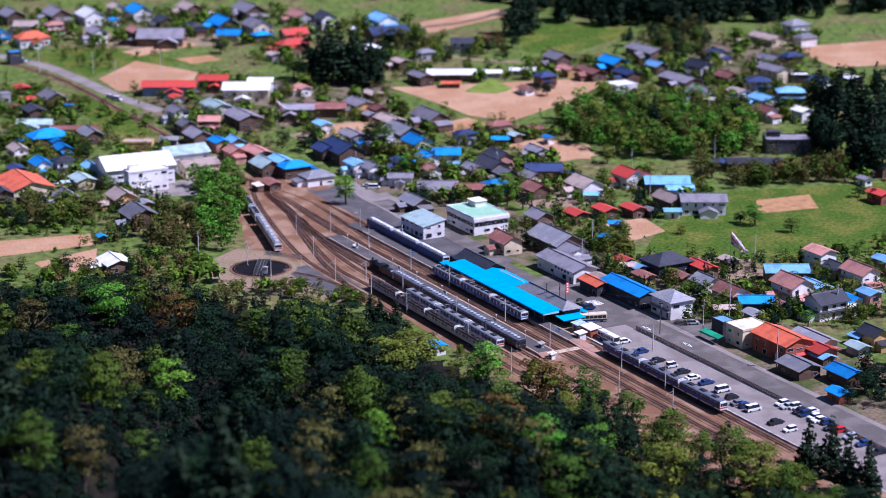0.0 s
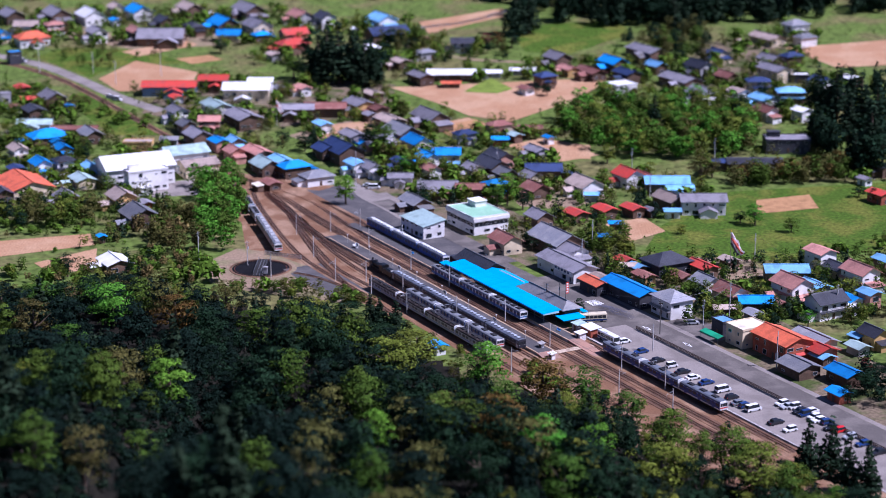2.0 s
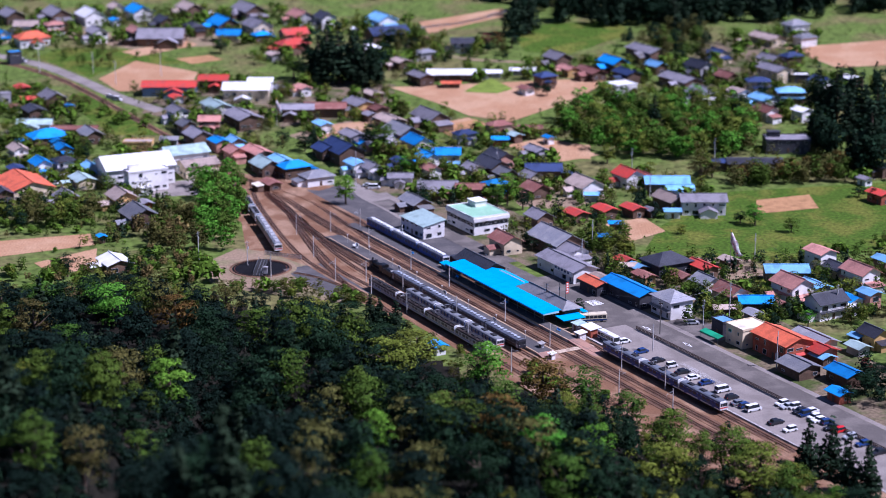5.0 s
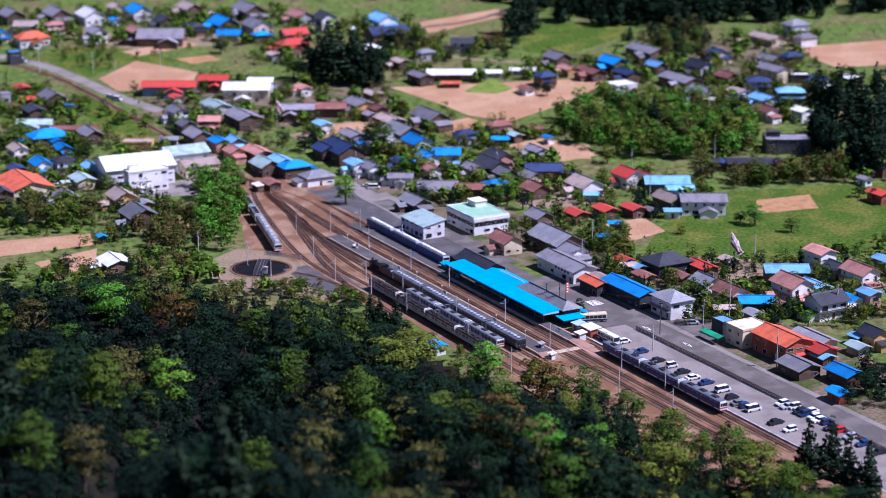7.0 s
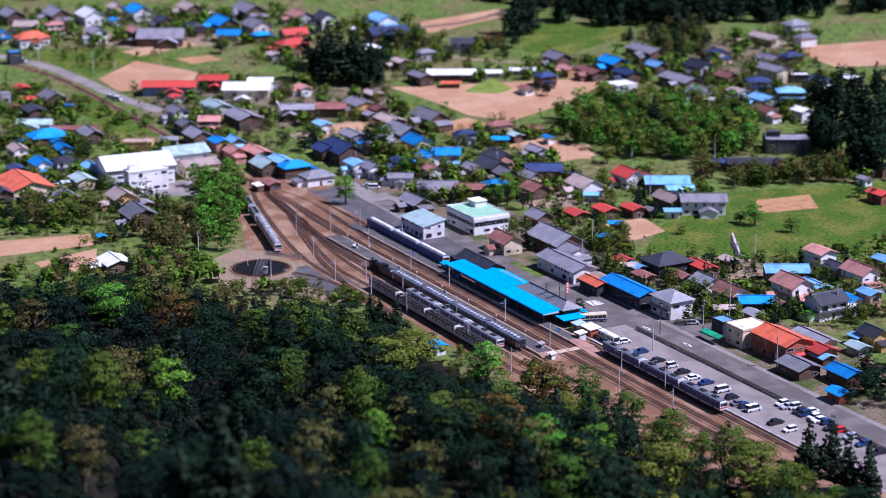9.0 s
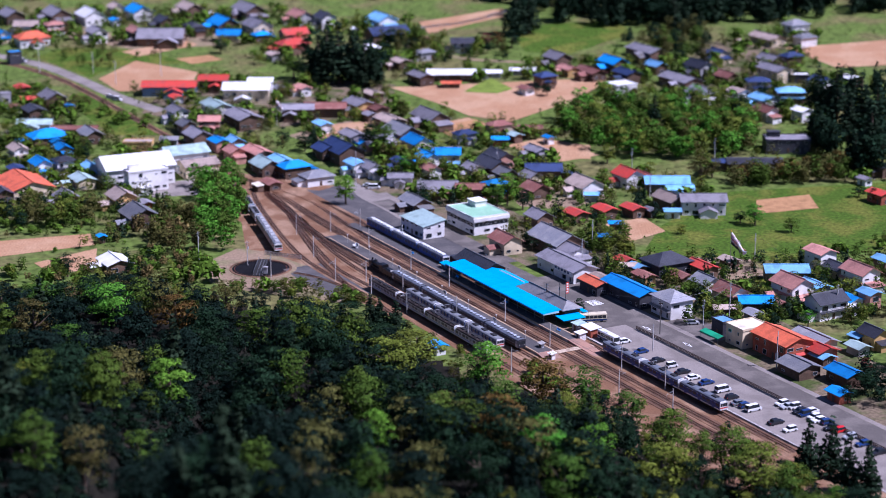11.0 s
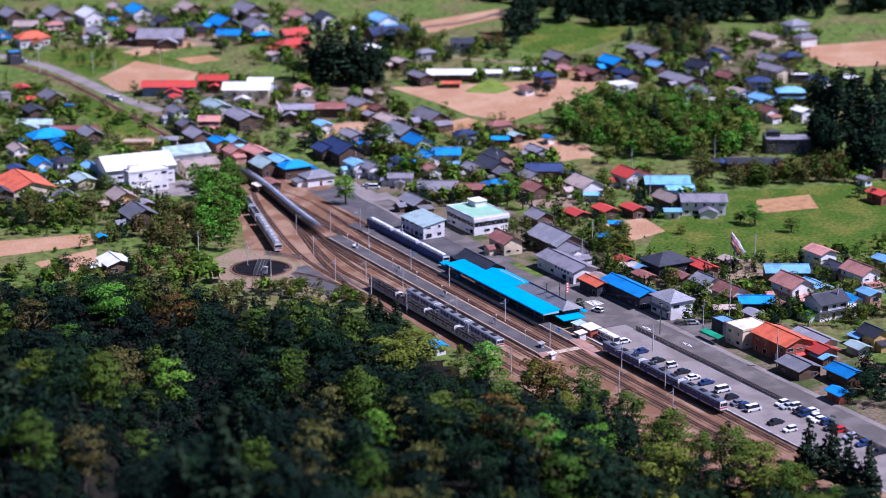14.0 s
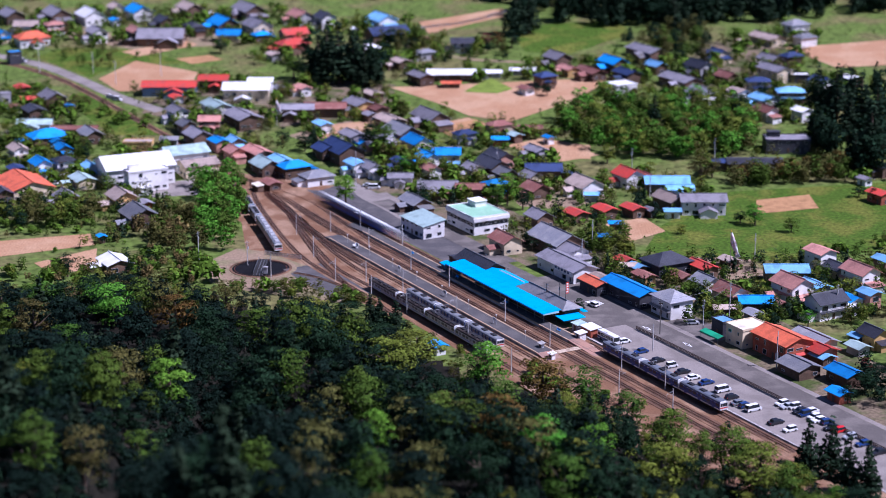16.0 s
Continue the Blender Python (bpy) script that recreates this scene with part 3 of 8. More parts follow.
def tree_kind(kind, variant):
    """Crown and trunk data for one of the variants of a kind, ten metres high."""
    key = (kind, variant)
    if key not in TREES:
        seed = sum(ord(c) for c in kind) * 7 + variant * 131
        if kind == "conifer":
            lob, leaf, n, con = conifer_lobes(seed, 10, 2.3), 0.28, 1500, True
        elif kind == "reed":
            g = random.Random(seed)
            lob = [(g.uniform(-2, 2), g.uniform(-2, 2), g.uniform(3.5, 8.5), g.uniform(0.5, 1.1)) for i in range(16)]
            leaf, n, con = 0.36, 620, False
        elif kind == "shrub":
            lob, leaf, n, con = [(0, 0, 5.5, 4.2)] + [(random.Random(seed + i).uniform(-2.5, 2.5), random.Random(seed - i).uniform(-2.5, 2.5), 5.0, 3.4) for i in range(4)], 0.95, 260, False
        else:
            lob, leaf, n, con = broad_pads(seed, 10, 3.9), 0.20, (2500 if kind != "olive" else 1800), False
        if kind in ("reed", "shrub", "conifer"):
            v, f = leaf_cloud(seed, lob, leaf, n, 1.5 if kind == "reed" else 0.85)
        else:
            v, f = spray_cloud(seed, lob, leaf, n)
            keep = np.random.RandomState(seed + 1).permutation(n)
            v, f = v.reshape(-1, 4, 3)[keep].reshape(-1, 3), f
        TREES[key] = (cloud_mesh("crown", "leaf_" + kind, v, f), trunk_shape(seed, 10, 4.6, con).mesh("trunk", "bark"), v, f)
    return TREES[key]


def tree(x, y, kind, height, wide=1.0, where="", group="", variant=None):
    rng = random.Random(int(x * 13.7 + y * 7.3))
    crown, trunk = tree_kind(kind, rng.randrange(3) if variant is None else variant)[:2]
    k = height / 10
    t = thing("shrub" if kind == "shrub" else "bamboo" if kind == "reed" else "tree", Matrix.Translation((x, y, ground(x, y))) @ Matrix.Rotation(rng.uniform(0, 6.28), 4, "Z") @ Matrix.Diagonal((k * wide, k * wide, k, 1)),
              TREE_WORDS[kind] + (" " + where if where else ""), "shrub" if kind == "shrub" else "tree", group)
    part("trunk", trunk, None, t)
    part("crown", crown, None, t)
    return t


GROVES = []


def grove(count, corners, kinds, h0, h1, seed):
    """Trees scattered over a piece of land."""
    rng = random.Random(seed)
    xs, ys = [c[0] for c in corners], [c[1] for c in corners]
    made = 0
    while made < count:
        x, y = rng.uniform(min(xs), max(xs)), rng.uniform(min(ys), max(ys))
        if within(x, y, corners) and not any((x - a) ** 2 + (y - b) ** 2 < (r * 0.8 + 1.5) ** 2 for a, b, r in PLOTS):
            GROVES.append((x, y, rng.choice(kinds), rng.uniform(h0, h1)))
            made += 1


def woods(name, label, spots, thin=0.6, fat=1.25):
    """Far or hidden trees that nobody could count, one mesh for each leaf colour."""
    by = {}
    for x, y, kind, h in spots:
        by.setdefault(kind, []).append((x, y, h))
    for kind, rows in by.items():
        vs, fs, k = [], [], 0
        for i, (x, y, h) in enumerate(rows):
            v, f = tree_kind(kind, i % 3)[2:]
            keep = slice(0, int(len(f) * thin) * 4)
            a = i * 2.4
            c, s = math.cos(a), math.sin(a)
            q = v[keep]
            mid = q.reshape(-1, 4, 3).mean(axis=1, keepdims=True)
            q = ((q.reshape(-1, 4, 3) - mid) * fat + mid).reshape(-1, 3) * (h / 10)
            q = np.stack([q[:, 0] * c - q[:, 1] * s + x, q[:, 0] * s + q[:, 1] * c + y, q[:, 2] + ground(x, y)], axis=1)
            vs.append(q)
            fs.append(np.arange(k, k + len(q)).reshape(-1, 4))
            k += len(q)
        ob = new(name, cloud_mesh(name, "leaf_" + kind, np.concatenate(vs), np.concatenate(fs)))
        tagged(ob, label, "woods", "", "stuff")


# ---- rolling stock ----
STYLES = {
    # body, belt, roof, roof unit, number of units, car length, nose at which end (0 none, 1 down end, -1 up end)
    "grey_emu": ("train_steel", "train_stripe", "train_roof", "unit_dark", 5, 19.5),
    "blue_belt_emu": ("train_steel", "train_stripe", "train_roof_light", "unit_dark", 5, 19.5),
    "white_blue_emu": ("train_white", "train_blue", "coach_roof", "unit_dark", 3, 19.5),
    # navy body colour paints the shade on the stored train's side
    "stored_emu": ("paint_navy", "train_white", "train_roof_light", "unit_dark", 3, 19.5),
    "dark_coach": ("coach_dark", "wall_wood", "coach_roof", "coach_unit", 9, 20.6),
    # bay train: its blue sides are shade put into the paint
    "shade_blue_emu": ("train_bluebody", "train_blue", "coach_roof", "train_white", 6, 19.5),
    "white_railcar": ("train_white", "red_band", "train_roof_light", "train_unit", 4, 19.5),
    "blue_loco": ("train_stripe", "train_white", "train_roof_light", "unit_dark", 3, 12.5),
}
WORDS = {"grey_emu": "stainless grey electric railcar with dark roof gear", "blue_belt_emu": "stainless electric railcar with a blue belt",
         "white_blue_emu": "white electric railcar with a broad dark blue side", "stored_emu": "white and blue stored electric railcar, body navy for its shaded side",
         "dark_coach": "dark blue-black passenger coach with pale roof units", "shade_blue_emu": "electric railcar with shade-blue painted sides and white roof units",
         "white_railcar": "cream-white old railcar with a red band", "blue_loco": "small bright blue electric locomotive"}
CAR_WINDOW = Shape().box(-0.82, 0.82, -0.03, 0.0, 0, 0.85, 0).box(-0.85, 0.85, -0.02, 0.0, -0.08, 0, 1).box(-0.85, 0.85, -0.02, 0, 0.85, 0.93, 1).mesh("window", ["glass_train", "train_unit"])
CAR_DOOR = Shape().box(-0.62, -0.02, -0.035, 0, 0, 1.9, 0).box(0.02, 0.62, -0.035, 0, 0, 1.9, 0).box(-0.5, -0.14, -0.045, 0, 0.95, 1.7, 1).box(0.14, 0.5, -0.045, 0, 0.95, 1.7, 1).mesh("door", ["train_unit", "glass_train"])
BLUE_WINDOW = Shape().box(-0.82, 0.82, -0.03, 0.0, 0, 0.85, 0).box(-0.85, 0.85, -0.02, 0.0, -0.08, 0, 1).box(-0.85, 0.85, -0.02, 0, 0.85, 0.93, 1).mesh("window", ["glass_train", "train_blue"])
BLUE_DOOR = Shape().box(-0.62, -0.02, -0.035, 0, 0, 1.9, 0).box(0.02, 0.62, -0.035, 0, 0, 1.9, 0).box(-0.5, -0.14, -0.045, 0, 0.95, 1.7, 1).box(0.14, 0.5, -0.045, 0, 0.95, 1.7, 1).mesh("door", ["train_blue", "glass_train"])
BOGIE = Shape()
for bx in (-1.05, 1.05):
    for by in (-0.62, 0.62):
        BOGIE.tube((bx, by - 0.07, 0.43), (bx, by + 0.07, 0.43), 0.43, 0.43, 12)
    BOGIE.tube((bx, -0.6, 0.43), (bx, 0.6, 0.43), 0.08, 0.08, 6)
for by in (-0.95, 0.87):
    BOGIE.box(-1.7, 1.7, by, by + 0.08, 0.35, 0.65)
BOGIE.box(-0.3, 0.3, -0.9, 0.9, 0.5, 0.8)
BOGIE = BOGIE.mesh("bogie", "underframe")
BODY_PROFILE = [(-1.36, 1.0), (1.36, 1.0), (1.41, 1.3), (1.41, 3.1), (1.30, 3.42), (0.85, 3.66), (-0.85, 3.66), (-1.30, 3.42), (-1.41, 3.1), (-1.41, 1.3)]


def rail_car(style, m, nose=0, group="", panto=False, arch=True):
    body, belt, roof, unit, units, ln = STYLES[style]
    h = ln / 2
    root = thing("railway_carriage" if style != "blue_loco" else "locomotive", m, WORDS[style] + (", cab end" if nose else ""), "train", group)
    part("body", Shape().sweep(BODY_PROFILE, -h, h), body, root)
    part("roof", Shape().sweep([(-1.435, 3.10), (1.435, 3.10), (1.34, 3.47), (0.88, 3.72), (-0.88, 3.72), (-1.34, 3.47)], -h + 0.05, h - 0.05), roof, root)
    low = style in ("white_blue_emu", "blue_belt_emu", "shade_blue_emu")
    for sy in (-1, 1):
        z0, z1 = (1.45, 2.8) if style == "white_blue_emu" else (1.15, 2.0) if low else (1.45, 1.72)
        part("belt", Shape().box(-h + 0.02, h - 0.02, *sorted((sy * 1.40, sy * 1.43)), z0, z1), belt, root)
        if low:
            part("belt", Shape().box(-h + 0.02, h - 0.02, *sorted((sy * 1.40, sy * 1.43)), 3.02, 3.16), belt, root)
        doors = (-0.68, 0.0, 0.68) if style != "dark_coach" else (-0.93, 0.93)
        for d in doors:
            part("door", BLUE_DOOR if low else CAR_DOOR, None, root, at=pose(d * h, sy * 1.425, 1.1, 0, 0, 0 if sy < 0 else 180))
        n = 9
        for i in range(n):
            u = (i + 0.5) / n * 2 - 1
            if min(abs(u - d) for d in doors) * h > 1.35:
                part("window", BLUE_WINDOW if low else CAR_WINDOW, None, root, at=pose(u * h, sy * 1.425, 2.05, 0, 0, 0 if sy < 0 else 180))
    for i in range(units):
        u = ((i + 0.5) / units * 2 - 1) * (h - 1.2)
        if style == "dark_coach":
            part("roof_unit", Shape().box(u - 0.5, u + 0.5, -0.6, 0.6, 3.68, 3.98, 0, 0.8), unit, root)
            part("vent", Shape().box(u + 0.62, u + 1.15, -0.75, 0.75, 3.68, 3.80), "unit_dark", root)
        else:
            part("roof_unit", Shape().box(u - 1.2, u + 1.2, -0.7, 0.7, 3.68, 4.02, 0, 0.9), unit, root)
    for sx in (-1, 1):
        part("bogie", BOGIE, None, root, at=pose(sx * (h - 3.2), 0, 0))
        if arch and sx * nose <= 0:
            e = Shape().sweep([(-1.43, 3.0), (-1.30, 3.45), (-0.85, 3.75), (0.85, 3.75), (1.30, 3.45), (1.43, 3.0), (1.43, 3.15), (1.32, 3.58), (0.87, 3.86), (-0.87, 3.86), (-1.32, 3.58), (-1.43, 3.15)],
                              *sorted((sx * (h - 0.42), sx * (h - 0.02))))
            part("end_rib", e, "train_white", root)
    part("underbox", Shape().box(-h * 0.5, -0.5, -1.2, 1.2, 0.35, 1.0).box(0.6, h * 0.5, -1.2, 1.2, 0.4, 1.0), "underframe", root)
    if nose:
        face = Shape().box(*sorted((nose * h, nose * (h + 0.12))), -1.36, 1.36, 1.05, 3.55)
        part("cab_front", face, "train_white" if style != "dark_coach" else "coach_dark", root)
        x0, x1 = sorted((nose * (h + 0.11), nose * (h + 0.15)))
        part("windscreen", Shape().box(x0, x1, -1.2, -0.45, 2.15, 3.05).box(x0, x1, -0.38, 0.38, 2.15, 3.05).box(x0, x1, 0.45, 1.2, 2.15, 3.05), "glass_dark", root)
        part("band", Shape().box(x0, x1, -1.3, 1.3, 1.5, 1.85), "train_stripe" if style == "blue_belt_emu" else "coach_dark" if style == "dark_coach" else "red_band", root)
        for sy in (-0.95, 0.95):
            part("headlight", Shape().tube((nose * (h + 0.1), sy, 2.0), (nose * (h + 0.2), sy, 2.0), 0.12, 0.12, 10), "headlamp", root)
        part("coupler", Shape().box(*sorted((nose * h, nose * (h + 0.5))), -0.15, 0.15, 0.75, 1.0), "underframe", root)
    if panto:
        p = Shape()
        for sy in (-0.6, 0.6):
            p.tube((-0.9, sy, 3.75), (0.1, sy, 4.4), 0.04, 0.04, 5).tube((0.1, sy, 4.4), (-0.5, sy, 5.0), 0.04, 0.04, 5)
        p.box(-0.7, -0.3, -0.9, 0.9, 5.0, 5.06)
        part("pantograph", p, "steel_grey", root, at=pose(-h * 0.4, 0, 0))
    return root


def steam_locomotive(m):
    """Tender engine, nose towards -x."""
    root = thing("steam_locomotive", m, "black steam locomotive with boiler, cab and tender, smoking lightly", "train", "steam train")
    part("boiler", Shape().tube((-8.2, 0, 2.35), (-1.2, 0, 2.35), 0.78, 0.85, 18).tube((-9.2, 0, 2.35), (-8.2, 0, 2.35), 0.7, 0.8, 18), "loco_black", root)
    part("chimney", Shape().tube((-8.6, 0, 3.0), (-8.6, 0, 3.9), 0.22, 0.3, 12), "loco_black", root)
    part("dome", Shape().tube((-5.6, 0, 3.0), (-5.6, 0, 3.6), 0.5, 0.3, 12).box(-6.8, -6.2, -0.4, 0.4, 3.0, 3.5, 0, 0.8), "loco_black", root)
    part("cab", Shape().box(-1.3, 1.1, -1.35, 1.35, 1.3, 3.4).sweep([(-1.45, 3.4), (1.45, 3.4), (0.8, 3.75), (-0.8, 3.75)], -1.5, 1.3), "loco_black", root)
    part("tender", Shape().box(1.6, 8.4, -1.3, 1.3, 1.1, 2.7).box(2.6, 7.0, -0.9, 0.9, 2.7, 3.1, 0, 0.8), "loco_black", root)
    part("running_board", Shape().box(-9.3, -1.2, -1.35, 1.35, 1.35, 1.45), "loco_black", root)
    for sy in (-1, 1):
        part("smoke_deflector", Shape().box(-9.0, -7.2, sy * 1.2 - 0.03, sy * 1.2 + 0.03, 1.5, 3.1), "loco_black", root)
        part("cylinder", Shape().tube((-8.6, sy * 1.15, 0.85), (-7.3, sy * 1.15, 0.85), 0.35, 0.35, 12), "loco_black", root)
    for x, r in ((-8.9, 0.42), (-6.6, 0.76), (-4.9, 0.76), (-3.2, 0.76), (-0.9, 0.42), (2.6, 0.42), (4.2, 0.42), (6.0, 0.42), (7.6, 0.42)):
        w = Shape()
        for sy in (-0.62, 0.62):
            w.tube((x, sy - 0.07, r), (x, sy + 0.07, r), r, r, 14)
        part("wheelset", w, "underframe", root)
    return root


# ---- cars ----
def automobile(m, paint, form="hatch", group="", where="parked on the asphalt"):
    """Body with wheel arches tapered to a glasshouse; wheels, lights, number plate bar."""
    forms = {"hatch": (3.8, 1.62, 0.85, 1.50), "sedan": (4.5, 1.70, 0.82, 1.42), "van": (4.6, 1.70, 1.0, 1.92), "kei": (3.4, 1.48, 0.9, 1.72)}
    L, W, belt, top = forms[form]
    h = L / 2
    word = {"hatch": "hatchback", "sedan": "saloon", "van": "van", "kei": "small box car"}[form]
    root = thing("car", m @ Matrix.Scale(1.1, 4), f"{paint} {word} {where}", "car", group)
    prof = [(-h, 0.28), (h, 0.28), (h, 0.62), (h - 0.15, belt - 0.05), (h * 0.45, belt), (-h + 0.1, belt), (-h, 0.6)]
    n = len(prof)
    sh = Shape()
    pts = [(x, -W / 2, z) for x, z in prof] + [(x, W / 2, z) for x, z in prof]
    sh.add(pts, [tuple(range(n)), tuple(range(n, 2 * n))[::-1]] + [((i + 1) % n, i, n + i, n + (i + 1) % n) for i in range(n)])
    part("body", sh, "paint_" + paint, root)
    a, b = (-h + 0.15, h * 0.45) if form != "sedan" else (-h * 0.62, h * 0.42)
    if form in ("van", "kei"):
        a, b = -h + 0.05, h * 0.72
    g, t = 0.12, 0.38
    part("glasshouse", Shape().hexa([(a, -W / 2 + .06, belt), (b, -W / 2 + .06, belt), (b, W / 2 - .06, belt), (a, W / 2 - .06, belt),
                                     (a + g * 1.5, -W / 2 + .2, top - .07), (b - t, -W / 2 + .2, top - .07), (b - t, W / 2 - .2, top - .07), (a + g * 1.5, W / 2 - .2, top - .07)]), "glass_dark", root)
    part("roof_panel", Shape().box(a + g * 1.4, b - t + 0.06, -W / 2 + .17, W / 2 - .17, top - .075, top, 0, 0.93), "paint_" + paint, root)
    for x in (-h * 0.62, h * 0.62):
        for sy in (-1, 1):
            part("wheel", Shape().tube((x, sy * (W / 2 - 0.18), 0.3), (x, sy * (W / 2 + 0.01), 0.3), 0.3, 0.3, 12), "tyre", root)
    for sy in (-1, 1):
        part("headlight", Shape().box(h - 0.06, h + 0.015, sy * (W / 2 - 0.3) - 0.15, sy * (W / 2 - 0.3) + 0.15, 0.55, 0.7), "headlamp", root)
        part("tail_light", Shape().box(-h - 0.015, -h + 0.04, sy * (W / 2 - 0.2) - 0.1, sy * (W / 2 - 0.2) + 0.1, 0.6, 0.8), "red_band", root)
    part("bumper", Shape().box(h - 0.05, h + 0.06, -W / 2 + .1, W / 2 - .1, 0.28, 0.48).box(-h - 0.06, -h + 0.05, -W / 2 + .1, W / 2 - .1, 0.28, 0.48), "unit_dark", root)
    return root


def bus(m, label, belt="paint_navy", paint="paint_cream"):
    root = thing("bus", m, label, "bus", "buses at the station")
    part("body", Shape().sweep([(-1.2, 0.35), (1.2, 0.35), (1.22, 2.7), (1.05, 2.95), (-1.05, 2.95), (-1.22, 2.7)], -4.5, 4.5), paint, root)
    for sy in (-1, 1):
        part("belt", Shape().box(-4.48, 4.48, *sorted((sy * 1.2, sy * 1.235)), 0.6, 1.15), belt, root)
        for i in range(6):
            part("window", Shape().box(-4.1 + i * 1.4, -2.85 + i * 1.4, *sorted((sy * 1.2, sy * 1.24)), 1.45, 2.4), "glass_dark", root)
        for x in (-2.6, 2.7):
            part("wheel", Shape().tube((x, sy * 1.0, 0.45), (x, sy * 1.23, 0.45), 0.45, 0.45, 14), "tyre", root)
    part("windscreen", Shape().box(4.48, 4.54, -1.1, 1.1, 1.3, 2.6), "glass_dark", root)
    part("rear_window", Shape().box(-4.54, -4.48, -1.0, 1.0, 1.6, 2.5), "glass_dark", root)
    part("roof_unit", Shape().box(-1.5, 1.0, -0.7, 0.7, 2.93, 3.12, 0, 0.9), paint, root)
    for sy in (-0.9, 0.9):
        part("headlight", Shape().box(4.49, 4.55, sy - 0.15, sy + 0.15, 0.6, 0.8), "headlamp", root)
    return root


# ---- poles ----
def catenary_pole(s, n, arm=2.3, height=8.0, side=-1):
    root = thing("catenary_pole", st_pose(s, n, 0), "slim pale concrete catenary pole with a bracket arm beside the tracks", "pole", "catenary poles")
    part("post", Shape().tube((0, 0, -0.5), (0, 0, height), 0.17, 0.12, 8), "pole_concrete", root)
    b = Shape().tube((0, 0, height - 1.8), (0, side * arm, height - 1.3), 0.035, 0.035, 5).tube((0, 0, height - 0.6), (0, side * arm * 0.9, height - 1.3), 0.04, 0.04, 5)
    part("bracket", b, "steel_grey", root)
    part("insulator", Shape().tube((0, side * arm, height - 1.35), (0, side * arm, height - 1.9), 0.07, 0.07, 6), "wall_grey", root)
    return root


def utility_pole(x, y, height=11.0, turn=0.0, dark=False):
    root = thing("utility_pole", pose(x, y, ground(x, y), 0, 0, turn), "%s utility pole with cross arms and a transformer" % ("dark" if dark else "pale concrete"), "pole", "utility poles")
    part("post", Shape().tube((0, 0, -0.5), (0, 0, height), 0.18, 0.11, 8), "pole_dark" if dark else "pole_concrete", root)
    part("cross_arm", Shape().box(-0.9, 0.9, -0.05, 0.05, height - 0.6, height - 0.48), "steel_grey", root)
    part("cross_arm", Shape().box(-0.7, 0.7, -0.05, 0.05, height - 1.4, height - 1.28), "steel_grey", root)
    part("transformer", Shape().tube((0.35, 0.1, height - 3.0), (0.35, 0.1, height - 2.1), 0.24, 0.24, 10), "train_unit", root)
    return root


def wire(name, a, b, sag=0.5, r=0.02, label="thin black overhead wire between poles"):
    a, b = Vector(a), Vector(b)
    d = (b - a).normalized()
    side = Vector((-d.y, d.x, 0)).normalized() * r
    up = Vector((0, 0, r))
    pts, faces = [], []
    for i in range(9):
        t = i / 8
        p = a.lerp(b, t) - Vector((0, 0, 4 * sag * t * (1 - t)))
        pts += [p + side, p + up, p - side, p - up]
        if i:
            k = 4 * i
            faces += [(k - 4 + q, k - 4 + (q + 1) % 4, k + (q + 1) % 4, k + q) for q in range(4)]
    sh = Shape().add(pts, faces)
    return tagged(part(name, sh, "wire"), label, "wire", "overhead wires")


# ================= THE PLACE =================
# ---- land: one sheet to the horizon ----
def land():
    gx = np.unique(np.concatenate([np.linspace(-2600, -400, 12), np.linspace(-400, 400, 161), np.linspace(400, 2600, 12)]))
    gy = np.unique(np.concatenate([np.linspace(-1500, 200, 18), np.linspace(200, 1300, 221), np.linspace(1300, 4200, 20)]))
    v = [(x, y, ground(x, y)) for y in gy for x in gx]
    n = len(gx)
    f = [(j * n + i, j * n + i + 1, (j + 1) * n + i + 1, (j + 1) * n + i) for j in range(len(gy) - 1) for i in range(n - 1)]
    me = bpy.data.meshes.new("ground")
    me.from_pydata(v, [], f)
    me.materials.append(MATS["grass"])
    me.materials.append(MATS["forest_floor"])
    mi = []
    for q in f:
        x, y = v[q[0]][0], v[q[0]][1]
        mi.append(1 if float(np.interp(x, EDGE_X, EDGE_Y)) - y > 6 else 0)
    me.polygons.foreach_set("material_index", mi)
    me.polygons.foreach_set("use_smooth", [True] * len(f))
    tagged(new("ground", me), "grassy valley floor with bare patches rising to terraces", "ground", "", "structure")


land()


def st_patch(name, material, s0, s1, n0, n1, lift, label, category="ground"):
    pts = [st(s0, n0), st(s1, n0), st(s1, n1), st(s0, n1)]
    return patch(name, material, [(p.x, p.y) for p in pts], lift, label, category)


def slab(name, material, s0, s1, n0, n1, z0, z1, label, category, kind="structure"):
    a = Shape().box(s0, s1, n0, n1, z0, z1)
    ob = part(name, a, material)
    ob.matrix_basis = st_pose(0, 0, 0)
    return tagged(ob, label, category, "", kind)

# ---- fields, roads, yards ----
patch("field", "soil", [(-25.9, 919.5), (81.5, 937.2), (67.9, 902.4), (31.4, 861.6), (12.0, 870.8), (-1.1, 889.7)], 0.06, "tilled brown field between the houses", "field")
patch("field", "crop_green", [(9.8, 911.4), (23.5, 937.2), (34.0, 916.4), (26.1, 908.3)], 0.12, "small bright green crop field", "field")
patch("field", "soil", [(-170.3, 935.1), (-157.4, 970.1), (-122.9, 947.9), (-123.0, 914.4), (-156.9, 912.4)], 0.06, "tilled brown field beside the road", "field")
patch("field", "soil", [(-176.9, 683.8), (-133.3, 697.7), (-128.9, 682.3), (-171.7, 661.9)], 0.06, "tilled brown field below the village", "field")
patch("field", "soil", [(-146.7, 659.1), (-127.3, 677.8), (-123.4, 650.7), (-138.2, 646.6)], 0.06, "tilled brown field by the barn", "field")
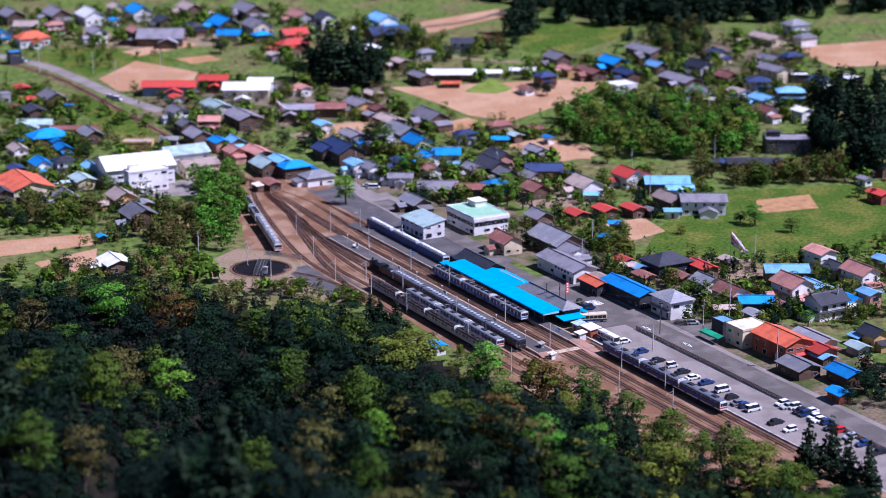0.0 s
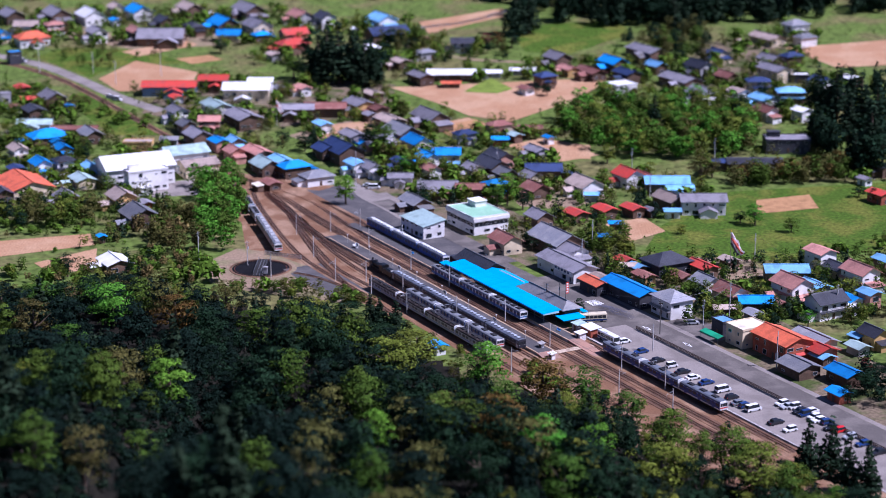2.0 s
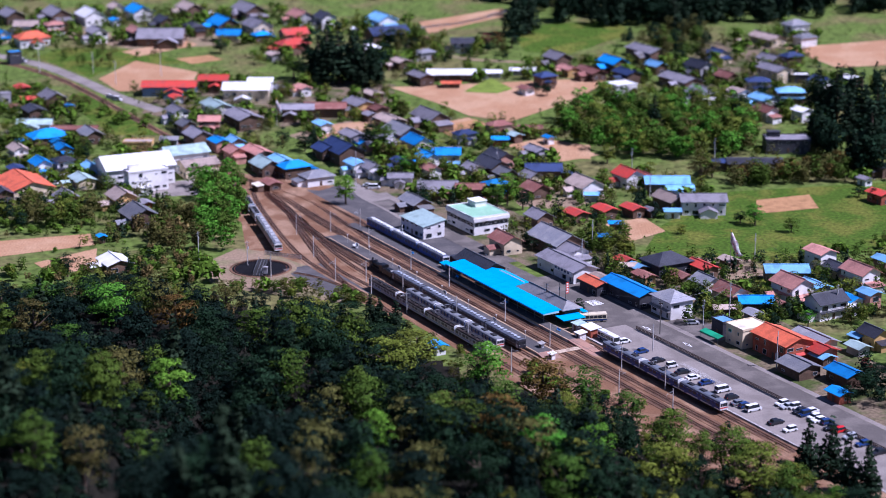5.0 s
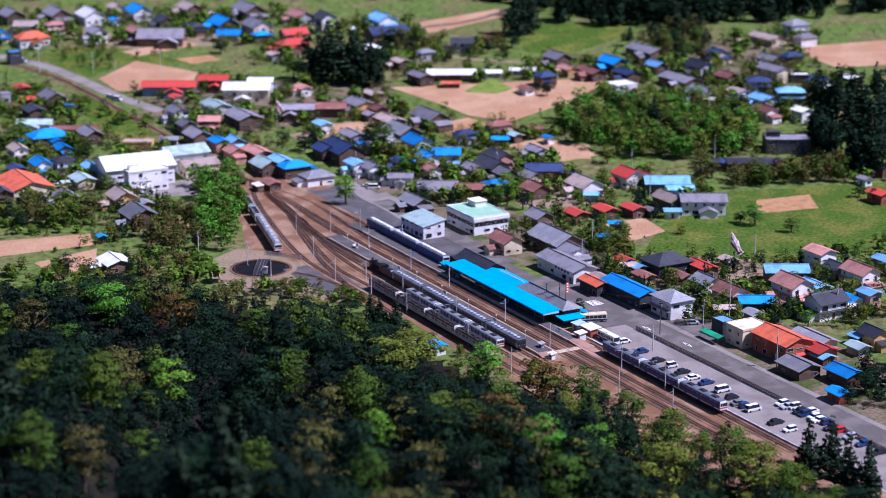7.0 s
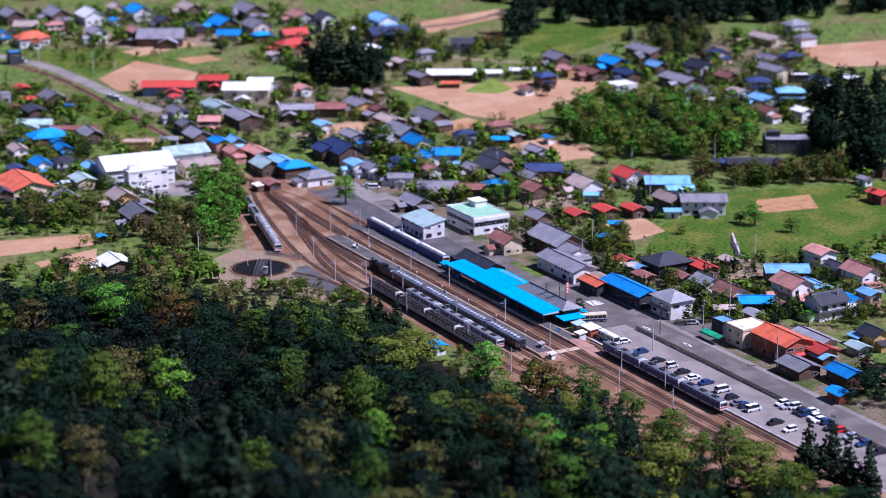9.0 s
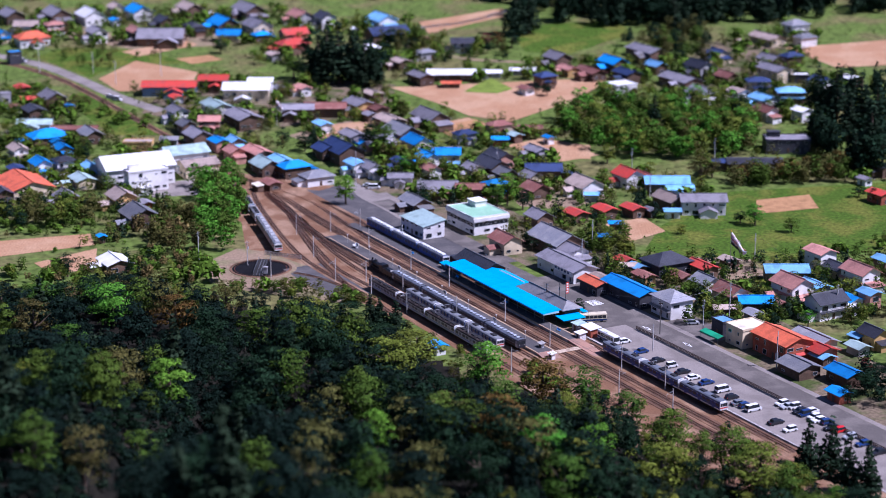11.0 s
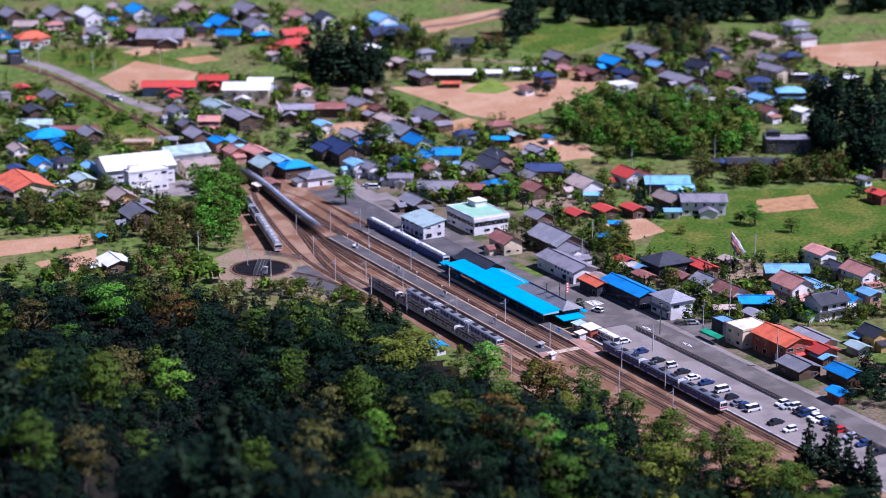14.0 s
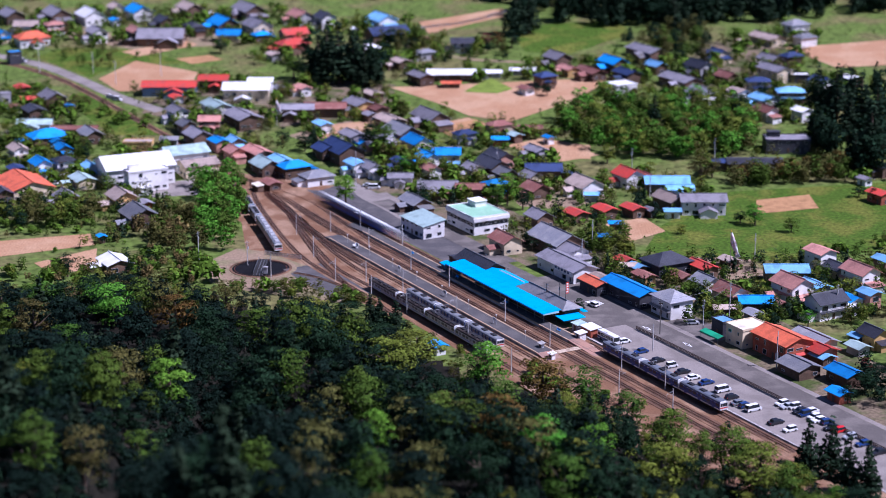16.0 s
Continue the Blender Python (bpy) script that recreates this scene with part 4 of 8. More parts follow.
patch("field", "soil", [(179.8, 996.8), (259.5, 1019.9), (246.6, 965.6), (198.8, 956.7)], 0.06, "tilled brown field below the cedar wood", "field")
patch("field", "meadow", [(83.6, 708.8), (117.0, 760.3), (202.6, 779.7), (178.0, 677.8), (104.6, 659.1), (73.7, 674.2)], 0.06, "sunny green meadow with scattered trees", "field")
patch("field", "straw", [(126.0, 746.8), (149.0, 755.8), (148.9, 734.6), (123.6, 726.1)], 0.12, "straw-coloured stubble patch in the meadow", "field")
patch("field", "soil", [(62.2, 711.2), (78.3, 720.2), (84.5, 700.8), (68.5, 685.3)], 0.12, "small tilled garden plot", "field")
patch("field", "soil", [(27.6, 824.1), (44.3, 835.1), (68.2, 810.8), (48.8, 801.7)], 0.06, "tilled garden plots among houses", "field")
patch("field", "dirt", [(-69.4, 839.4), (-42.6, 863.4), (-35.5, 846.4), (-61.1, 829.1)], 0.06, "dry garden plot among houses", "field")
patch("field", "soil", [(-1.0, 858.9), (12.0, 868.0), (20.0, 849.9), (1.5, 841.1)], 0.06, "small bare plot among houses", "field")
patch("field", "dirt", [(26.7, 755.8), (53.1, 773.8), (67.7, 751.3), (48.2, 732.0), (30.6, 738.0)], 0.06, "bare earth plots with low crops", "field")
patch("field", "dirt", [(91.4, 666.9), (111.3, 663.3), (114.0, 642.5), (91.4, 635.9)], 0.14, "dry yard among the houses", "field")
patch("field", "yard_earth", [(-140.5, 875.4), (-133.9, 924.6), (-62.6, 935.1), (-23.2, 924.6), (-24.7, 875.4), (-92.6, 843.7)], 0.03, "dusty yards between houses", "field")
patch("field", "yard_earth", [(95.2, 839.4), (136.8, 1008.8), (185.9, 1015.0), (164.9, 924.6), (131.9, 848.1)], 0.03, "dusty yards between houses", "field")
patch("field", "dirt", [(-228.8, 1066.5), (-178.2, 1027.4), (-112.4, 1040.1), (-117.6, 1002.8), (-157.6, 990.9), (-197.3, 1015.0)], 0.05, "pale bare ground by the village", "field")
patch("field", "soil", [(-13.7, 1053.2), (34.1, 1087.1), (33.5, 1066.5), (-7.3, 1027.4)], 0.08, "bare track on the hillside", "field")
patch("field", "lot_concrete", [(-122.0, 773.8), (-103.9, 779.7), (-98.7, 755.8), (-117.6, 751.3)], 0.1, "pale concrete yard of the warehouse", "field")
patch("yard", "dirt", [(-85.5, 659.1), (-80.8, 635.9), (-66.4, 625.5), (-31.0, 610.5), (-36.1, 635.9), (-49.3, 656.3), (-64.9, 673.4), (-75.7, 677.8)], 0.07, "pale gravel yard round the turntable", "ground")
road("road", [(-254.4, 988.5), (-228.8, 979.2), (-201.5, 958.9), (-176.4, 929.8), (-155.3, 902.4), (-131.7, 878.2)], 7.0, "lot_concrete", label="pale grey country road beside the railway")
road("road", [(-34.1, 779.7), (-28.5, 755.8), (-18.9, 738.0), (-10.8, 721.0)], 13.0, "lot_concrete", label="pale grey street behind the station")
road("road", [(-23.4, 822.4), (4.0, 820.7), (16.7, 839.4), (29.8, 852.6)], 4.5, "lot_concrete", label="narrow pale lane between houses")
road("road", [(-13.6, 1040.1), (14.4, 1055.8), (37.2, 1083.0)], 4.5, "lot_concrete", label="pale lane up the hillside")
patch("field", "soil", [(-57.6, 853.5), (-24.5, 866.0), (-21.5, 850.0), (-56.4, 834.0)], 0.07, "tilled garden plots between far houses", "field")
patch("field", "straw", [(-4.9, 851.5), (14.6, 864.5), (20.9, 857.0), (4.0, 837.0)], 0.07, "pale dry plot behind the farmhouses", "field")
patch("field", "soil", [(-167.5, 988.5), (-136.7, 1012.5), (-129.5, 1003.0), (-157.3, 979.0)], 0.07, "strip of bare earth on the slope", "field")
patch("field", "straw", [(-137.7, 974.5), (-121.1, 981.5), (-112.8, 972.5), (-127.7, 963.5)], 0.07, "dry strip on the green slope", "field")
patch("field", "meadow", [(-211.3, 979.0), (-197.2, 998.0), (-154.6, 991.0), (-130.8, 965.5), (-165.7, 959.0), (-174.8, 937.0)], 0.05, "green grass slope above the railway", "field")
patch("field", "meadow", [(-177.7, 906.5), (-173.3, 912.5), (-138.5, 861.5), (-125.1, 839.5), (-147.9, 839.5), (-166.0, 871.0)], 0.05, "green grass bank beside the railway", "field")
patch("field", "meadow", [(36.8, 1025.0), (54.7, 1048.0), (96.0, 1058.5), (102.6, 1027.5), (66.3, 985.0), (43.0, 988.5)], 0.05, "green terraces below the cedar wood", "field")
patch("field", "soil", [(32.5, 820.5), (44.3, 834.0), (65.0, 824.0), (63.7, 806.0), (43.0, 807.0)], 0.07, "tilled garden strips by the grove", "field")
road("road", [(-224.6, 1045.5), (-204.8, 1056.0), (-183.5, 1060.0), (-152.6, 1064.0)], 6.0, "lot_concrete", label="pale lane through the far village")
road("road", [(-25.1, 1005.0), (-7.1, 991.0), (13.4, 973.5), (50.7, 965.5)], 4.0, "dirt", label="pale farm track up the hillside")
st_patch('ballast_yard', 'ballast', -215, 210, -2, 40, 0.05, 'brown gravel railway yard')
patch("ballast_yard", "ballast", [(-97.1, 793.3), (-43.0, 769.4), (-17.8, 693.0), (-15.6, 598.5), (-43.7, 632.6), (-69.4, 656.3), (-79.5, 725.2)], 0.04, "brown gravel railway yard", "ground")
st_patch('parking_lot', 'lot_concrete', 18, 210, 39.5, 57.5, 0.10, 'grey asphalt car park beside the railway', 'car park')
st_patch('road', 'asphalt', -40, 400, 58.5, 68.5, 0.12, 'grey asphalt main road past the station', 'road')
st_patch('forecourt', 'asphalt', -70, 32, 47, 60, 0.09, 'grey asphalt station forecourt', 'road')
st_patch('road', 'asphalt', -160, -60, 56, 64, 0.11, 'grey asphalt street behind the station', 'road')
track([(123.0, 417.0), (113.0, 435.1), (103.0, 453.2), (93.0, 471.2), (82.9, 489.3), (72.9, 507.4), (62.9, 525.5), (52.9, 543.6), (42.9, 561.6), (32.9, 579.7), (22.8, 597.8), (12.8, 615.9), (2.8, 633.9), (-7.2, 652.0), (-17.2, 670.1), (-27.3, 688.2), (-50.4, 738.9), (-65.7, 760.3), (-79.9, 776.4), (-92.6, 795.4), (-107.0, 815.2), (-123.7, 838.5), (-155.3, 885.8), (-184.3, 927.8), (-205.7, 951.2), (-225.9, 965.6), (-273.8, 983.9), (-325.8, 990.9), (-398.4, 995.6)])
track([(119.0, 414.8), (109.0, 432.9), (99.0, 450.9), (88.9, 469.0), (78.9, 487.1), (68.9, 505.2), (58.9, 523.2), (48.9, 541.3), (38.8, 559.4), (28.8, 577.5), (18.8, 595.5), (8.8, 613.6), (-1.2, 631.7), (-11.2, 649.8), (-21.3, 667.8), (-31.3, 685.9), (-59.7, 742.4), (-71.1, 764.0), (-79.9, 776.4)])
track([(46.5, 523.3), (36.5, 541.4), (26.4, 559.5), (16.4, 577.6), (6.4, 595.7), (-3.7, 613.8), (-13.7, 632.0), (-23.8, 650.1), (-38.3, 677.8), (-47.9, 699.2), (-58.3, 723.5), (-69.7, 753.1), (-79.9, 776.4)], ballast='ballast')
track([(37.0, 529.4), (27.3, 546.9), (17.6, 564.4), (7.9, 581.9), (-1.8, 599.4), (-11.5, 616.8), (-28.7, 648.0), (-40.1, 672.7), (-50.2, 700.8), (-60.0, 731.1), (-68.5, 753.1), (-79.9, 776.4)], ballast='ballast')
track([(27.4, 535.5), (16.5, 555.1), (5.7, 574.7), (-5.2, 594.3), (-16.0, 613.9), (-26.9, 633.5), (-36.9, 650.7), (-46.6, 677.8), (-56.2, 710.4), (-63.7, 735.4), (-72.5, 758.5), (-79.9, 776.4)], ballast='ballast')
track([(-15.6, 598.5), (-27.7, 622.9), (-42.8, 649.3), (-52.2, 669.1), (-60.3, 693.0), (-67.8, 718.5), (-74.6, 744.1), (-78.4, 764.9), (-79.9, 776.4)], ballast='ballast')
track([(-59.9, 721.9), (-50.1, 683.8), (-42.2, 656.3), (-33.6, 633.9)], ballast='ballast', bed=False)
track([(-72.2, 755.8), (-55.3, 712.0), (-40.3, 677.8), (-26.9, 652.1)], ballast='ballast', bed=False)
track([(-78.4, 773.0), (-64.8, 749.5), (-48.9, 715.3), (-34.6, 689.1)], ballast='ballast', bed=False)
track([(-52.4, 646.6), (-44.3, 641.2), (-33.8, 629.4), (-23.5, 613.5)], ballast='ballast', bed=False)
track([(95.1, 481.6), (85.2, 499.4), (75.3, 517.3), (65.5, 535.1), (55.6, 553.0), (45.7, 570.8)])
track([(4.4, 648.5), (-5.3, 666.0), (-15.0, 683.5), (-24.7, 701.0), (-34.4, 718.5), (-44.1, 736.0), (-53.8, 753.5), (-63.5, 771.0), (-73.2, 788.5), (-82.9, 806.0), (-92.6, 823.5), (-102.2, 841.0)])
track([(-59.6, 669.1), (-67.0, 696.9), (-75.2, 726.9), (-82.6, 755.8), (-87.4, 773.8)], ballast='ballast')
LINE_A = along([(55.2, 539.5), (44.9, 558.1), (34.5, 576.6), (24.2, 595.2), (13.9, 613.8), (3.6, 632.4), (-6.7, 651.0), (-17.0, 669.6), (-27.3, 688.2), (-50.4, 738.9), (-65.7, 760.3), (-79.9, 776.4), (-92.6, 795.4), (-107.0, 815.2), (-123.7, 838.5), (-155.3, 885.8), (-184.3, 927.8), (-205.7, 951.2), (-225.9, 965.6), (-273.8, 983.9), (-325.8, 990.9), (-398.4, 995.6)], 3.0)
LINE_B = along([(41.7, 532.0), (30.8, 551.7), (19.9, 571.4), (9.0, 591.0), (-1.9, 610.7), (-12.9, 630.4), (-23.8, 650.1), (-38.3, 677.8), (-47.9, 699.2), (-58.3, 723.5), (-69.7, 753.1), (-79.9, 776.4), (-92.6, 795.4), (-107.0, 815.2), (-123.7, 838.5), (-155.3, 885.8), (-184.3, 927.8), (-205.7, 951.2), (-225.9, 965.6), (-273.8, 983.9), (-325.8, 990.9), (-398.4, 995.6)], 3.0)
LINE_D = along([(4.4, 648.5), (-5.3, 666.0), (-15.0, 683.5), (-24.7, 701.0), (-34.4, 718.5), (-44.1, 736.0), (-53.8, 753.5), (-63.5, 771.0), (-73.2, 788.5), (-82.9, 806.0), (-92.6, 823.5), (-102.2, 841.0)], 3.0)
LINE_OLD = along([(-59.6, 669.1), (-67.0, 696.9), (-75.2, 726.9), (-82.6, 755.8), (-87.4, 773.8)], 3.0)
RUN_A = [(0, 59.0), (2.2, 59.7), (2.3, 65.0), (2.4, 76.6), (2.5, 97.5), (2.6, 122.8), (2.7, 151.6), (2.8, 195.3), (2.9, 236.5), (3.0, 265.5), (3.1, 299.6), (3.2, 337.2), (3.3, 384.6), (3.4, 447.3), (3.5, 495.1), (3.6, 534.1)]
RUN_B = [(0, 35.4), (12.55, 35.7), (12.8, 38.4), (13.0, 50.5), (13.1, 59.8), (13.4, 91.4), (13.7, 132.0), (13.85, 161.3), (14.0, 188.5), (14.2, 231.6), (14.4, 275.7), (14.6, 313.0), (14.8, 346.5), (15.0, 406.0), (15.2, 468.5), (15.35, 509.4), (15.5, 544.1)]
# ---- houses ----
house(75.3, 600.7, -61, 10.9, 8.7, 2, "hip", "roof_grey", "wall_white", 0, winged=False)
house(63.1, 616.2, -61, 22.0, 7.7, 1.6, "low", "roof_blue", "wall_dark", 0, winged=False)
house(51.8, 624.8, -61, 10.5, 5.2, 1.3, "low", "roof_orange", "wall_dark", 0, winged=False)
house(43.5, 645.9, -61, 23.7, 9.5, 1.5, "low", "roof_mauve", "wall_white", 0, winged=False)
house(41.6, 676.3, -61, 19.7, 11.8, 1.6, "gable", "roof_grey", "wall_wood", 0)
house(46.4, 663.5, -61, 10.7, 7.5, 1.3, "gable", "roof_mauve", "wall_white", 1)
house(13.1, 647.5, -61, 19.8, 8.9, 1.2, "gable", "roof_dark", "wall_wood", -1)
house(22.9, 674.5, -61, 10.8, 7.6, 1.6, "gable", "roof_brown", "wall_cream", 0)
house(-2.1, 754.6, 0, 15.1, 7.6, 1.3, "gable", "roof_mauve", "wall_wood", 0)
house(-10.9, 733.3, -61, 12.4, 7.4, 1.2, "gable", "roof_grey", "wall_wood", 1)
house(36.9, 708.2, -61, 8.7, 7.0, 1.5, "gable", "roof_mauve", "wall_wood", -1)
house(78.8, 648.2, 29, 13.9, 11.1, 1.5, "hip", "roof_dark", "wall_dark", 0, winged=False)
house(91.0, 645.1, -61, 11.1, 5.6, 1.2, "low", "roof_red", "wall_wood", 0)
house(96.7, 615.4, -61, 9.9, 7.9, 1.2, "gable", "roof_brown", "wall_cream", 1)
house(89.9, 625.9, -61, 8.4, 6.7, 1.3, "gable", "roof_grey", "wall_white", -1)
house(103.4, 604.9, 0, 10.4, 7.3, 1.2, "low", "roof_blue", "wall_wood", 0, winged=False)
house(92.5, 599.1, 0, 6.5, 3.9, 1.0, "low", "roof_tan", "wall_wood", 0)
house(117.7, 617.0, -61, 11.3, 9.0, 2, "gable", "roof_salmon", "wall_white", 1)
house(119.0, 637.2, 0, 14.2, 8.5, 1.5, "low", "roof_skyblue", "wall_wood", 0)
house(134.0, 653.1, -61, 8.8, 7.1, 2.2, "low", "roof_salmon", "wall_white", 0)
house(137.7, 641.7, -61, 7.4, 5.9, 1.3, "gable", "roof_dark", "wall_cream", 0)
house(143.7, 631.4, -61, 11.1, 7.8, 2, "gable", "roof_salmon", "wall_white", 1)
house(125.6, 598.7, 29, 11.4, 8.0, 2, "gable", "roof_dark", "wall_white", -1)
house(141.5, 606.3, -61, 6.0, 4.8, 2, "low", "roof_skyblue", "wall_salmon", 0)
house(126.1, 621.4, -61, 9.5, 5.7, 1.3, "low", "roof_skyblue", "wall_grey", 0)
house(134.9, 607.3, -61, 7.9, 5.5, 1.2, "low", "roof_blue", "wall_white", 0)
house(89.3, 580.2, -61, 5.9, 4.7, 1.6, "flat", "roof_skyblue", "wall_dark", 0)
house(95.8, 571.7, 29, 10.6, 8.5, 2, "flat", "roof_cream", "wall_cream", 0)
house(104.9, 560.9, -61, 16.0, 10.4, 2, "low", "roof_orange", "wall_brick", 0, winged=False)
house(115.0, 556.9, -61, 10.1, 7.1, 1.3, "low", "roof_red", "wall_brick", 0)
house(115.5, 564.9, -61, 13.7, 6.9, 1.5, "low", "roof_grey", "wall_cream", 0)
house(106.9, 542.9, -61, 10.0, 8.0, 1.1, "low", "roof_grey", "wall_wood", 0, winged=False)
house(119.4, 535.9, -61, 9.4, 6.6, 1.2, "low", "roof_blue", "wall_wood", 0, winged=False)
house(134.7, 568.3, -61, 7.4, 6.0, 1.6, "gable", "roof_dark", "wall_ochre", 1)
house(130.1, 570.1, -61, 3.8, 3.0, 1, "low", "roof_skyblue", "wall_dark", 0)
house(114.5, 520.3, -61, 5.4, 4.3, 1.0, "low", "roof_blue", "wall_brick", 0)
house(76.7, 771.0, -61, 10.7, 8.6, 1.7, "gable", "roof_red", "wall_white", 0)
house(83.4, 772.3, -61, 8.6, 6.0, 1.2, "gable", "roof_brown", "wall_wood", 1)
house(91.2, 759.0, 0, 17.2, 10.3, 1.7, "low", "roof_skyblue", "wall_wood", 0)
house(95.9, 753.1, 0, 10.1, 6.1, 1.2, "low", "roof_skyblue", "wall_white", 0)
house(89.8, 734.4, -61, 12.5, 7.5, 1.5, "gable", "roof_tan", "wall_wood", 0)
house(102.0, 728.7, 0, 17.0, 10.2, 1.9, "low", "roof_mauve", "wall_white", 0)
house(89.2, 720.8, 0, 5.7, 4.0, 1, "low", "roof_skyblue", "wall_white", 0)
house(57.8, 758.5, -61, 12.9, 10.3, 1.4, "gable", "roof_tan", "wall_white", 0)
house(37.5, 752.7, -61, 9.7, 7.7, 1.3, "gable", "roof_brown", "wall_wood", 0)
house(42.1, 780.6, 0, 14.2, 7.1, 1.5, "gable", "roof_navy", "wall_wood", 1)
house(36.5, 770.7, -61, 7.9, 6.3, 1.5, "gable", "roof_mauve", "wall_cream", -1)
house(51.5, 715.5, -61, 8.3, 5.8, 1.2, "low", "roof_red", "wall_wood", 0)
house(63.3, 721.4, -61, 8.4, 5.9, 1.2, "low", "roof_red", "wall_wood", 0)
house(74.3, 723.2, -61, 8.0, 5.6, 1.2, "low", "roof_red", "wall_wood", 0)
house(65.8, 703.9, 0, 4.6, 3.2, 0.9, "low", "roof_blue", "wall_wood", 0)
house(20.5, 786.9, -61, 14.7, 8.8, 1.6, "gable", "roof_dark", "wall_wood", 0)
house(25.7, 776.7, -61, 9.9, 6.9, 1.4, "gable", "roof_grey", "wall_wood", 0)
house(12.8, 782.7, -61, 8.6, 6.0, 1.5, "gable", "roof_mauve", "wall_cream", 1)
house(23.9, 798.5, -61, 12.5, 7.5, 1.5, "gable", "roof_dark", "wall_salmon", -1)
house(-6.5, 797.6, -61, 8.8, 6.2, 1.5, "gable", "roof_blue", "wall_white", 0)
house(2.2, 804.0, 0, 9.7, 6.8, 1.2, "gable", "roof_blue", "wall_cream", 0)
house(-11.3, 815.1, -61, 12.2, 8.5, 1.7, "gable", "roof_blue", "wall_cream", 1)
house(-18.1, 833.2, -61, 17.0, 10.2, 1.5, "gable", "roof_grey", "wall_wood", -1)
house(-43.6, 806.7, -61, 19.4, 11.7, 1.6, "gable", "roof_navy", "wall_wood", 0, winged=False)
house(-36.8, 789.1, -61, 8.7, 6.1, 1.5, "low", "roof_skyblue", "wall_white", 0)
house(-30.2, 784.3, -61, 8.7, 6.1, 1.5, "gable", "roof_mauve", "wall_white", 1)
house(-52.5, 773.6, 29, 12.0, 8.4, 1.2, "hip", "roof_grey", "wall_white", -1)
house(-51.1, 808.7, -61, 10.3, 7.2, 1.3, "gable", "roof_navy", "wall_wood", 0)
house(-54.4, 871.6, 0, 18.5, 9.3, 1.4, "low", "roof_brown", "wall_wood", 0)
house(-67.3, 868.8, 0, 14.8, 8.9, 1.5, "low", "roof_mauve", "wall_wood", 0)
house(-38.9, 877.1, -61, 14.1, 9.8, 1.5, "low", "roof_mauve", "wall_ochre", 0)
house(-30.3, 870.6, -61, 9.6, 6.7, 1.3, "low", "roof_brown", "wall_wood", 0)
house(-24.1, 852.5, -61, 14.3, 8.6, 1.3, "low", "roof_tan", "wall_wood", 0)
house(-5.7, 857.4, -61, 17.5, 10.5, 1.3, "gable", "roof_mauve", "wall_wood", 1)
house(-33.5, 863.1, -61, 5.8, 4.6, 1, "low", "roof_mauve", "wall_wood", 0)
house(-91.1, 856.1, -61, 18.6, 11.2, 1.5, "low", "roof_mauve", "wall_wood", 0)
house(-93.1, 896.2, 0, 21.3, 12.8, 2.2, "low", "roof_white", "wall_cream", 0)
house(-87.3, 904.0, 0, 11.0, 6.6, 2.6, "low", "roof_white", "wall_white", 0)
house(-131.4, 907.6, 0, 25.0, 10.0, 1.5, "low", "roof_red", "wall_blue", 0)
house(-111.4, 918.1, 0, 13.5, 9.4, 1.6, "low", "roof_red", "wall_wood", 0)
house(-105.4, 875.5, -61, 15.4, 9.2, 1.3, "low", "roof_teal", "wall_white", 0)
house(-62.7, 784.8, 29, 11.8, 8.3, 1.5, "hip", "roof_blue", "wall_wood", 1)
house(-75.0, 789.5, -61, 12.7, 8.9, 1.3, "gable", "roof_teal", "wall_wood", -1)
house(-69.0, 794.2, -61, 11.0, 6.6, 1.4, "low", "roof_skyblue", "wall_wood", 0)
house(-80.1, 806.1, -61, 14.9, 7.4, 1.3, "low", "roof_salmon", "wall_wood", 0)
house(-89.8, 805.3, -61, 8.3, 6.6, 1.4, "gable", "roof_salmon", "wall_salmon", 1)
house(-97.8, 818.2, -61, 9.1, 6.4, 1.4, "low", "roof_blue", "wall_salmon", 0)
house(-108.2, 826.9, -61, 12.5, 8.7, 1.5, "gable", "roof_mauve", "wall_wood", 0)
house(-115.2, 842.9, -61, 7.8, 6.3, 1.5, "gable", "roof_grey", "wall_wood", 0)
house(-91.1, 818.1, -61, 7.6, 6.1, 1.4, "gable", "roof_skyblue", "wall_wood", 1)
house(-70.6, 765.0, -61, 8.3, 5.0, 1, "low", "roof_brown", "wall_wood", 0)
house(-1.6, 562.0, -61, 4.5, 3.2, 1, "low", "roof_blue", "wall_white", 0)
house(-171.3, 760.3, -61, 24.7, 17.3, 1.3, "low", "roof_orange", "wall_cream", 0)
house(-177.1, 743.2, -61, 11.0, 7.7, 1.5, "gable", "roof_dark", "wall_wood", 1)
house(-174.6, 827.8, 29, 15.7, 11.0, 1.2, "hip", "roof_blue", "wall_wood", -1)
house(-164.9, 839.5, 0, 19.7, 4.9, 1.1, "low", "roof_brown", "wall_wood", 0)
house(-184.4, 848.5, 0, 14.7, 7.4, 1.1, "low", "roof_teal", "wall_white", 0)
house(-169.7, 787.5, -61, 9.8, 6.9, 1.7, "gable", "roof_blue", "wall_white", 1)
house(-160.3, 788.2, 29, 7.3, 5.9, 2, "hip", "roof_dark", "wall_white", -1)
house(-148.7, 768.2, -61, 10.8, 7.6, 1.3, "low", "roof_teal", "wall_cream", 0)
house(-179.0, 783.3, -61, 8.0, 5.6, 1.3, "low", "roof_navy", "wall_wood", 0)
house(-127.5, 736.9, -61, 11.1, 8.9, 1.6, "gable", "roof_tan", "wall_ochre", 1)
house(-116.5, 711.2, -61, 13.7, 11.0, 1.5, "gable", "roof_grey", "wall_wood", -1)
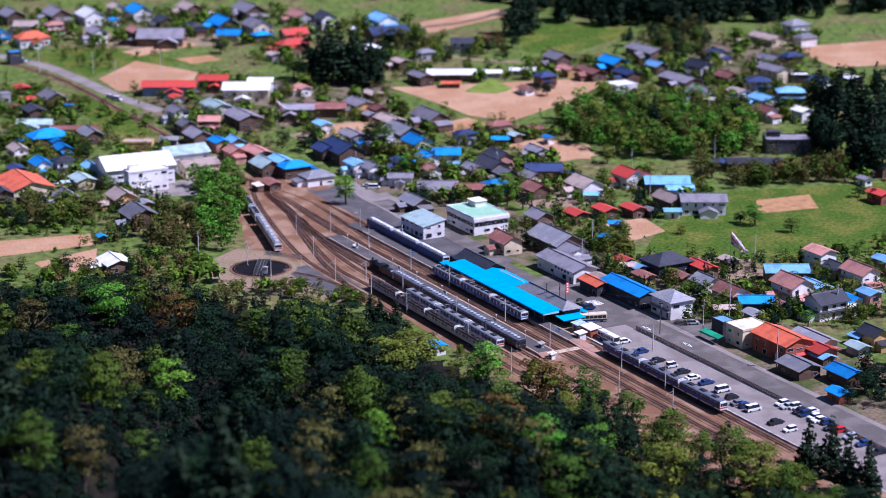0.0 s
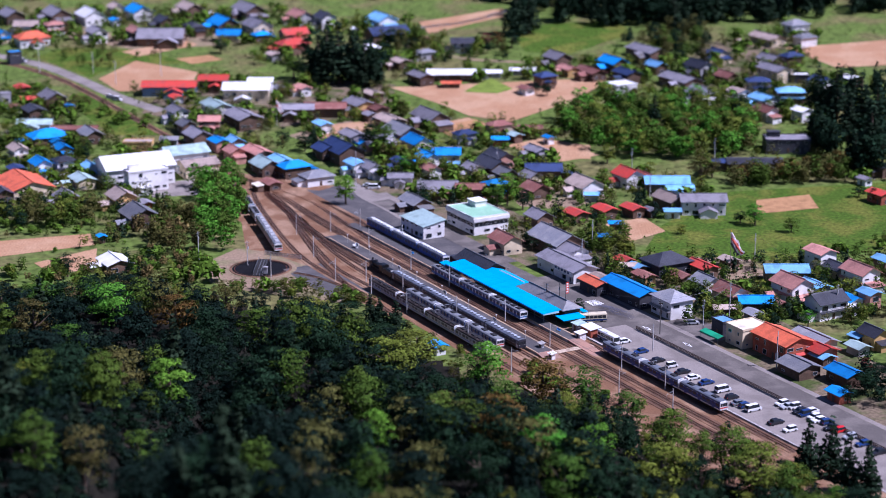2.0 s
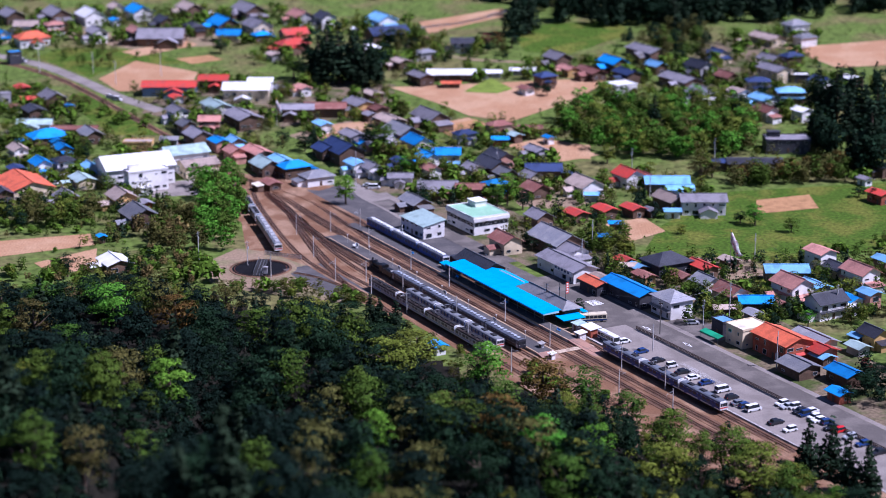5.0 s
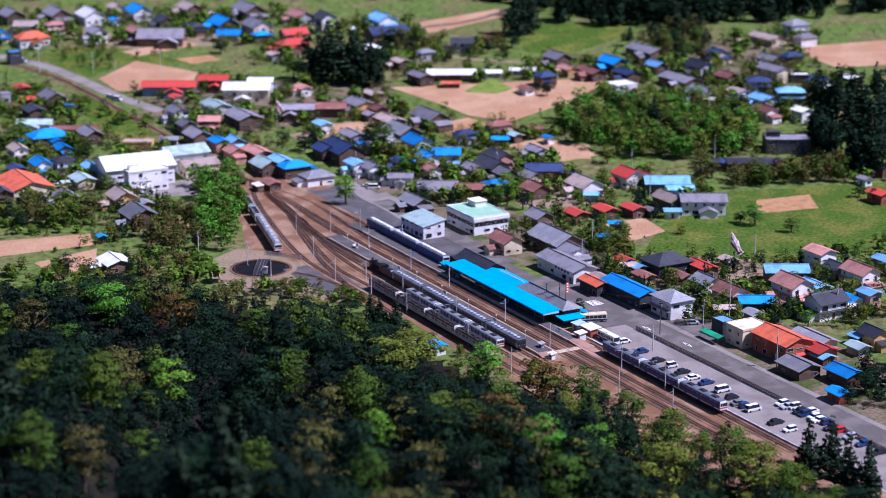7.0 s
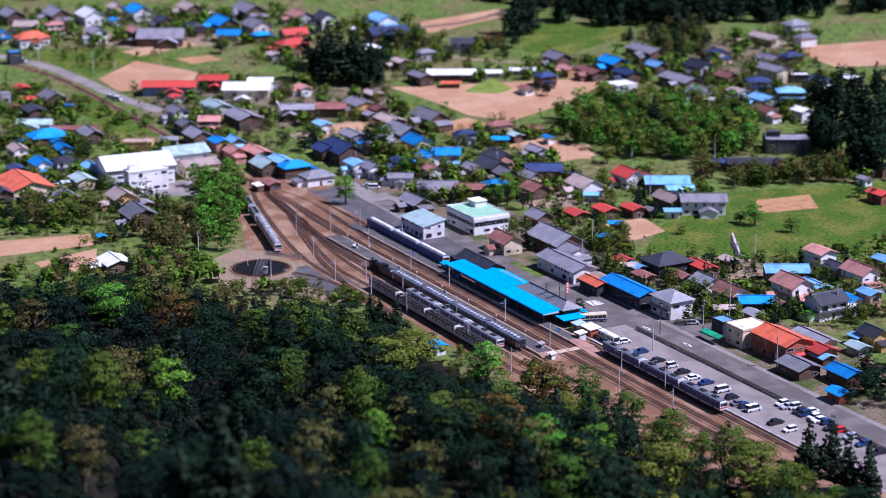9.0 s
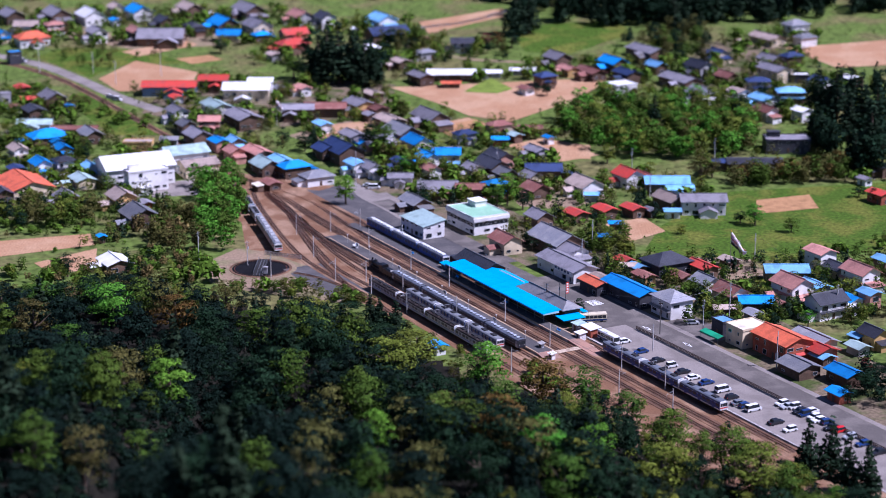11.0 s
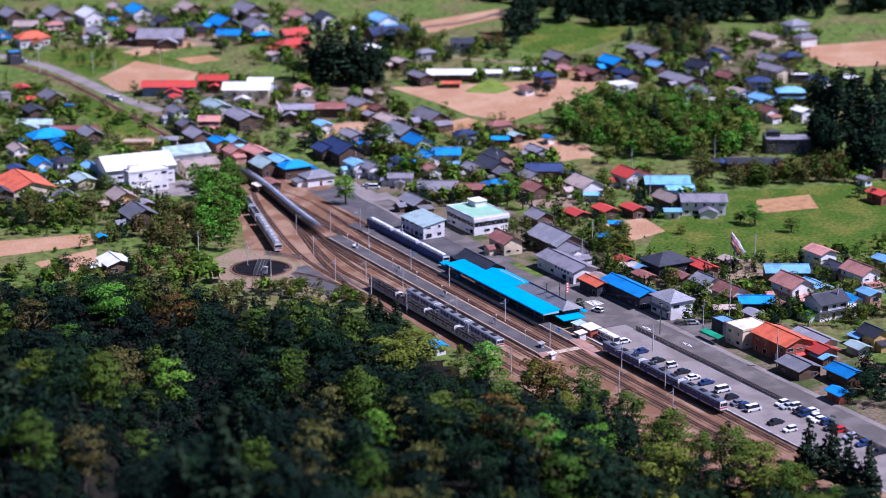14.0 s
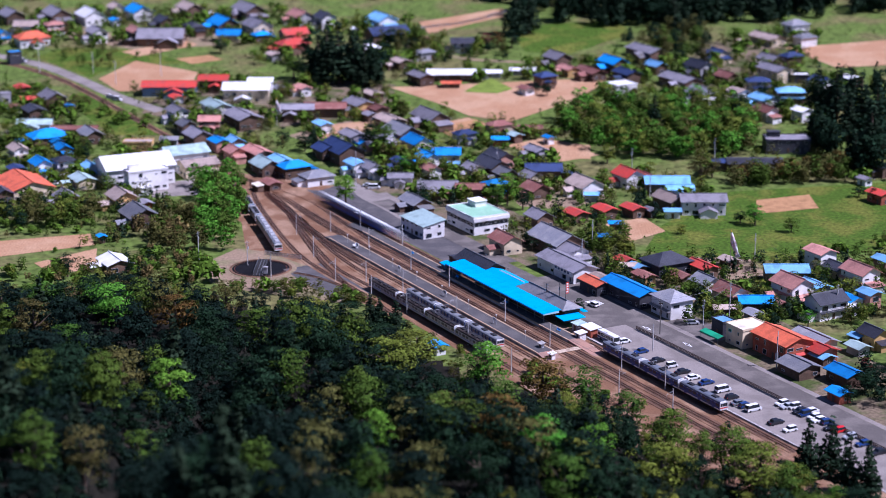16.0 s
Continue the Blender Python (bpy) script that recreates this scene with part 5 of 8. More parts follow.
house(-149.3, 736.9, -61, 9.6, 7.7, 1.5, "gable", "roof_mauve", "wall_brick", 0)
house(-156.3, 831.2, -61, 12.2, 7.3, 1.3, "gable", "roof_grey", "wall_wood", 0)
house(-116.3, 651.5, -61, 11.3, 8.5, 1.1, "low", "roof_white", "wall_wood", 0)
house(-126.8, 685.5, -61, 2.4, 1.9, 0.9, "low", "roof_blue", "wall_wood", 0)
house(-133.2, 818.5, 0, 12.5, 6.3, 1.2, "flat", "roof_tan", "wall_ochre", 0)
house(-217.0, 1003.4, 29, 16.0, 11.2, 1.4, "hip", "roof_orange", "wall_white", 0)
house(-218.1, 964.7, 29, 6.2, 5.0, 2, "flat", "roof_blue", "wall_dark", 0)
house(-149.0, 1005.7, 0, 23.5, 14.1, 1.4, "gable", "roof_mauve", "wall_wood", -1)
house(-163.7, 1013.7, -61, 11.2, 6.7, 1.8, "gable", "roof_salmon", "wall_wood", 0)
house(-119.6, 1037.4, -61, 16.8, 11.8, 1.3, "gable", "roof_blue", "wall_wood", 0)
house(-99.9, 1024.0, -61, 16.0, 11.2, 2, "gable", "roof_mauve", "wall_cream", 1)
house(-78.4, 991.0, 29, 15.6, 9.3, 1.3, "hip", "roof_red", "wall_wood", -1)
house(-79.5, 1014.0, 29, 13.3, 8.0, 1.3, "gable", "roof_red", "wall_salmon", 0)
house(-29.7, 1011.5, 29, 20.9, 10.4, 1.6, "gable", "roof_navy", "wall_wood", 0)
house(-33.3, 1042.1, -61, 15.6, 10.9, 1.6, "gable", "roof_skyblue", "wall_white", 1)
house(-64.5, 1042.5, -61, 10.8, 8.6, 2, "gable", "roof_dark", "wall_white", -1)
house(-194.4, 1052.4, -61, 16.7, 11.7, 1.6, "gable", "roof_white", "wall_white", 0)
house(-169.6, 1063.6, -61, 15.6, 10.9, 1.5, "gable", "roof_blue", "wall_white", 0)
house(-214.0, 1056.8, -61, 18.2, 10.9, 1.5, "gable", "roof_mauve", "wall_wood", 1)
house(-183.1, 1069.1, -61, 8.5, 6.8, 1.8, "gable", "roof_tan", "wall_cream", -1)
house(-238.5, 1054.5, -61, 17.0, 10.2, 1.5, "gable", "roof_mauve", "wall_wood", 0)
house(-142.3, 1071.1, -61, 16.3, 9.8, 1.5, "gable", "roof_tan", "wall_wood", 0)
house(-108.6, 1067.1, -61, 20.1, 12.0, 1.5, "gable", "roof_mauve", "wall_wood", 1)
house(-152.6, 1042.1, -61, 11.8, 8.2, 1.3, "gable", "roof_dark", "wall_wood", -1)
house(3.9, 934.2, 0, 22.6, 9.0, 1.1, "low", "roof_white", "wall_wood", 0)
house(3.9, 920.1, 0, 8.4, 4.2, 0.7, "low", "roof_orange", "wall_wood", 0)
house(21.3, 939.0, 0, 14.8, 4.4, 0.8, "low", "roof_white", "wall_grey", 0)
house(39.7, 943.6, 0, 12.0, 3.6, 0.8, "low", "roof_white", "wall_grey", 0)
house(50.0, 923.6, 29, 8.9, 7.1, 1.6, "hip", "roof_navy", "wall_wood", 0)
house(58.0, 958.8, -61, 12.8, 9.0, 1.7, "gable", "roof_mauve", "wall_wood", 0)
house(73.1, 937.7, -61, 16.1, 8.0, 1.2, "low", "roof_brown", "wall_wood", 0)
house(85.4, 951.2, -61, 14.4, 8.6, 1.6, "gable", "roof_blue", "wall_wood", -1)
house(62.2, 942.7, -61, 10.3, 6.2, 1.2, "low", "roof_salmon", "wall_ochre", 0)
house(104.9, 976.0, -61, 21.9, 11.0, 1.5, "low", "roof_mauve", "wall_wood", 0)
house(85.5, 904.4, 29, 11.7, 9.4, 2, "flat", "roof_white", "wall_white", 0)
house(-10.8, 927.1, -61, 12.8, 7.7, 1.4, "low", "roof_mauve", "wall_wood", 0)
house(-21.1, 954.6, -61, 9.5, 6.7, 1.4, "low", "roof_tan", "wall_wood", 0)
house(-34.2, 963.1, -61, 7.0, 4.9, 1.2, "low", "roof_blue", "wall_white", 0)
house(115.8, 919.8, -61, 21.3, 10.7, 1.5, "low", "roof_mauve", "wall_wood", 0)
house(123.0, 894.8, -61, 14.0, 9.8, 1.5, "gable", "roof_grey", "wall_white", -1)
house(140.3, 894.3, -61, 8.8, 7.1, 1.8, "low", "roof_tan", "wall_white", 0)
house(150.7, 885.1, -61, 12.4, 8.7, 1.5, "low", "roof_skyblue", "wall_white", 0)
house(163.7, 932.7, -61, 15.9, 9.6, 2, "low", "roof_mauve", "wall_cream", 0)
house(174.5, 929.6, 0, 10.3, 6.2, 1.2, "flat", "roof_white", "wall_dark", 0)
house(165.2, 957.4, -61, 12.3, 7.4, 1.5, "gable", "roof_mauve", "wall_wood", 0)
house(176.6, 962.1, 29, 9.8, 6.9, 1.6, "hip", "roof_navy", "wall_wood", 0)
house(157.7, 1001.0, 29, 7.5, 4.5, 1, "flat", "roof_tan", "wall_wood", 0)
house(172.0, 1008.6, -61, 19.5, 9.8, 1, "low", "roof_tan", "wall_cream", 0)
house(189.6, 1024.9, 29, 11.6, 9.3, 2, "hip", "roof_grey", "wall_white", 0)
house(190.8, 1002.0, 29, 10.3, 7.2, 1.5, "hip", "roof_grey", "wall_white", 0)
house(140.4, 970.2, -61, 9.8, 6.9, 1.4, "gable", "roof_navy", "wall_cream", 1)
house(199.9, 923.5, -61, 8.4, 5.9, 1.3, "low", "roof_white", "wall_wood", 0)
house(186.1, 892.3, -61, 11.6, 8.1, 1.3, "low", "roof_salmon", "wall_wood", 0)
house(150.0, 817.8, 0, 19.1, 11.5, 1.8, "flat", "roof_mauve", "wall_dark", 0)
house(132.3, 793.6, 0, 22.4, 7.9, 1.1, "low", "roof_dark", "wall_wood", 0)
house(165.0, 863.8, -61, 8.1, 6.5, 1.6, "low", "roof_white", "wall_white", 0)
house(118.7, 794.2, 0, 7.8, 5.4, 1.1, "low", "roof_navy", "wall_wood", 0)
house(175.0, 743.6, -61, 8.4, 5.9, 1.4, "low", "roof_red", "wall_brick", 0)
house(192.5, 858.6, -61, 8.8, 6.1, 1.4, "low", "roof_mauve", "wall_wood", 0)
house(184.8, 786.1, -61, 8.9, 6.2, 1.4, "low", "roof_dark", "wall_wood", 0)
house(155.4, 647.1, -61, 6.1, 4.8, 1.8, "low", "roof_skyblue", "wall_wood", 0)
house(32.0, 830.1, -61, 6.0, 4.2, 1.1, "low", "roof_teal", "wall_wood", 0)
house(39.0, 841.3, 0, 10.2, 5.1, 1, "low", "roof_brown", "wall_wood", 0)
house(-33.3, 897.0, -61, 9.7, 5.8, 1.2, "low", "roof_tan", "wall_wood", 0)
house(-67.6, 907.2, -61, 8.8, 5.3, 1.2, "low", "roof_salmon", "wall_white", 0)
house(-184.0, 887.2, -61, 13.1, 9.1, 1.6, "gable", "roof_mauve", "wall_wood", 0)
house(-205.4, 883.2, 29, 4.8, 3.9, 2.4, "flat", "roof_mauve", "wall_grey", 0)
house(-188.6, 867.3, -61, 11.3, 7.9, 1.4, "low", "roof_dark", "wall_wood", 0)
house(-202.1, 907.2, -61, 9.0, 5.4, 1.2, "low", "roof_red", "wall_wood", 0)
OFFICE = house(13.2, 707.5, -61, 20.8, 15.0, 2.2, "flat", "roof_green", "wall_white", 0, kind_name='office_building')
for side, at in ((20.4, pose(0, -7.5, 0)), (14.6, pose(10.4, 0, 0, 0, 0, 90))):
    band = part("window_band", Shape().box(-side / 2, side / 2, -0.06, 0.02, 3.3, 4.7), "glass_dark", OFFICE, "dark strip of windows", at=at)
    for k in range(9):
        u = -side / 2 + side * k / 8
        part("mullion", Shape().box(u - 0.07, u + 0.07, -0.12, 0.0, 3.25, 4.75), "frame_alu", band)
    part("fascia", Shape().box(-side / 2 - 0.5, side / 2 + 0.5, -0.55, 0.0, 5.2, 6.5), "wall_white", OFFICE, at=at)
house(-7.7, 699.3, -61, 17.9, 9.0, 1.9, "shed", "roof_teal", "wall_white", 0, kind_name='signal_building')
house(-128.7, 778.7, 24, 28.3, 20.4, 2.6, "low", "roof_white", "wall_white", 0, kind_name='warehouse')
house(-121.8, 763.8, 29, 17.0, 6.0, 2.9, "flat", "roof_white", "wall_white", 0, kind_name='office_building')
house(-110.7, 798.2, 29, 18.1, 12.7, 2.2, "low", "roof_teal", "wall_white", 0, kind_name='warehouse')
house(-103.4, 786.9, 29, 14.7, 10.3, 1.7, "low", "roof_tan", "wall_cream", 0, kind_name='warehouse')
# ---- sheds and small outbuildings ----
house(-174.1, 877.2, -61, 4.2, 2.9, 1, "low", "roof_blue", "wall_grey", 0, kind_name='shed')
house(-126.3, 892.7, -61, 6.5, 4.5, 1, "low", "roof_red", "wall_white", 0, kind_name='shed')
house(65.0, 647.3, 0, 5.4, 3.8, 1, "low", "roof_tan", "wall_wood", 0, kind_name='shed')
house(59.9, 685.2, 0, 4.7, 3.3, 1, "low", "roof_blue", "wall_wood", 0, kind_name='shed')
house(-120.5, 824.8, 0, 6.9, 4.9, 1, "low", "roof_grey", "wall_grey", 0, kind_name='shed')
house(-8.9, 1006.4, -61, 4.8, 3.4, 1, "low", "roof_brown", "wall_wood", 0, kind_name='shed')
house(59.7, 745.8, 0, 5.0, 3.5, 1, "low", "roof_skyblue", "wall_grey", 0, kind_name='shed')
house(-199.4, 876.5, -61, 5.3, 3.7, 1, "low", "roof_brown", "wall_grey", 0, kind_name='shed')
house(-195.8, 889.4, 0, 6.8, 4.8, 1, "low", "roof_red", "wall_wood", 0, kind_name='shed')
house(-86.7, 972.4, -61, 7.3, 5.1, 1, "low", "roof_tan", "wall_grey", 0, kind_name='shed')
house(40.0, 908.0, -61, 6.9, 4.9, 1, "low", "roof_brown", "wall_white", 0, kind_name='shed')
house(174.8, 771.4, -61, 5.1, 3.6, 1, "low", "roof_mauve", "wall_white", 0, kind_name='shed')
house(-117.6, 732.9, -61, 5.3, 3.7, 1, "low", "roof_mauve", "wall_brick", 0, kind_name='shed')
house(-128.6, 1062.8, -61, 4.7, 3.3, 1, "low", "roof_white", "wall_brick", 0, kind_name='shed')
house(-192.3, 831.2, -61, 6.3, 4.4, 1, "low", "roof_tan", "wall_wood", 0, kind_name='shed')
house(-46.7, 1026.1, -61, 4.9, 3.4, 1, "low", "roof_white", "wall_white", 0, kind_name='shed')
house(25.2, 825.0, 0, 6.7, 4.7, 1, "low", "roof_blue", "wall_brick", 0, kind_name='shed')
house(-79.2, 909.1, -61, 5.6, 3.9, 1, "low", "roof_grey", "wall_wood", 0, kind_name='shed')
house(-127.5, 803.2, -61, 4.2, 2.9, 1, "low", "roof_tan", "wall_wood", 0, kind_name='shed')
house(81.0, 722.1, -61, 4.6, 3.2, 1, "low", "roof_grey", "wall_wood", 0, kind_name='shed')
house(4.4, 792.7, 0, 4.3, 3.0, 1, "low", "roof_skyblue", "wall_white", 0, kind_name='shed')
house(-180.3, 1047.4, -61, 5.9, 4.1, 1, "low", "roof_blue", "wall_white", 0, kind_name='shed')
house(46.7, 827.3, -61, 4.2, 2.9, 1, "low", "roof_blue", "wall_white", 0, kind_name='shed')
house(110.3, 605.5, -61, 7.2, 4.4, 0.9, "low", "roof_brown", "wall_wood", 0, kind_name='shed')
house(82.6, 636.0, -61, 7.2, 4.4, 0.9, "low", "roof_brown", "wall_wood", 0, kind_name='shed')
house(69.9, 636.5, -61, 7.2, 4.4, 0.9, "low", "roof_brown", "wall_ochre", 0, kind_name='shed')
house(115.8, 552.5, -61, 5.6, 4.4, 0.9, "low", "roof_skyblue", "wall_wood", 0, kind_name='shed')
house(128.5, 561.5, -61, 5.6, 4.4, 0.9, "low", "roof_teal", "wall_grey", 0, kind_name='shed')
house(101.5, 594.0, -61, 5.6, 4.4, 0.9, "low", "roof_grey", "wall_grey", 0, kind_name='shed')
house(64.7, 655.0, -61, 5.6, 4.4, 0.9, "low", "roof_red", "wall_wood", 0, kind_name='shed')
house(68.5, 646.5, -61, 5.6, 4.4, 0.9, "low", "roof_skyblue", "wall_wood", 0, kind_name='shed')
house(133.3, 601.0, -61, 5.6, 4.4, 0.9, "low", "roof_white", "wall_grey", 0, kind_name='shed')
house(54.0, 634.5, -61, 5.6, 4.4, 0.9, "low", "roof_tan", "wall_wood", 0, kind_name='shed')
house(-35.7, 820.5, -61, 5.6, 4.4, 0.9, "low", "roof_blue", "wall_white", 0, kind_name='shed')
house(102.0, 655.0, -61, 5.6, 4.4, 0.9, "low", "roof_tan", "wall_wood", 0, kind_name='shed')
# ---- more houses of the far village ----
house(9.5, 828.1, 29, 9.0, 5.8, 1.5, "hip", "roof_navy", "wall_grey", 0)
house(-54.2, 845.3, -61, 8.2, 5.3, 1.3, "low", "roof_skyblue", "wall_white", 0)
house(11.0, 751.2, 0, 10.8, 7.0, 1.5, "low", "roof_brown", "wall_wood", -1)
house(10.0, 987.8, 0, 10.9, 7.1, 1.8, "gable", "roof_dark", "wall_white", -1)
house(-209.5, 1026.7, 29, 9.3, 6.1, 1.8, "hip", "roof_salmon", "wall_white", -1)
house(-139.6, 792.5, 29, 7.7, 5.0, 1.3, "hip", "roof_white", "wall_wood", 1)
house(-8.7, 973.2, 29, 8.2, 5.3, 1.3, "hip", "roof_grey", "wall_grey", -1)
house(-5.0, 781.5, -61, 8.1, 5.2, 1.5, "gable", "roof_salmon", "wall_white", -1)
house(-148.3, 784.7, -61, 7.8, 5.1, 1.5, "gable", "roof_skyblue", "wall_white", 1)
house(138.8, 925.1, -61, 10.2, 6.7, 1.5, "gable", "roof_brown", "wall_wood", 1)
house(-78.8, 1052.1, -61, 14.9, 9.7, 1.5, "gable", "roof_salmon", "wall_grey", -1)
house(21.3, 754.4, 29, 8.9, 5.8, 1.8, "hip", "roof_blue", "wall_salmon", -1)
house(-125.3, 765.6, -61, 10.6, 6.9, 1.3, "low", "roof_white", "wall_white", 1)
house(25.1, 841.8, 29, 9.9, 6.4, 1.5, "hip", "roof_brown", "wall_cream", 1)
house(-235.1, 1012.2, -61, 10.4, 6.8, 1.3, "gable", "roof_blue", "wall_cream", 1)
house(164.5, 893.4, 0, 12.2, 7.9, 1.8, "hip", "roof_skyblue", "wall_wood", 0)
house(-164.9, 810.1, -61, 8.4, 5.4, 1.3, "gable", "roof_blue", "wall_wood", 1)
house(-96.3, 1010.2, 29, 8.6, 5.6, 1.3, "hip", "roof_blue", "wall_wood", 1)
house(-25.5, 819.7, -61, 12.2, 7.9, 1.3, "hip", "roof_mauve", "wall_salmon", 1)
house(-113.9, 1011.7, 0, 11.7, 7.6, 1.3, "gable", "roof_blue", "wall_cream", 0)
house(-17.2, 791.4, -61, 8.9, 5.8, 1.5, "low", "roof_navy", "wall_white", 1)
house(90.7, 931.1, -61, 12.9, 8.4, 1.5, "low", "roof_navy", "wall_wood", 0)
house(40.5, 807.7, -61, 10.2, 6.6, 1.3, "low", "roof_mauve", "wall_grey", 1)
house(-39.7, 828.9, -61, 12.0, 7.8, 1.3, "low", "roof_mauve", "wall_grey", 1)
house(-184.1, 1011.8, -61, 12.2, 7.9, 1.8, "gable", "roof_mauve", "wall_white", 0)
house(-17.6, 771.4, 0, 9.5, 6.2, 1.3, "low", "roof_mauve", "wall_white", -1)
house(127.5, 941.1, -61, 13.6, 8.8, 1.8, "gable", "roof_dark", "wall_grey", -1)
house(152.2, 912.2, 0, 10.5, 6.8, 1.8, "hip", "roof_navy", "wall_cream", 1)
house(-121.6, 861.5, -61, 10.4, 6.8, 1.8, "gable", "roof_mauve", "wall_white", 0)
house(-38.5, 979.6, 29, 10.0, 6.5, 1.5, "hip", "roof_white", "wall_white", 0)
house(106.6, 947.8, -61, 10.1, 6.5, 1.3, "gable", "roof_skyblue", "wall_wood", 0)
house(-134.6, 1029.2, -61, 11.8, 7.7, 1.3, "hip", "roof_dark", "wall_wood", 1)
house(-105.1, 846.4, 0, 8.8, 5.7, 1.8, "gable", "roof_salmon", "wall_wood", 0)
house(148.4, 865.4, -61, 10.5, 6.8, 1.5, "gable", "roof_brown", "wall_white", 1)
house(-224.2, 1025.8, 0, 12.1, 7.9, 1.8, "gable", "roof_tan", "wall_white", -1)
house(-182.9, 805.0, -61, 9.4, 6.1, 1.8, "gable", "roof_tan", "wall_white", 1)
house(183.6, 917.8, -61, 10.2, 6.6, 1.3, "gable", "roof_navy", "wall_white", 0)
PLOTS.append((-117.0, 641.5, 6.0))  # open grass before the barn
# ---- single trees ----
tree(119.6, 708.8, "fresh", 9, 1.25, where="among the houses")
tree(131.8, 699.2, "green", 6, 1.5, where="among the houses")
tree(70.5, 800.3, "yellowgreen", 9, 1, where="among the houses")
tree(-38.8, 740.6, "fresh", 13, 0.95, where="among the houses")
tree(-8.8, 738.0, "deep", 10, 1, where="among the houses")
tree(25.6, 738.0, "fresh", 14, 0.9, where="among the houses")
tree(21.4, 732.0, "green", 10, 1, where="among the houses")
tree(31.5, 732.0, "deep", 9, 1, where="among the houses")
tree(-25.6, 814.4, "green", 13, 1.3, where="among the houses")
tree(-32.0, 820.7, "deep", 11, 1, where="among the houses")
tree(-19.2, 803.8, "yellowgreen", 10, 1.3, where="among the houses")
tree(-10.5, 785.9, "yellowgreen", 12, 1.5, where="among the houses")
tree(-16.4, 784.4, "fresh", 9, 1.2, where="among the houses")
tree(61.2, 674.2, "yellowgreen", 10, 1.2, where="among the houses")
tree(65.8, 666.9, "yellowgreen", 8, 1.2, where="among the houses")
tree(58.0, 685.3, "olive", 8, 1, where="among the houses")
tree(44.9, 600.8, "deep", 5.5, 1.0, where="among the houses")
tree(32.7, 674.2, "deep", 6, 1, where="among the houses")
tree(107.7, 778.0, "olive", 11, 1.3, where="among the houses")
tree(113.0, 782.1, "olive", 9, 1.3, where="among the houses")
tree(131.8, 575.7, "green", 6, 1.2, where="among the houses")
tree(117.7, 586.9, "fresh", 6, 1.2, where="among the houses")
tree(114.8, 601.4, "green", 6, 1.2, where="among the houses")
tree(107.8, 598.5, "green", 6, 1, where="among the houses")
tree(114.6, 712.8, "deep", 5, 1.5, where="among the houses")
tree(89.8, 696.9, "yellowgreen", 4, 1.6, where="among the houses")
tree(-86.3, 830.8, "deep", 7, 1, where="among the houses")
tree(-70.9, 826.6, "deep", 8, 1.2, where="among the houses")
tree(-60.2, 815.9, "deep", 9, 1.2, where="among the houses")
tree(-56.8, 820.7, "conifer", 11, 1, where="among the houses")
tree(-131.5, 642.5, "deep", 9, 1.1, where="among the houses")
tree(94.4, 839.4, "conifer", 18, 1.2, where="among the houses")
tree(125.1, 1037.6, "conifer", 20, 1.2, where="among the houses")
tree(38.4, 1024.9, "conifer", 26, 1.3, where="among the houses")
tree(46.1, 1027.4, "conifer", 24, 1.3, where="among the houses")
tree(-56.5, 924.6, "conifer", 28, 1.2, where="among the houses")
tree(-51.0, 926.7, "conifer", 30, 1.3, where="among the houses")
tree(-44.0, 924.6, "conifer", 26, 1.3, where="among the houses")
tree(-61.1, 933.0, "conifer", 22, 1.3, where="among the houses")
tree(-38.4, 922.6, "conifer", 20, 1.3, where="among the houses")
tree(-67.7, 926.7, "deep", 14, 1.4, where="among the houses")
tree(-73.8, 935.1, "green", 12, 1.3, where="among the houses")
tree(-34.3, 924.6, "conifer", 17, 1.3, where="among the houses")
tree(173.9, 875.4, "conifer", 22, 1.3, where="among the houses")
tree(181.3, 866.1, "conifer", 24, 1.3, where="among the houses")
tree(188.1, 848.1, "conifer", 26, 1.3, where="among the houses")
tree(192.1, 830.8, "conifer", 26, 1.3, where="among the houses")
tree(179.6, 830.8, "conifer", 20, 1.3, where="among the houses")
tree(183.2, 800.3, "conifer", 24, 1.4, where="among the houses")
tree(185.0, 785.9, "deep", 18, 1.4, where="among the houses")
tree(174.6, 793.3, "conifer", 16, 1.4, where="among the houses")
tree(168.3, 751.3, "deep", 6, 1.3, where="among the houses")
tree(172.5, 744.1, "deep", 6, 1.3, where="among the houses")
tree(133.3, 570.2, "deep", 6, 1.4, where="among the houses")
tree(122.9, 525.1, "deep", 7, 1.4, where="among the houses")
tree(128.3, 534.5, "deep", 7, 1.3, where="among the houses")
tree(116.6, 518.2, "deep", 6, 1.2, where="among the houses")
tree(49.9, 904.3, "deep", 7, 1.2, where="among the houses")
tree(45.2, 909.3, "deep", 5, 1.2, where="among the houses")
tree(-115.6, 985.0, "deep", 8, 1.4, where="among the houses")
tree(125.4, 1027.4, "conifer", 17, 1.2, where="among the houses")
tree(22.6, 996.8, "maple", 8, 1.3, where="among the houses")
tree(28.5, 996.8, "bronze", 9, 1.3, where="among the houses")
tree(35.9, 996.8, "deep", 10, 1.2, where="among the houses")
grove(44, [(-102.7, 769.4), (-91.1, 782.1), (-82.8, 769.4), (-77.8, 708.8), (-78.7, 666.9), (-88.3, 670.5)], ('fresh', 'green', 'green', 'fresh'), 8, 12, 1)
grove(40, [(-122.2, 708.8), (-95.5, 721.0), (-87.3, 670.5), (-107.3, 666.9)], ('reed', 'reed', 'olive', 'olive', 'green'), 7, 11, 2)
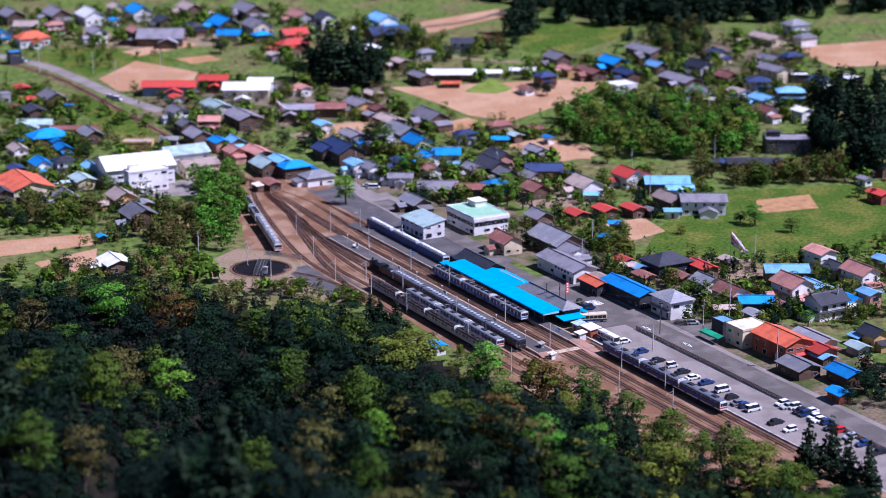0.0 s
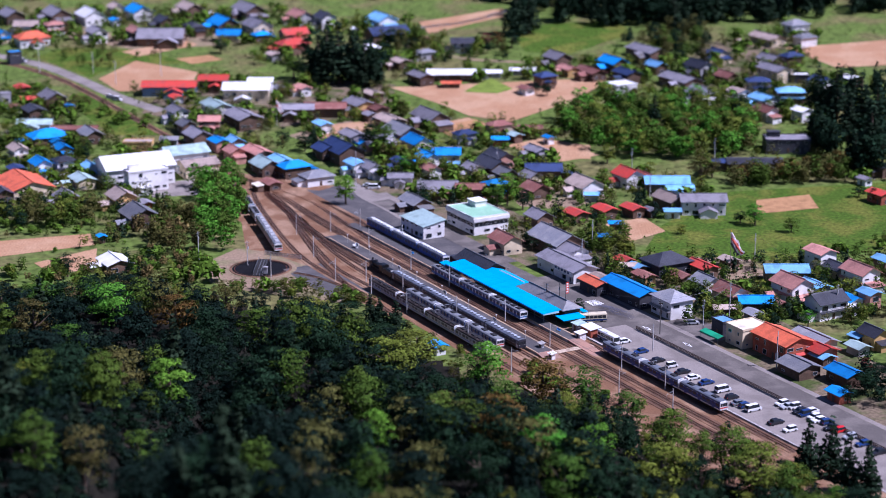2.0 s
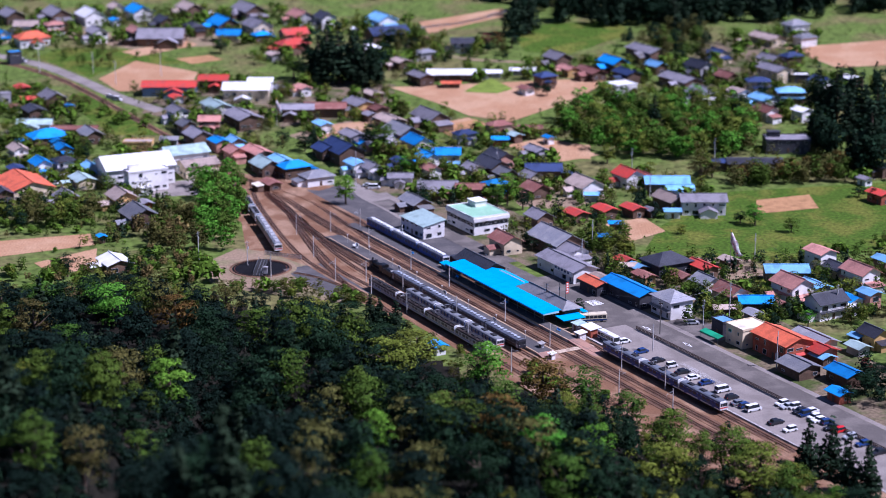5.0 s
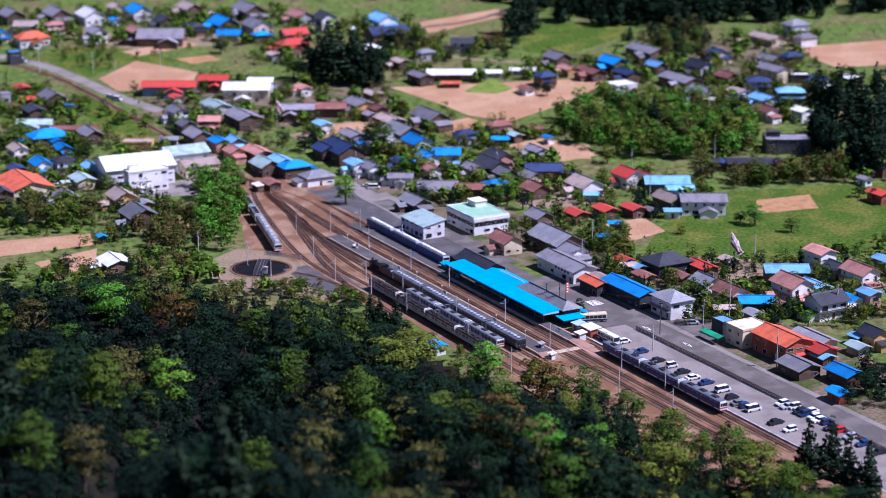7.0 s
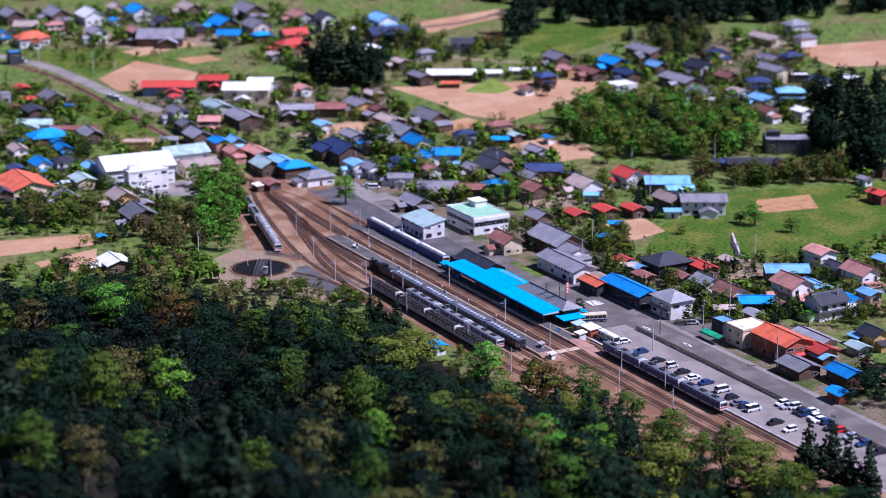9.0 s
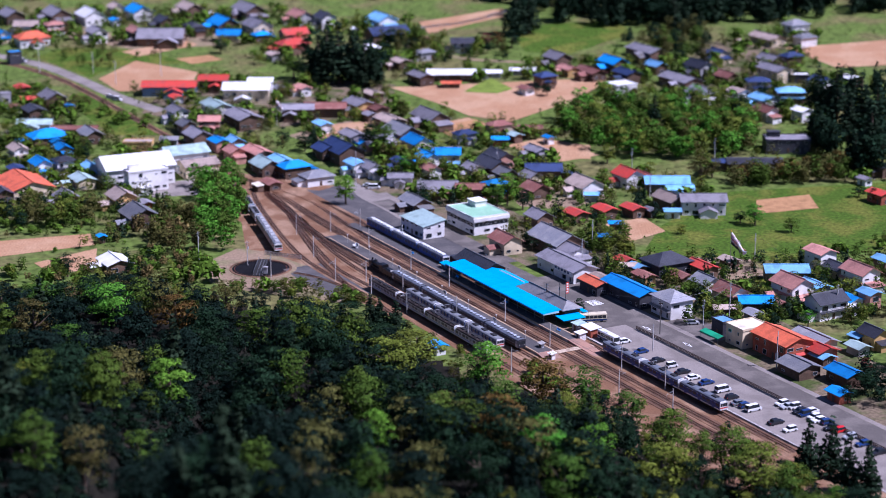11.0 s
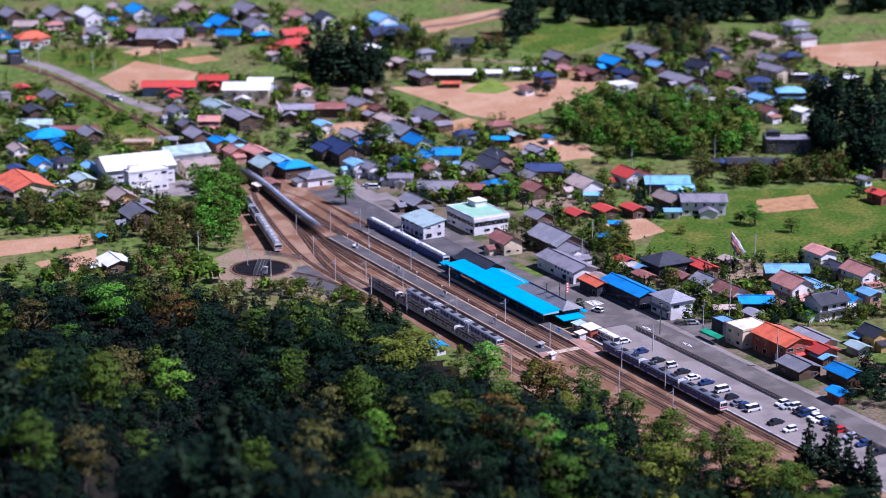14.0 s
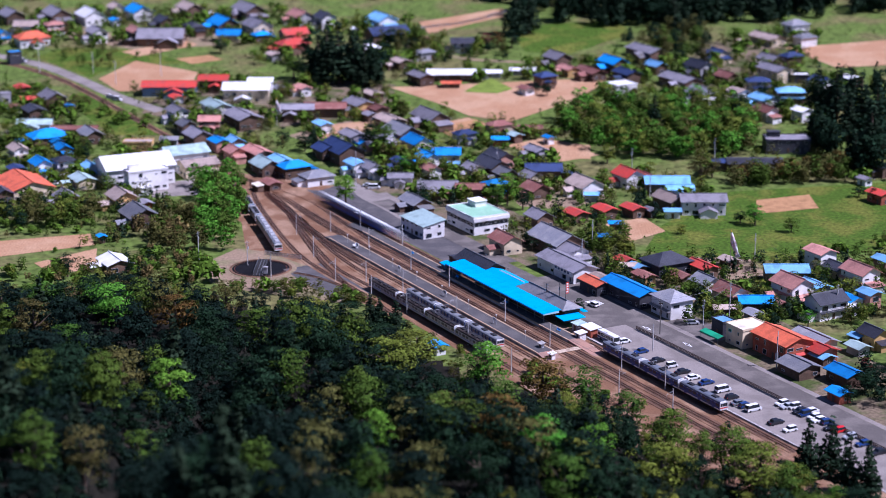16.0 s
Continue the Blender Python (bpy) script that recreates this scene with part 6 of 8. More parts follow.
grove(230, [(49.5, 861.6), (73.7, 889.7), (133.8, 880.1), (140.8, 848.1), (133.9, 810.8), (101.2, 803.8), (74.7, 807.2), (54.2, 830.8)], ('green', 'yellowgreen', 'yellowgreen', 'fresh', 'fresh', 'olive', 'green'), 8, 12.5, 3)
grove(80, [(119.5, 778.0), (173.5, 800.3), (168.8, 776.4), (120.0, 764.9)], ('olive', 'olive', 'bronze', 'green'), 6, 9, 4)
grove(55, [(-176.4, 738.0), (-136.6, 729.4), (-133.0, 708.8), (-168.1, 700.8)], ('green', 'yellowgreen', 'olive', 'deep'), 6, 10, 5)
grove(22, [(106.2, 656.3), (166.4, 693.0), (162.2, 674.2), (146.7, 666.9), (107.3, 650.7)], ('shrub', 'green', 'olive'), 2.5, 4.5, 6)
grove(70, [(-159.8, 645.2), (-122.5, 648.0), (-106.9, 650.7), (-83.0, 654.9), (-77.4, 628.1), (-103.2, 626.1), (-155.9, 628.1)], ('olive', 'green', 'reed', 'shrub', 'yellowgreen'), 3, 7, 51)
grove(45, [(-112.5, 666.9), (-90.2, 669.1), (-83.6, 653.5), (-106.3, 646.6)], ('olive', 'green', 'reed', 'shrub'), 2.5, 6, 52)
grove(30, [(-170.8, 712.8), (-133.3, 710.4), (-123.3, 689.1), (-131.0, 696.9), (-165.5, 689.1)], ('shrub', 'green', 'olive'), 2, 4, 53)
grove(50, [(-77.8, 632.0), (-59.2, 630.7), (-43.3, 626.8), (-27.4, 615.4), (-17.4, 598.5), (-26.9, 603.2), (-46.5, 616.7), (-73.9, 622.9)], ('shrub', 'green', 'olive', 'yellowgreen'), 3, 5.5, 54)
grove(40, [(-17.2, 589.7), (-7.9, 581.2), (8.0, 558.5), (19.8, 546.8), (36.7, 543.3), (45.8, 529.8), (63.3, 507.9), (80.8, 496.3), (78.7, 492.1), (51.2, 515.9), (19.5, 536.9), (-4.2, 564.9)], ('shrub', 'green', 'olive', 'yellowgreen', 'deep'), 2.5, 4.5, 55)
grove(10, [(-196.6, 830.8), (-189.2, 843.7), (-182.0, 814.4), (-192.3, 810.8)], ('green', 'yellowgreen'), 7, 10, 7)
grove(14, [(-166.0, 814.4), (-159.0, 830.8), (-149.8, 820.7), (-153.7, 800.3)], ('green', 'olive', 'deep'), 5, 8, 8)
grove(16, [(53.8, 685.3), (69.2, 693.0), (68.8, 666.9), (56.3, 663.3)], ('yellowgreen', 'olive', 'green'), 5, 8, 9)
grove(20, [(-43.9, 1027.4), (-13.3, 1015.0), (-7.0, 979.2), (-33.6, 990.9)], ('green', 'olive', 'deep'), 7, 11, 10)
grove(20, [(93.2, 990.9), (140.6, 1015.0), (137.4, 967.8), (113.1, 956.7)], ('deep', 'green', 'olive'), 7, 12, 11)
grove(16, [(118.5, 884.9), (166.2, 899.4), (159.7, 861.6), (140.9, 857.1)], ('deep', 'green'), 6, 10, 12)
grove(14, [(-71.2, 979.2), (-24.3, 967.8), (-25.7, 914.4), (-61.4, 914.4)], ('deep', 'conifer'), 10, 20, 13)
grove(360, [(30.3, 1063.8), (91.2, 1037.6), (144.2, 1042.7), (186.2, 1053.2), (226.8, 1069.2), (273.1, 1077.4), (289.3, 1145.9), (32.4, 1145.9)], ('conifer', 'conifer', 'conifer', 'deep'), 14, 22, 31)
grove(110, [(-272.5, 1091.3), (-159.0, 1111.4), (31.1, 1094.2), (33.1, 1169.6), (-290.8, 1169.6)], ('green', 'olive', 'deep'), 7, 12, 32)
grove(26, [(76.8, 1008.8), (136.9, 1033.7), (141.2, 996.8), (97.0, 967.8)], ('deep', 'green', 'olive', 'conifer'), 6, 11, 33)
grove(24, [(166.5, 870.8), (217.0, 924.6), (183.3, 769.4), (170.7, 785.9), (161.5, 814.4)], ('conifer', 'conifer', 'deep'), 12, 20, 34)
grove(30, [(-212.5, 985.0), (-188.1, 996.8), (-135.4, 979.2), (-157.9, 973.5), (-170.7, 945.8)], ('green', 'olive'), 3, 6, 35)
grove(24, [(-179.1, 899.4), (-130.7, 861.6), (-131.1, 846.4), (-159.2, 861.6)], ('green', 'olive', 'shrub'), 3, 6, 36)
grove(20, [(-24.7, 985.0), (31.8, 1008.8), (33.5, 967.8), (-6.9, 958.9)], ('olive', 'green', 'deep'), 4, 8, 37)
# ---- large trees that stand out of the wood ----
BIG = []


def big_tree(x, y, kind, height, wide):
    tree(x, y, kind, height, wide, where="standing out of the hillside wood")
    r = height * wide * (0.20 if kind == "conifer" else 0.30)
    PLOTS.append((x, y, r))
    BIG.append((x, y, r))


big_tree(-69.9, 462.5, "fresh", 15, 1.18)
big_tree(-98.9, 547.5, "fresh", 15, 1.37)
big_tree(-79.5, 543.0, "bronze", 15, 1.22)
big_tree(-15.0, 512.0, "yellowgreen", 15, 1.60)
big_tree(-7.1, 542.5, "yellowgreen", 15, 1.60)
big_tree(-57.6, 566.0, "green", 15, 1.43)
big_tree(-42.7, 579.5, "yellowgreen", 15, 1.46)
big_tree(-38.3, 457.0, "green", 15, 1.10)
big_tree(-82.9, 467.0, "olive", 15, 1.31)
big_tree(-19.3, 446.0, "green", 15, 1.20)
big_tree(-15.6, 419.0, "fresh", 13, 0.91)
big_tree(-84.7, 368.5, "green", 15, 1.09)
big_tree(-69.4, 408.0, "green", 13, 1.02)
big_tree(-75.9, 376.0, "olive", 15, 0.97)
big_tree(-39.7, 382.0, "green", 15, 1.04)
big_tree(-28.2, 373.0, "olive", 15, 0.91)
big_tree(-15.2, 374.0, "green", 15, 0.91)
big_tree(-119.1, 530.5, "olive", 15, 1.26)
big_tree(-106.1, 513.5, "green", 13, 1.26)
big_tree(-70.9, 597.5, "olive", 13, 1.27)
big_tree(-29.2, 575.0, "deep", 13, 1.23)
big_tree(-20.3, 585.5, "conifer", 10, 1.45)
big_tree(-15.2, 583.5, "conifer", 10, 1.45)
big_tree(-23.5, 589.0, "conifer", 10, 1.45)
big_tree(12.9, 529.0, "fresh", 15, 1.27)
big_tree(28.7, 516.0, "bronze", 15, 1.31)
big_tree(40.1, 510.0, "green", 15, 1.23)
big_tree(38.9, 445.5, "fresh", 13, 1.04)
big_tree(21.1, 475.0, "evergreen", 15, 1.15)
big_tree(29.3, 462.5, "conifer", 17, 1.12)
big_tree(53.1, 436.0, "yellowgreen", 15, 1.54)
big_tree(60.1, 469.0, "green", 15, 1.39)
big_tree(78.1, 438.5, "yellowgreen", 15, 1.60)
big_tree(75.1, 460.0, "green", 15, 1.24)
big_tree(100.2, 461.5, "conifer", 17, 1.12)
big_tree(94.4, 461.5, "conifer", 17, 1.03)
big_tree(102.3, 450.0, "conifer", 17, 1.10)
big_tree(106.6, 447.0, "conifer", 17, 1.09)
big_tree(8.0, 384.5, "deep", 15, 1.20)
big_tree(26.6, 387.5, "green", 15, 1.16)
big_tree(-0.6, 493.0, "deep", 15, 1.19)
big_tree(50.8, 495.5, "green", 13, 1.08)
big_tree(62.4, 430.5, "deep", 15, 1.05)
big_tree(83.3, 425.0, "green", 15, 1.04)
grove(16, [(122.0, 545.0), (140.0, 556.0), (146.0, 520.0), (124.0, 512.0)], ("deep", "deep", "green", "maple"), 6, 10, 61)
grove(26, [(84.0, 612.0), (120.0, 632.0), (134.0, 596.0), (104.0, 580.0)], ("green", "deep", "olive", "shrub"), 3, 6, 62)
# ---- poles ----
catenary_pole(-128.5, 22.5, side=1)
catenary_pole(-131.2, 9.5, side=1)
catenary_pole(-100.9, 2.3, side=1)
catenary_pole(-70.9, -3.4, side=-1)
catenary_pole(-64.0, 5.0, side=-1)
catenary_pole(-101.0, 24.8, side=1)
catenary_pole(-126.6, 34.2, side=-1)
catenary_pole(-98.3, 37.3, side=-1)
catenary_pole(-68.3, 24.9, side=1)
catenary_pole(-49.2, 11.6, side=1)
catenary_pole(-13.6, 12.6, side=-1)
catenary_pole(-45.4, 27.6, side=1)
catenary_pole(-3.4, 25.0, side=-1)
catenary_pole(11.1, 2.8, side=-1)
catenary_pole(24.9, 24.4, side=1)
catenary_pole(53.0, 32.3, side=-1)
catenary_pole(70.7, 19.4, side=1)
catenary_pole(73.4, 33.9, side=1)
catenary_pole(91.3, 23.8, side=-1)
catenary_pole(-47.1, -1.6, side=1)
catenary_pole(39.0, 1.9, side=1)
catenary_pole(-26.2, 0.9, side=-1)
utility_pole(92.9, 591.4, 14, 30, False)
utility_pole(83.2, 582.3, 11, 128, False)
utility_pole(101.1, 548.3, 12, 78, False)
utility_pole(69.2, 580.1, 12, 16, True)
utility_pole(111.2, 656.3, 12, 75, False)
utility_pole(38.2, 598.5, 12, 90, True)
utility_pole(34.2, 603.2, 10, 139, True)
utility_pole(-36.0, 769.4, 15, 90, False)
utility_pole(-8.8, 740.6, 11, 25, False)
utility_pole(80.2, 791.8, 10, 146, False)
utility_pole(116.2, 798.9, 12, 148, False)
utility_pole(65.2, 563.8, 9, 75, False)
utility_pole(54.9, 677.8, 11, 76, False)
utility_pole(-160.2, 924.6, 12, 25, False)
utility_pole(-140.3, 940.4, 12, 105, False)
utility_pole(-201.8, 945.8, 12, 70, False)
utility_pole(-87.9, 661.9, 11, 64, False)
utility_pole(-69.8, 656.3, 9, 6, False)
utility_pole(-60.1, 641.2, 9, 120, False)
utility_pole(49.7, 656.3, 10, 130, False)
utility_pole(-174.9, 945.8, 11, 165, False)
utility_pole(83.7, 751.3, 10, 70, False)
utility_pole(23.1, 793.3, 10, 160, False)
utility_pole(129.1, 598.5, 11, 40, False)
wire('power_line', (69.2, 580.1, 11.5), (92.9, 591.4, 13.5), 0.9, 0.03)
wire('power_line', (92.9, 591.4, 13.5), (101.1, 548.3, 11.5), 0.9, 0.03)
wire('power_line', (38.2, 598.5, 11.5), (34.2, 603.2, 9.5), 0.9, 0.03)
wire('power_line', (38.2, 598.5, 11.5), (69.2, 580.1, 11.5), 0.9, 0.03)
wire('power_line', (83.2, 582.3, 10.5), (92.9, 591.4, 13.5), 0.9, 0.03)
wire('power_line', (-8.8, 740.6, 10.5), (-36.0, 769.4, 14.5), 0.9, 0.03)
wire('power_line', (34.2, 603.2, 9.5), (49.7, 656.3, 9.5), 0.9, 0.03)
wire('power_line', (111.2, 656.3, 11.5), (129.1, 598.5, 10.5), 0.9, 0.03)
# ---- parked cars ----
automobile(pose(97.4, 516.8, ground(97.4, 516.8) + 0.12, 0, 0, 209), 'white', 'hatch', 'cars in the car park', 'parked beside the guard fence')
automobile(pose(98.7, 514.5, ground(98.7, 514.5) + 0.12, 0, 0, 209), 'silver', 'sedan', 'cars in the car park', 'parked beside the guard fence')
automobile(pose(100.5, 514.1, ground(100.5, 514.1) + 0.12, 0, 0, 209), 'white', 'kei', 'cars in the car park', 'parked beside the guard fence')
automobile(pose(101.3, 510.5, ground(101.3, 510.5) + 0.12, 0, 0, 209), 'black', 'hatch', 'cars in the car park', 'parked beside the guard fence')
automobile(pose(102.4, 508.3, ground(102.4, 508.3) + 0.12, 0, 0, 209), 'navy', 'kei', 'cars in the car park', 'parked beside the guard fence')
automobile(pose(104.5, 510.5, ground(104.5, 510.5) + 0.12, 0, 0, 209), 'white', 'sedan', 'cars in the car park', 'parked beside the guard fence')
automobile(pose(104.7, 506.1, ground(104.7, 506.1) + 0.12, 0, 0, 209), 'white', 'hatch', 'cars in the car park', 'parked beside the guard fence')
automobile(pose(105.7, 503.9, ground(105.7, 503.9) + 0.12, 0, 0, 209), 'white', 'sedan', 'cars in the car park', 'parked beside the guard fence')
automobile(pose(107.6, 502.2, ground(107.6, 502.2) + 0.12, 0, 0, 29), 'navy', 'hatch', 'cars in the car park', 'parked beside the guard fence')
automobile(pose(108.0, 497.9, ground(108.0, 497.9) + 0.12, 0, 0, 209), 'black', 'sedan', 'cars in the car park', 'parked beside the guard fence')
automobile(pose(109.5, 495.8, ground(109.5, 495.8) + 0.12, 0, 0, 209), 'red', 'hatch', 'cars in the car park', 'parked beside the guard fence')
automobile(pose(111.7, 491.2, ground(111.7, 491.2) + 0.12, 0, 0, 209), 'silver', 'hatch', 'cars in the car park', 'parked beside the guard fence')
automobile(pose(114.5, 486.3, ground(114.5, 486.3) + 0.12, 0, 0, 209), 'navy', 'sedan', 'cars in the car park', 'parked beside the guard fence')
automobile(pose(117.2, 480.2, ground(117.2, 480.2) + 0.12, 0, 0, 209), 'black', 'sedan', 'cars in the car park', 'parked beside the guard fence')
automobile(pose(88.4, 512.3, ground(88.4, 512.3) + 0.12, 0, 0, 29), 'white', 'van', 'cars in the car park', 'parked beside the railway edge')
automobile(pose(86.6, 515.0, ground(86.6, 515.0) + 0.12, 0, 0, 29), 'navy', 'hatch', 'cars in the car park', 'parked beside the railway edge')
automobile(pose(85.0, 517.2, ground(85.0, 517.2) + 0.12, 0, 0, 29), 'grey', 'sedan', 'cars in the car park', 'parked beside the railway edge')
automobile(pose(83.7, 521.8, ground(83.7, 521.8) + 0.12, 0, 0, 29), 'black', 'hatch', 'cars in the car park', 'parked beside the railway edge')
automobile(pose(93.2, 502.2, ground(93.2, 502.2) + 0.12, 0, 0, 29), 'black', 'sedan', 'cars in the car park', 'parked beside the railway edge')
automobile(pose(96.2, 496.6, ground(96.2, 496.6) + 0.12, 0, 0, 209), 'white', 'hatch', 'cars in the car park', 'parked beside the railway edge')
automobile(pose(81.9, 527.9, ground(81.9, 527.9) + 0.12, 0, 0, 29), 'white', 'van', 'cars in the car park', 'parked beside the railway edge')
automobile(pose(57.1, 571.4, ground(57.1, 571.4) + 0.12, 0, 0, 29), 'white', 'hatch', 'cars in the car park', 'parked beside the railway edge')
automobile(pose(61.3, 561.8, ground(61.3, 561.8) + 0.12, 0, 0, 209), 'navy', 'sedan', 'cars in the car park', 'parked beside the railway edge')
automobile(pose(65.5, 553.5, ground(65.5, 553.5) + 0.12, 0, 0, 29), 'black', 'sedan', 'cars in the car park', 'parked beside the railway edge')
automobile(pose(69.4, 548.9, ground(69.4, 548.9) + 0.12, 0, 0, 29), 'white', 'kei', 'cars in the car park', 'parked beside the railway edge')
automobile(pose(72.0, 543.4, ground(72.0, 543.4) + 0.12, 0, 0, 29), 'black', 'sedan', 'cars in the car park', 'parked beside the railway edge')
automobile(pose(74.5, 538.4, ground(74.5, 538.4) + 0.12, 0, 0, 29), 'white', 'sedan', 'cars in the car park', 'parked beside the railway edge')
automobile(pose(77.9, 534.1, ground(77.9, 534.1) + 0.12, 0, 0, 29), 'navy', 'sedan', 'cars in the car park', 'parked beside the railway edge')
automobile(pose(80.9, 589.9, ground(80.9, 589.9) + 0.12, 0, 0, 10), 'silver', 'hatch', 'cars in the car park', 'parked on the roadside')
automobile(pose(-28.4, 765.0, ground(-28.4, 765.0) + 0.12, 0, 0, 0), 'white', 'van', 'cars in the car park', 'parked on the roadside')
automobile(pose(-30.8, 768.6, ground(-30.8, 768.6) + 0.12, 0, 0, 0), 'silver', 'sedan', 'cars in the car park', 'parked on the roadside')
automobile(pose(-158.9, 899.8, ground(-158.9, 899.8) + 0.12, 0, 0, -30), 'white', 'kei', 'cars in the car park', 'parked on the roadside')
automobile(pose(-155.1, 895.9, ground(-155.1, 895.9) + 0.12, 0, 0, -30), 'white', 'van', 'cars in the car park', 'parked on the roadside')
automobile(pose(-121.2, 753.1, ground(-121.2, 753.1) + 0.12, 0, 0, 10), 'white', 'hatch', 'cars in the car park', 'parked on the roadside')
automobile(pose(-214.7, 967.4, ground(-214.7, 967.4) + 0.12, 0, 0, -30), 'white', 'van', 'cars in the car park', 'parked on the roadside')
automobile(pose(-221.4, 971.9, ground(-221.4, 971.9) + 0.12, 0, 0, -30), 'white', 'van', 'cars in the car park', 'parked on the roadside')
automobile(pose(-161.4, 771.3, ground(-161.4, 771.3) + 0.12, 0, 0, 0), 'white', 'kei', 'cars in the car park', 'parked on the roadside')
BUS_STOP = (48.7, 592.7)
bus(pose(52.2, 572.7, 0.12, 0, 0, -61), 'white-roofed coach with dark blue sides parked by the kiosk', 'paint_navy', 'paint_white')
CAR_A = (48.0, 605.3)
CAR_B = (50.4, 599.9)
CAR_C = (64.7, 562.3)
CARP = (101.8, 651.4)
CARP_FAR = (-75.7, 855.3)

# ---- station: platforms, canopy, building ----
def platform(n0, n1, s0, s1, label, ramp=8.0):
    root = thing("platform", st_pose(0, 0, 0), label, "platform", kind="structure")
    z = 1.0
    prof = Shape().hexa([(s0, n0, -0.3), (s1, n0, -0.3), (s1, n1, -0.3), (s0, n1, -0.3), (s0, n0, z), (s1, n0, z), (s1, n1, z), (s0, n1, z)])
    part("platform_base", prof, "concrete", root)
    part("platform_surface", Shape().box(s0 + 0.05, s1 - 0.05, n0 + 0.4, n1 - 0.4, z, z + 0.04), "asphalt_old", root)
    for a, b in ((n0 - 0.05, n0 + 0.38), (n1 - 0.38, n1 + 0.05)):
        part("edge_stone", Shape().box(s0, s1, a, b, z - 0.15, z + 0.05), "yellow_line", root)
    part("ramp", Shape().hexa([(s1, n0, -0.3), (s1 + ramp, n0, -0.3), (s1 + ramp, n1, -0.3), (s1, n1, -0.3), (s1, n0, z), (s1 + ramp, n0, 0.1), (s1 + ramp, n1, 0.1), (s1, n1, z)]), "paving_brown", root)
    part("ramp", Shape().hexa([(s0 - ramp, n0, -0.3), (s0, n0, -0.3), (s0, n1, -0.3), (s0 - ramp, n1, -0.3), (s0 - ramp, n0, 0.1), (s0, n0, z), (s0, n1, z), (s0 - ramp, n1, 0.1)]), "asphalt_old", root)
    return root


platform(16.6, 22.6, -118, 30, "long asphalt island platform with tan edge stones between the tracks", 5)
platform(31.6, 36.0, -120, 24, "asphalt side platform with brown ramp beside the station building", 15)


def canopy():
    root = thing("platform_canopy", st_pose(0, 0, 0), "long bright blue sheet-metal platform canopy on slim steel posts", "canopy")
    s0, s1, n0, n1 = -57, 8, 32.4, 39.9
    part("roof", Shape().hexa([(s0, n0, 4.5), (s1, n0, 4.5), (s1, n1, 5.1), (s0, n1, 5.1), (s0, n0, 4.68), (s1, n0, 4.68), (s1, n1, 5.28), (s0, n1, 5.28)]), "roof_cyan", root)
    for i in range(12):
        s = s0 + 2 + i * 5.5
        part("post", Shape().tube((s, 34.2, 1.0), (s, 34.2, 4.6), 0.11, 0.11, 8), "steel_grey", root)
    part("beam", Shape().box(s0, s1, 34.05, 34.35, 4.3, 4.55), "steel_grey", root)
    part("fascia", Shape().box(s0, s1, n0 - 0.06, n0, 4.3, 4.72), "sky_pipe", root)
    part("gable_end", Shape().hexa([(s1, n0, 4.25), (s1 + .1, n0, 4.25), (s1 + .1, n1 - 1.5, 4.25), (s1, n1 - 1.5, 4.25), (s1, n0, 4.6), (s1 + .1, n0, 4.6), (s1 + .1, n1 - 1.5, 4.95), (s1, n1 - 1.5, 4.95)]), "roof_teal", root)
    for i in range(16):
        s = s0 + 2 + i * 4
        part("seam_rib", Shape().hexa([(s, n0, 4.68), (s + .12, n0, 4.68), (s + .12, n1, 5.28), (s, n1, 5.28), (s, n0, 4.76), (s + .12, n0, 4.76), (s + .12, n1, 5.36), (s, n1, 5.36)]), "roof_cyan", root)
    return root


canopy()


def station_building():
    root = thing("station_building", st_pose(0, 0, 0), "low timber station building, blue sheet roof and grey tiled hip", "station")
    part("wall", Shape().box(-42, 8, 40.6, 46.6, -0.3, 4.2), "wall_wood", root)
    part("roof", Shape().sweep([(40.5, 4.3), (48.2, 3.7), (48.2, 3.9), (43.6, 5.2), (40.5, 4.5)], -43.5, -21.0), "roof_cyan", root)
    # dark strip added to draw the shaded gap between the two roofs
    part("gutter", Shape().box(-43.5, -21.0, 40.0, 40.45, 4.2, 4.4), "unit_dark", root)
    part("skylight", Shape().hexa([(-40, 44.3, 5.04), (-24, 44.3, 5.04), (-24, 45.1, 4.82), (-40, 45.1, 4.82), (-40, 44.3, 5.14), (-24, 44.3, 5.14), (-24, 45.1, 4.92), (-40, 45.1, 4.92)]), "roof_tan", root)
    part("eave", Shape().box(-21, 9.5, 46.8, 48.6, 3.5, 3.66), "roof_cyan", root)
    part("hip_roof", hip_roof(29.5, 6.9, 5.0, 2.0, 0.5), "roof_grey", root, at=pose(-6.0, 42.9, 0))
    part("ridge", Shape().sweep([(-0.2, 6.95), (0.2, 6.95), (0.1, 7.3), (-0.1, 7.3)], -11.6, 11.6), "ridge_tile", root, at=pose(-6.0, 42.9, 0))
    part("end_roof", Shape().hexa([(8, 37.0, 3.3), (13.0, 37.0, 3.0), (13.0, 45.5, 3.0), (8, 45.5, 3.3), (8, 37.0, 3.5), (13.0, 37.0, 3.2), (13.0, 45.5, 3.2), (8, 45.5, 3.5)]), "roof_cyan", root)
    for i in range(7):
        window(root, (1.7, 1.1), pose(-38 + i * 6.6, 40.6, 1.1, 0, 0, 0))
        window(root, (1.7, 1.1), pose(-38 + i * 6.6, 46.6, 1.1, 0, 0, 180))
    for i in range(2):
        window(root, (1.7, 1.7), pose(8.0, 42.2 + i * 2.6, 0.7, 0, 0, 90))
    return root


station_building()


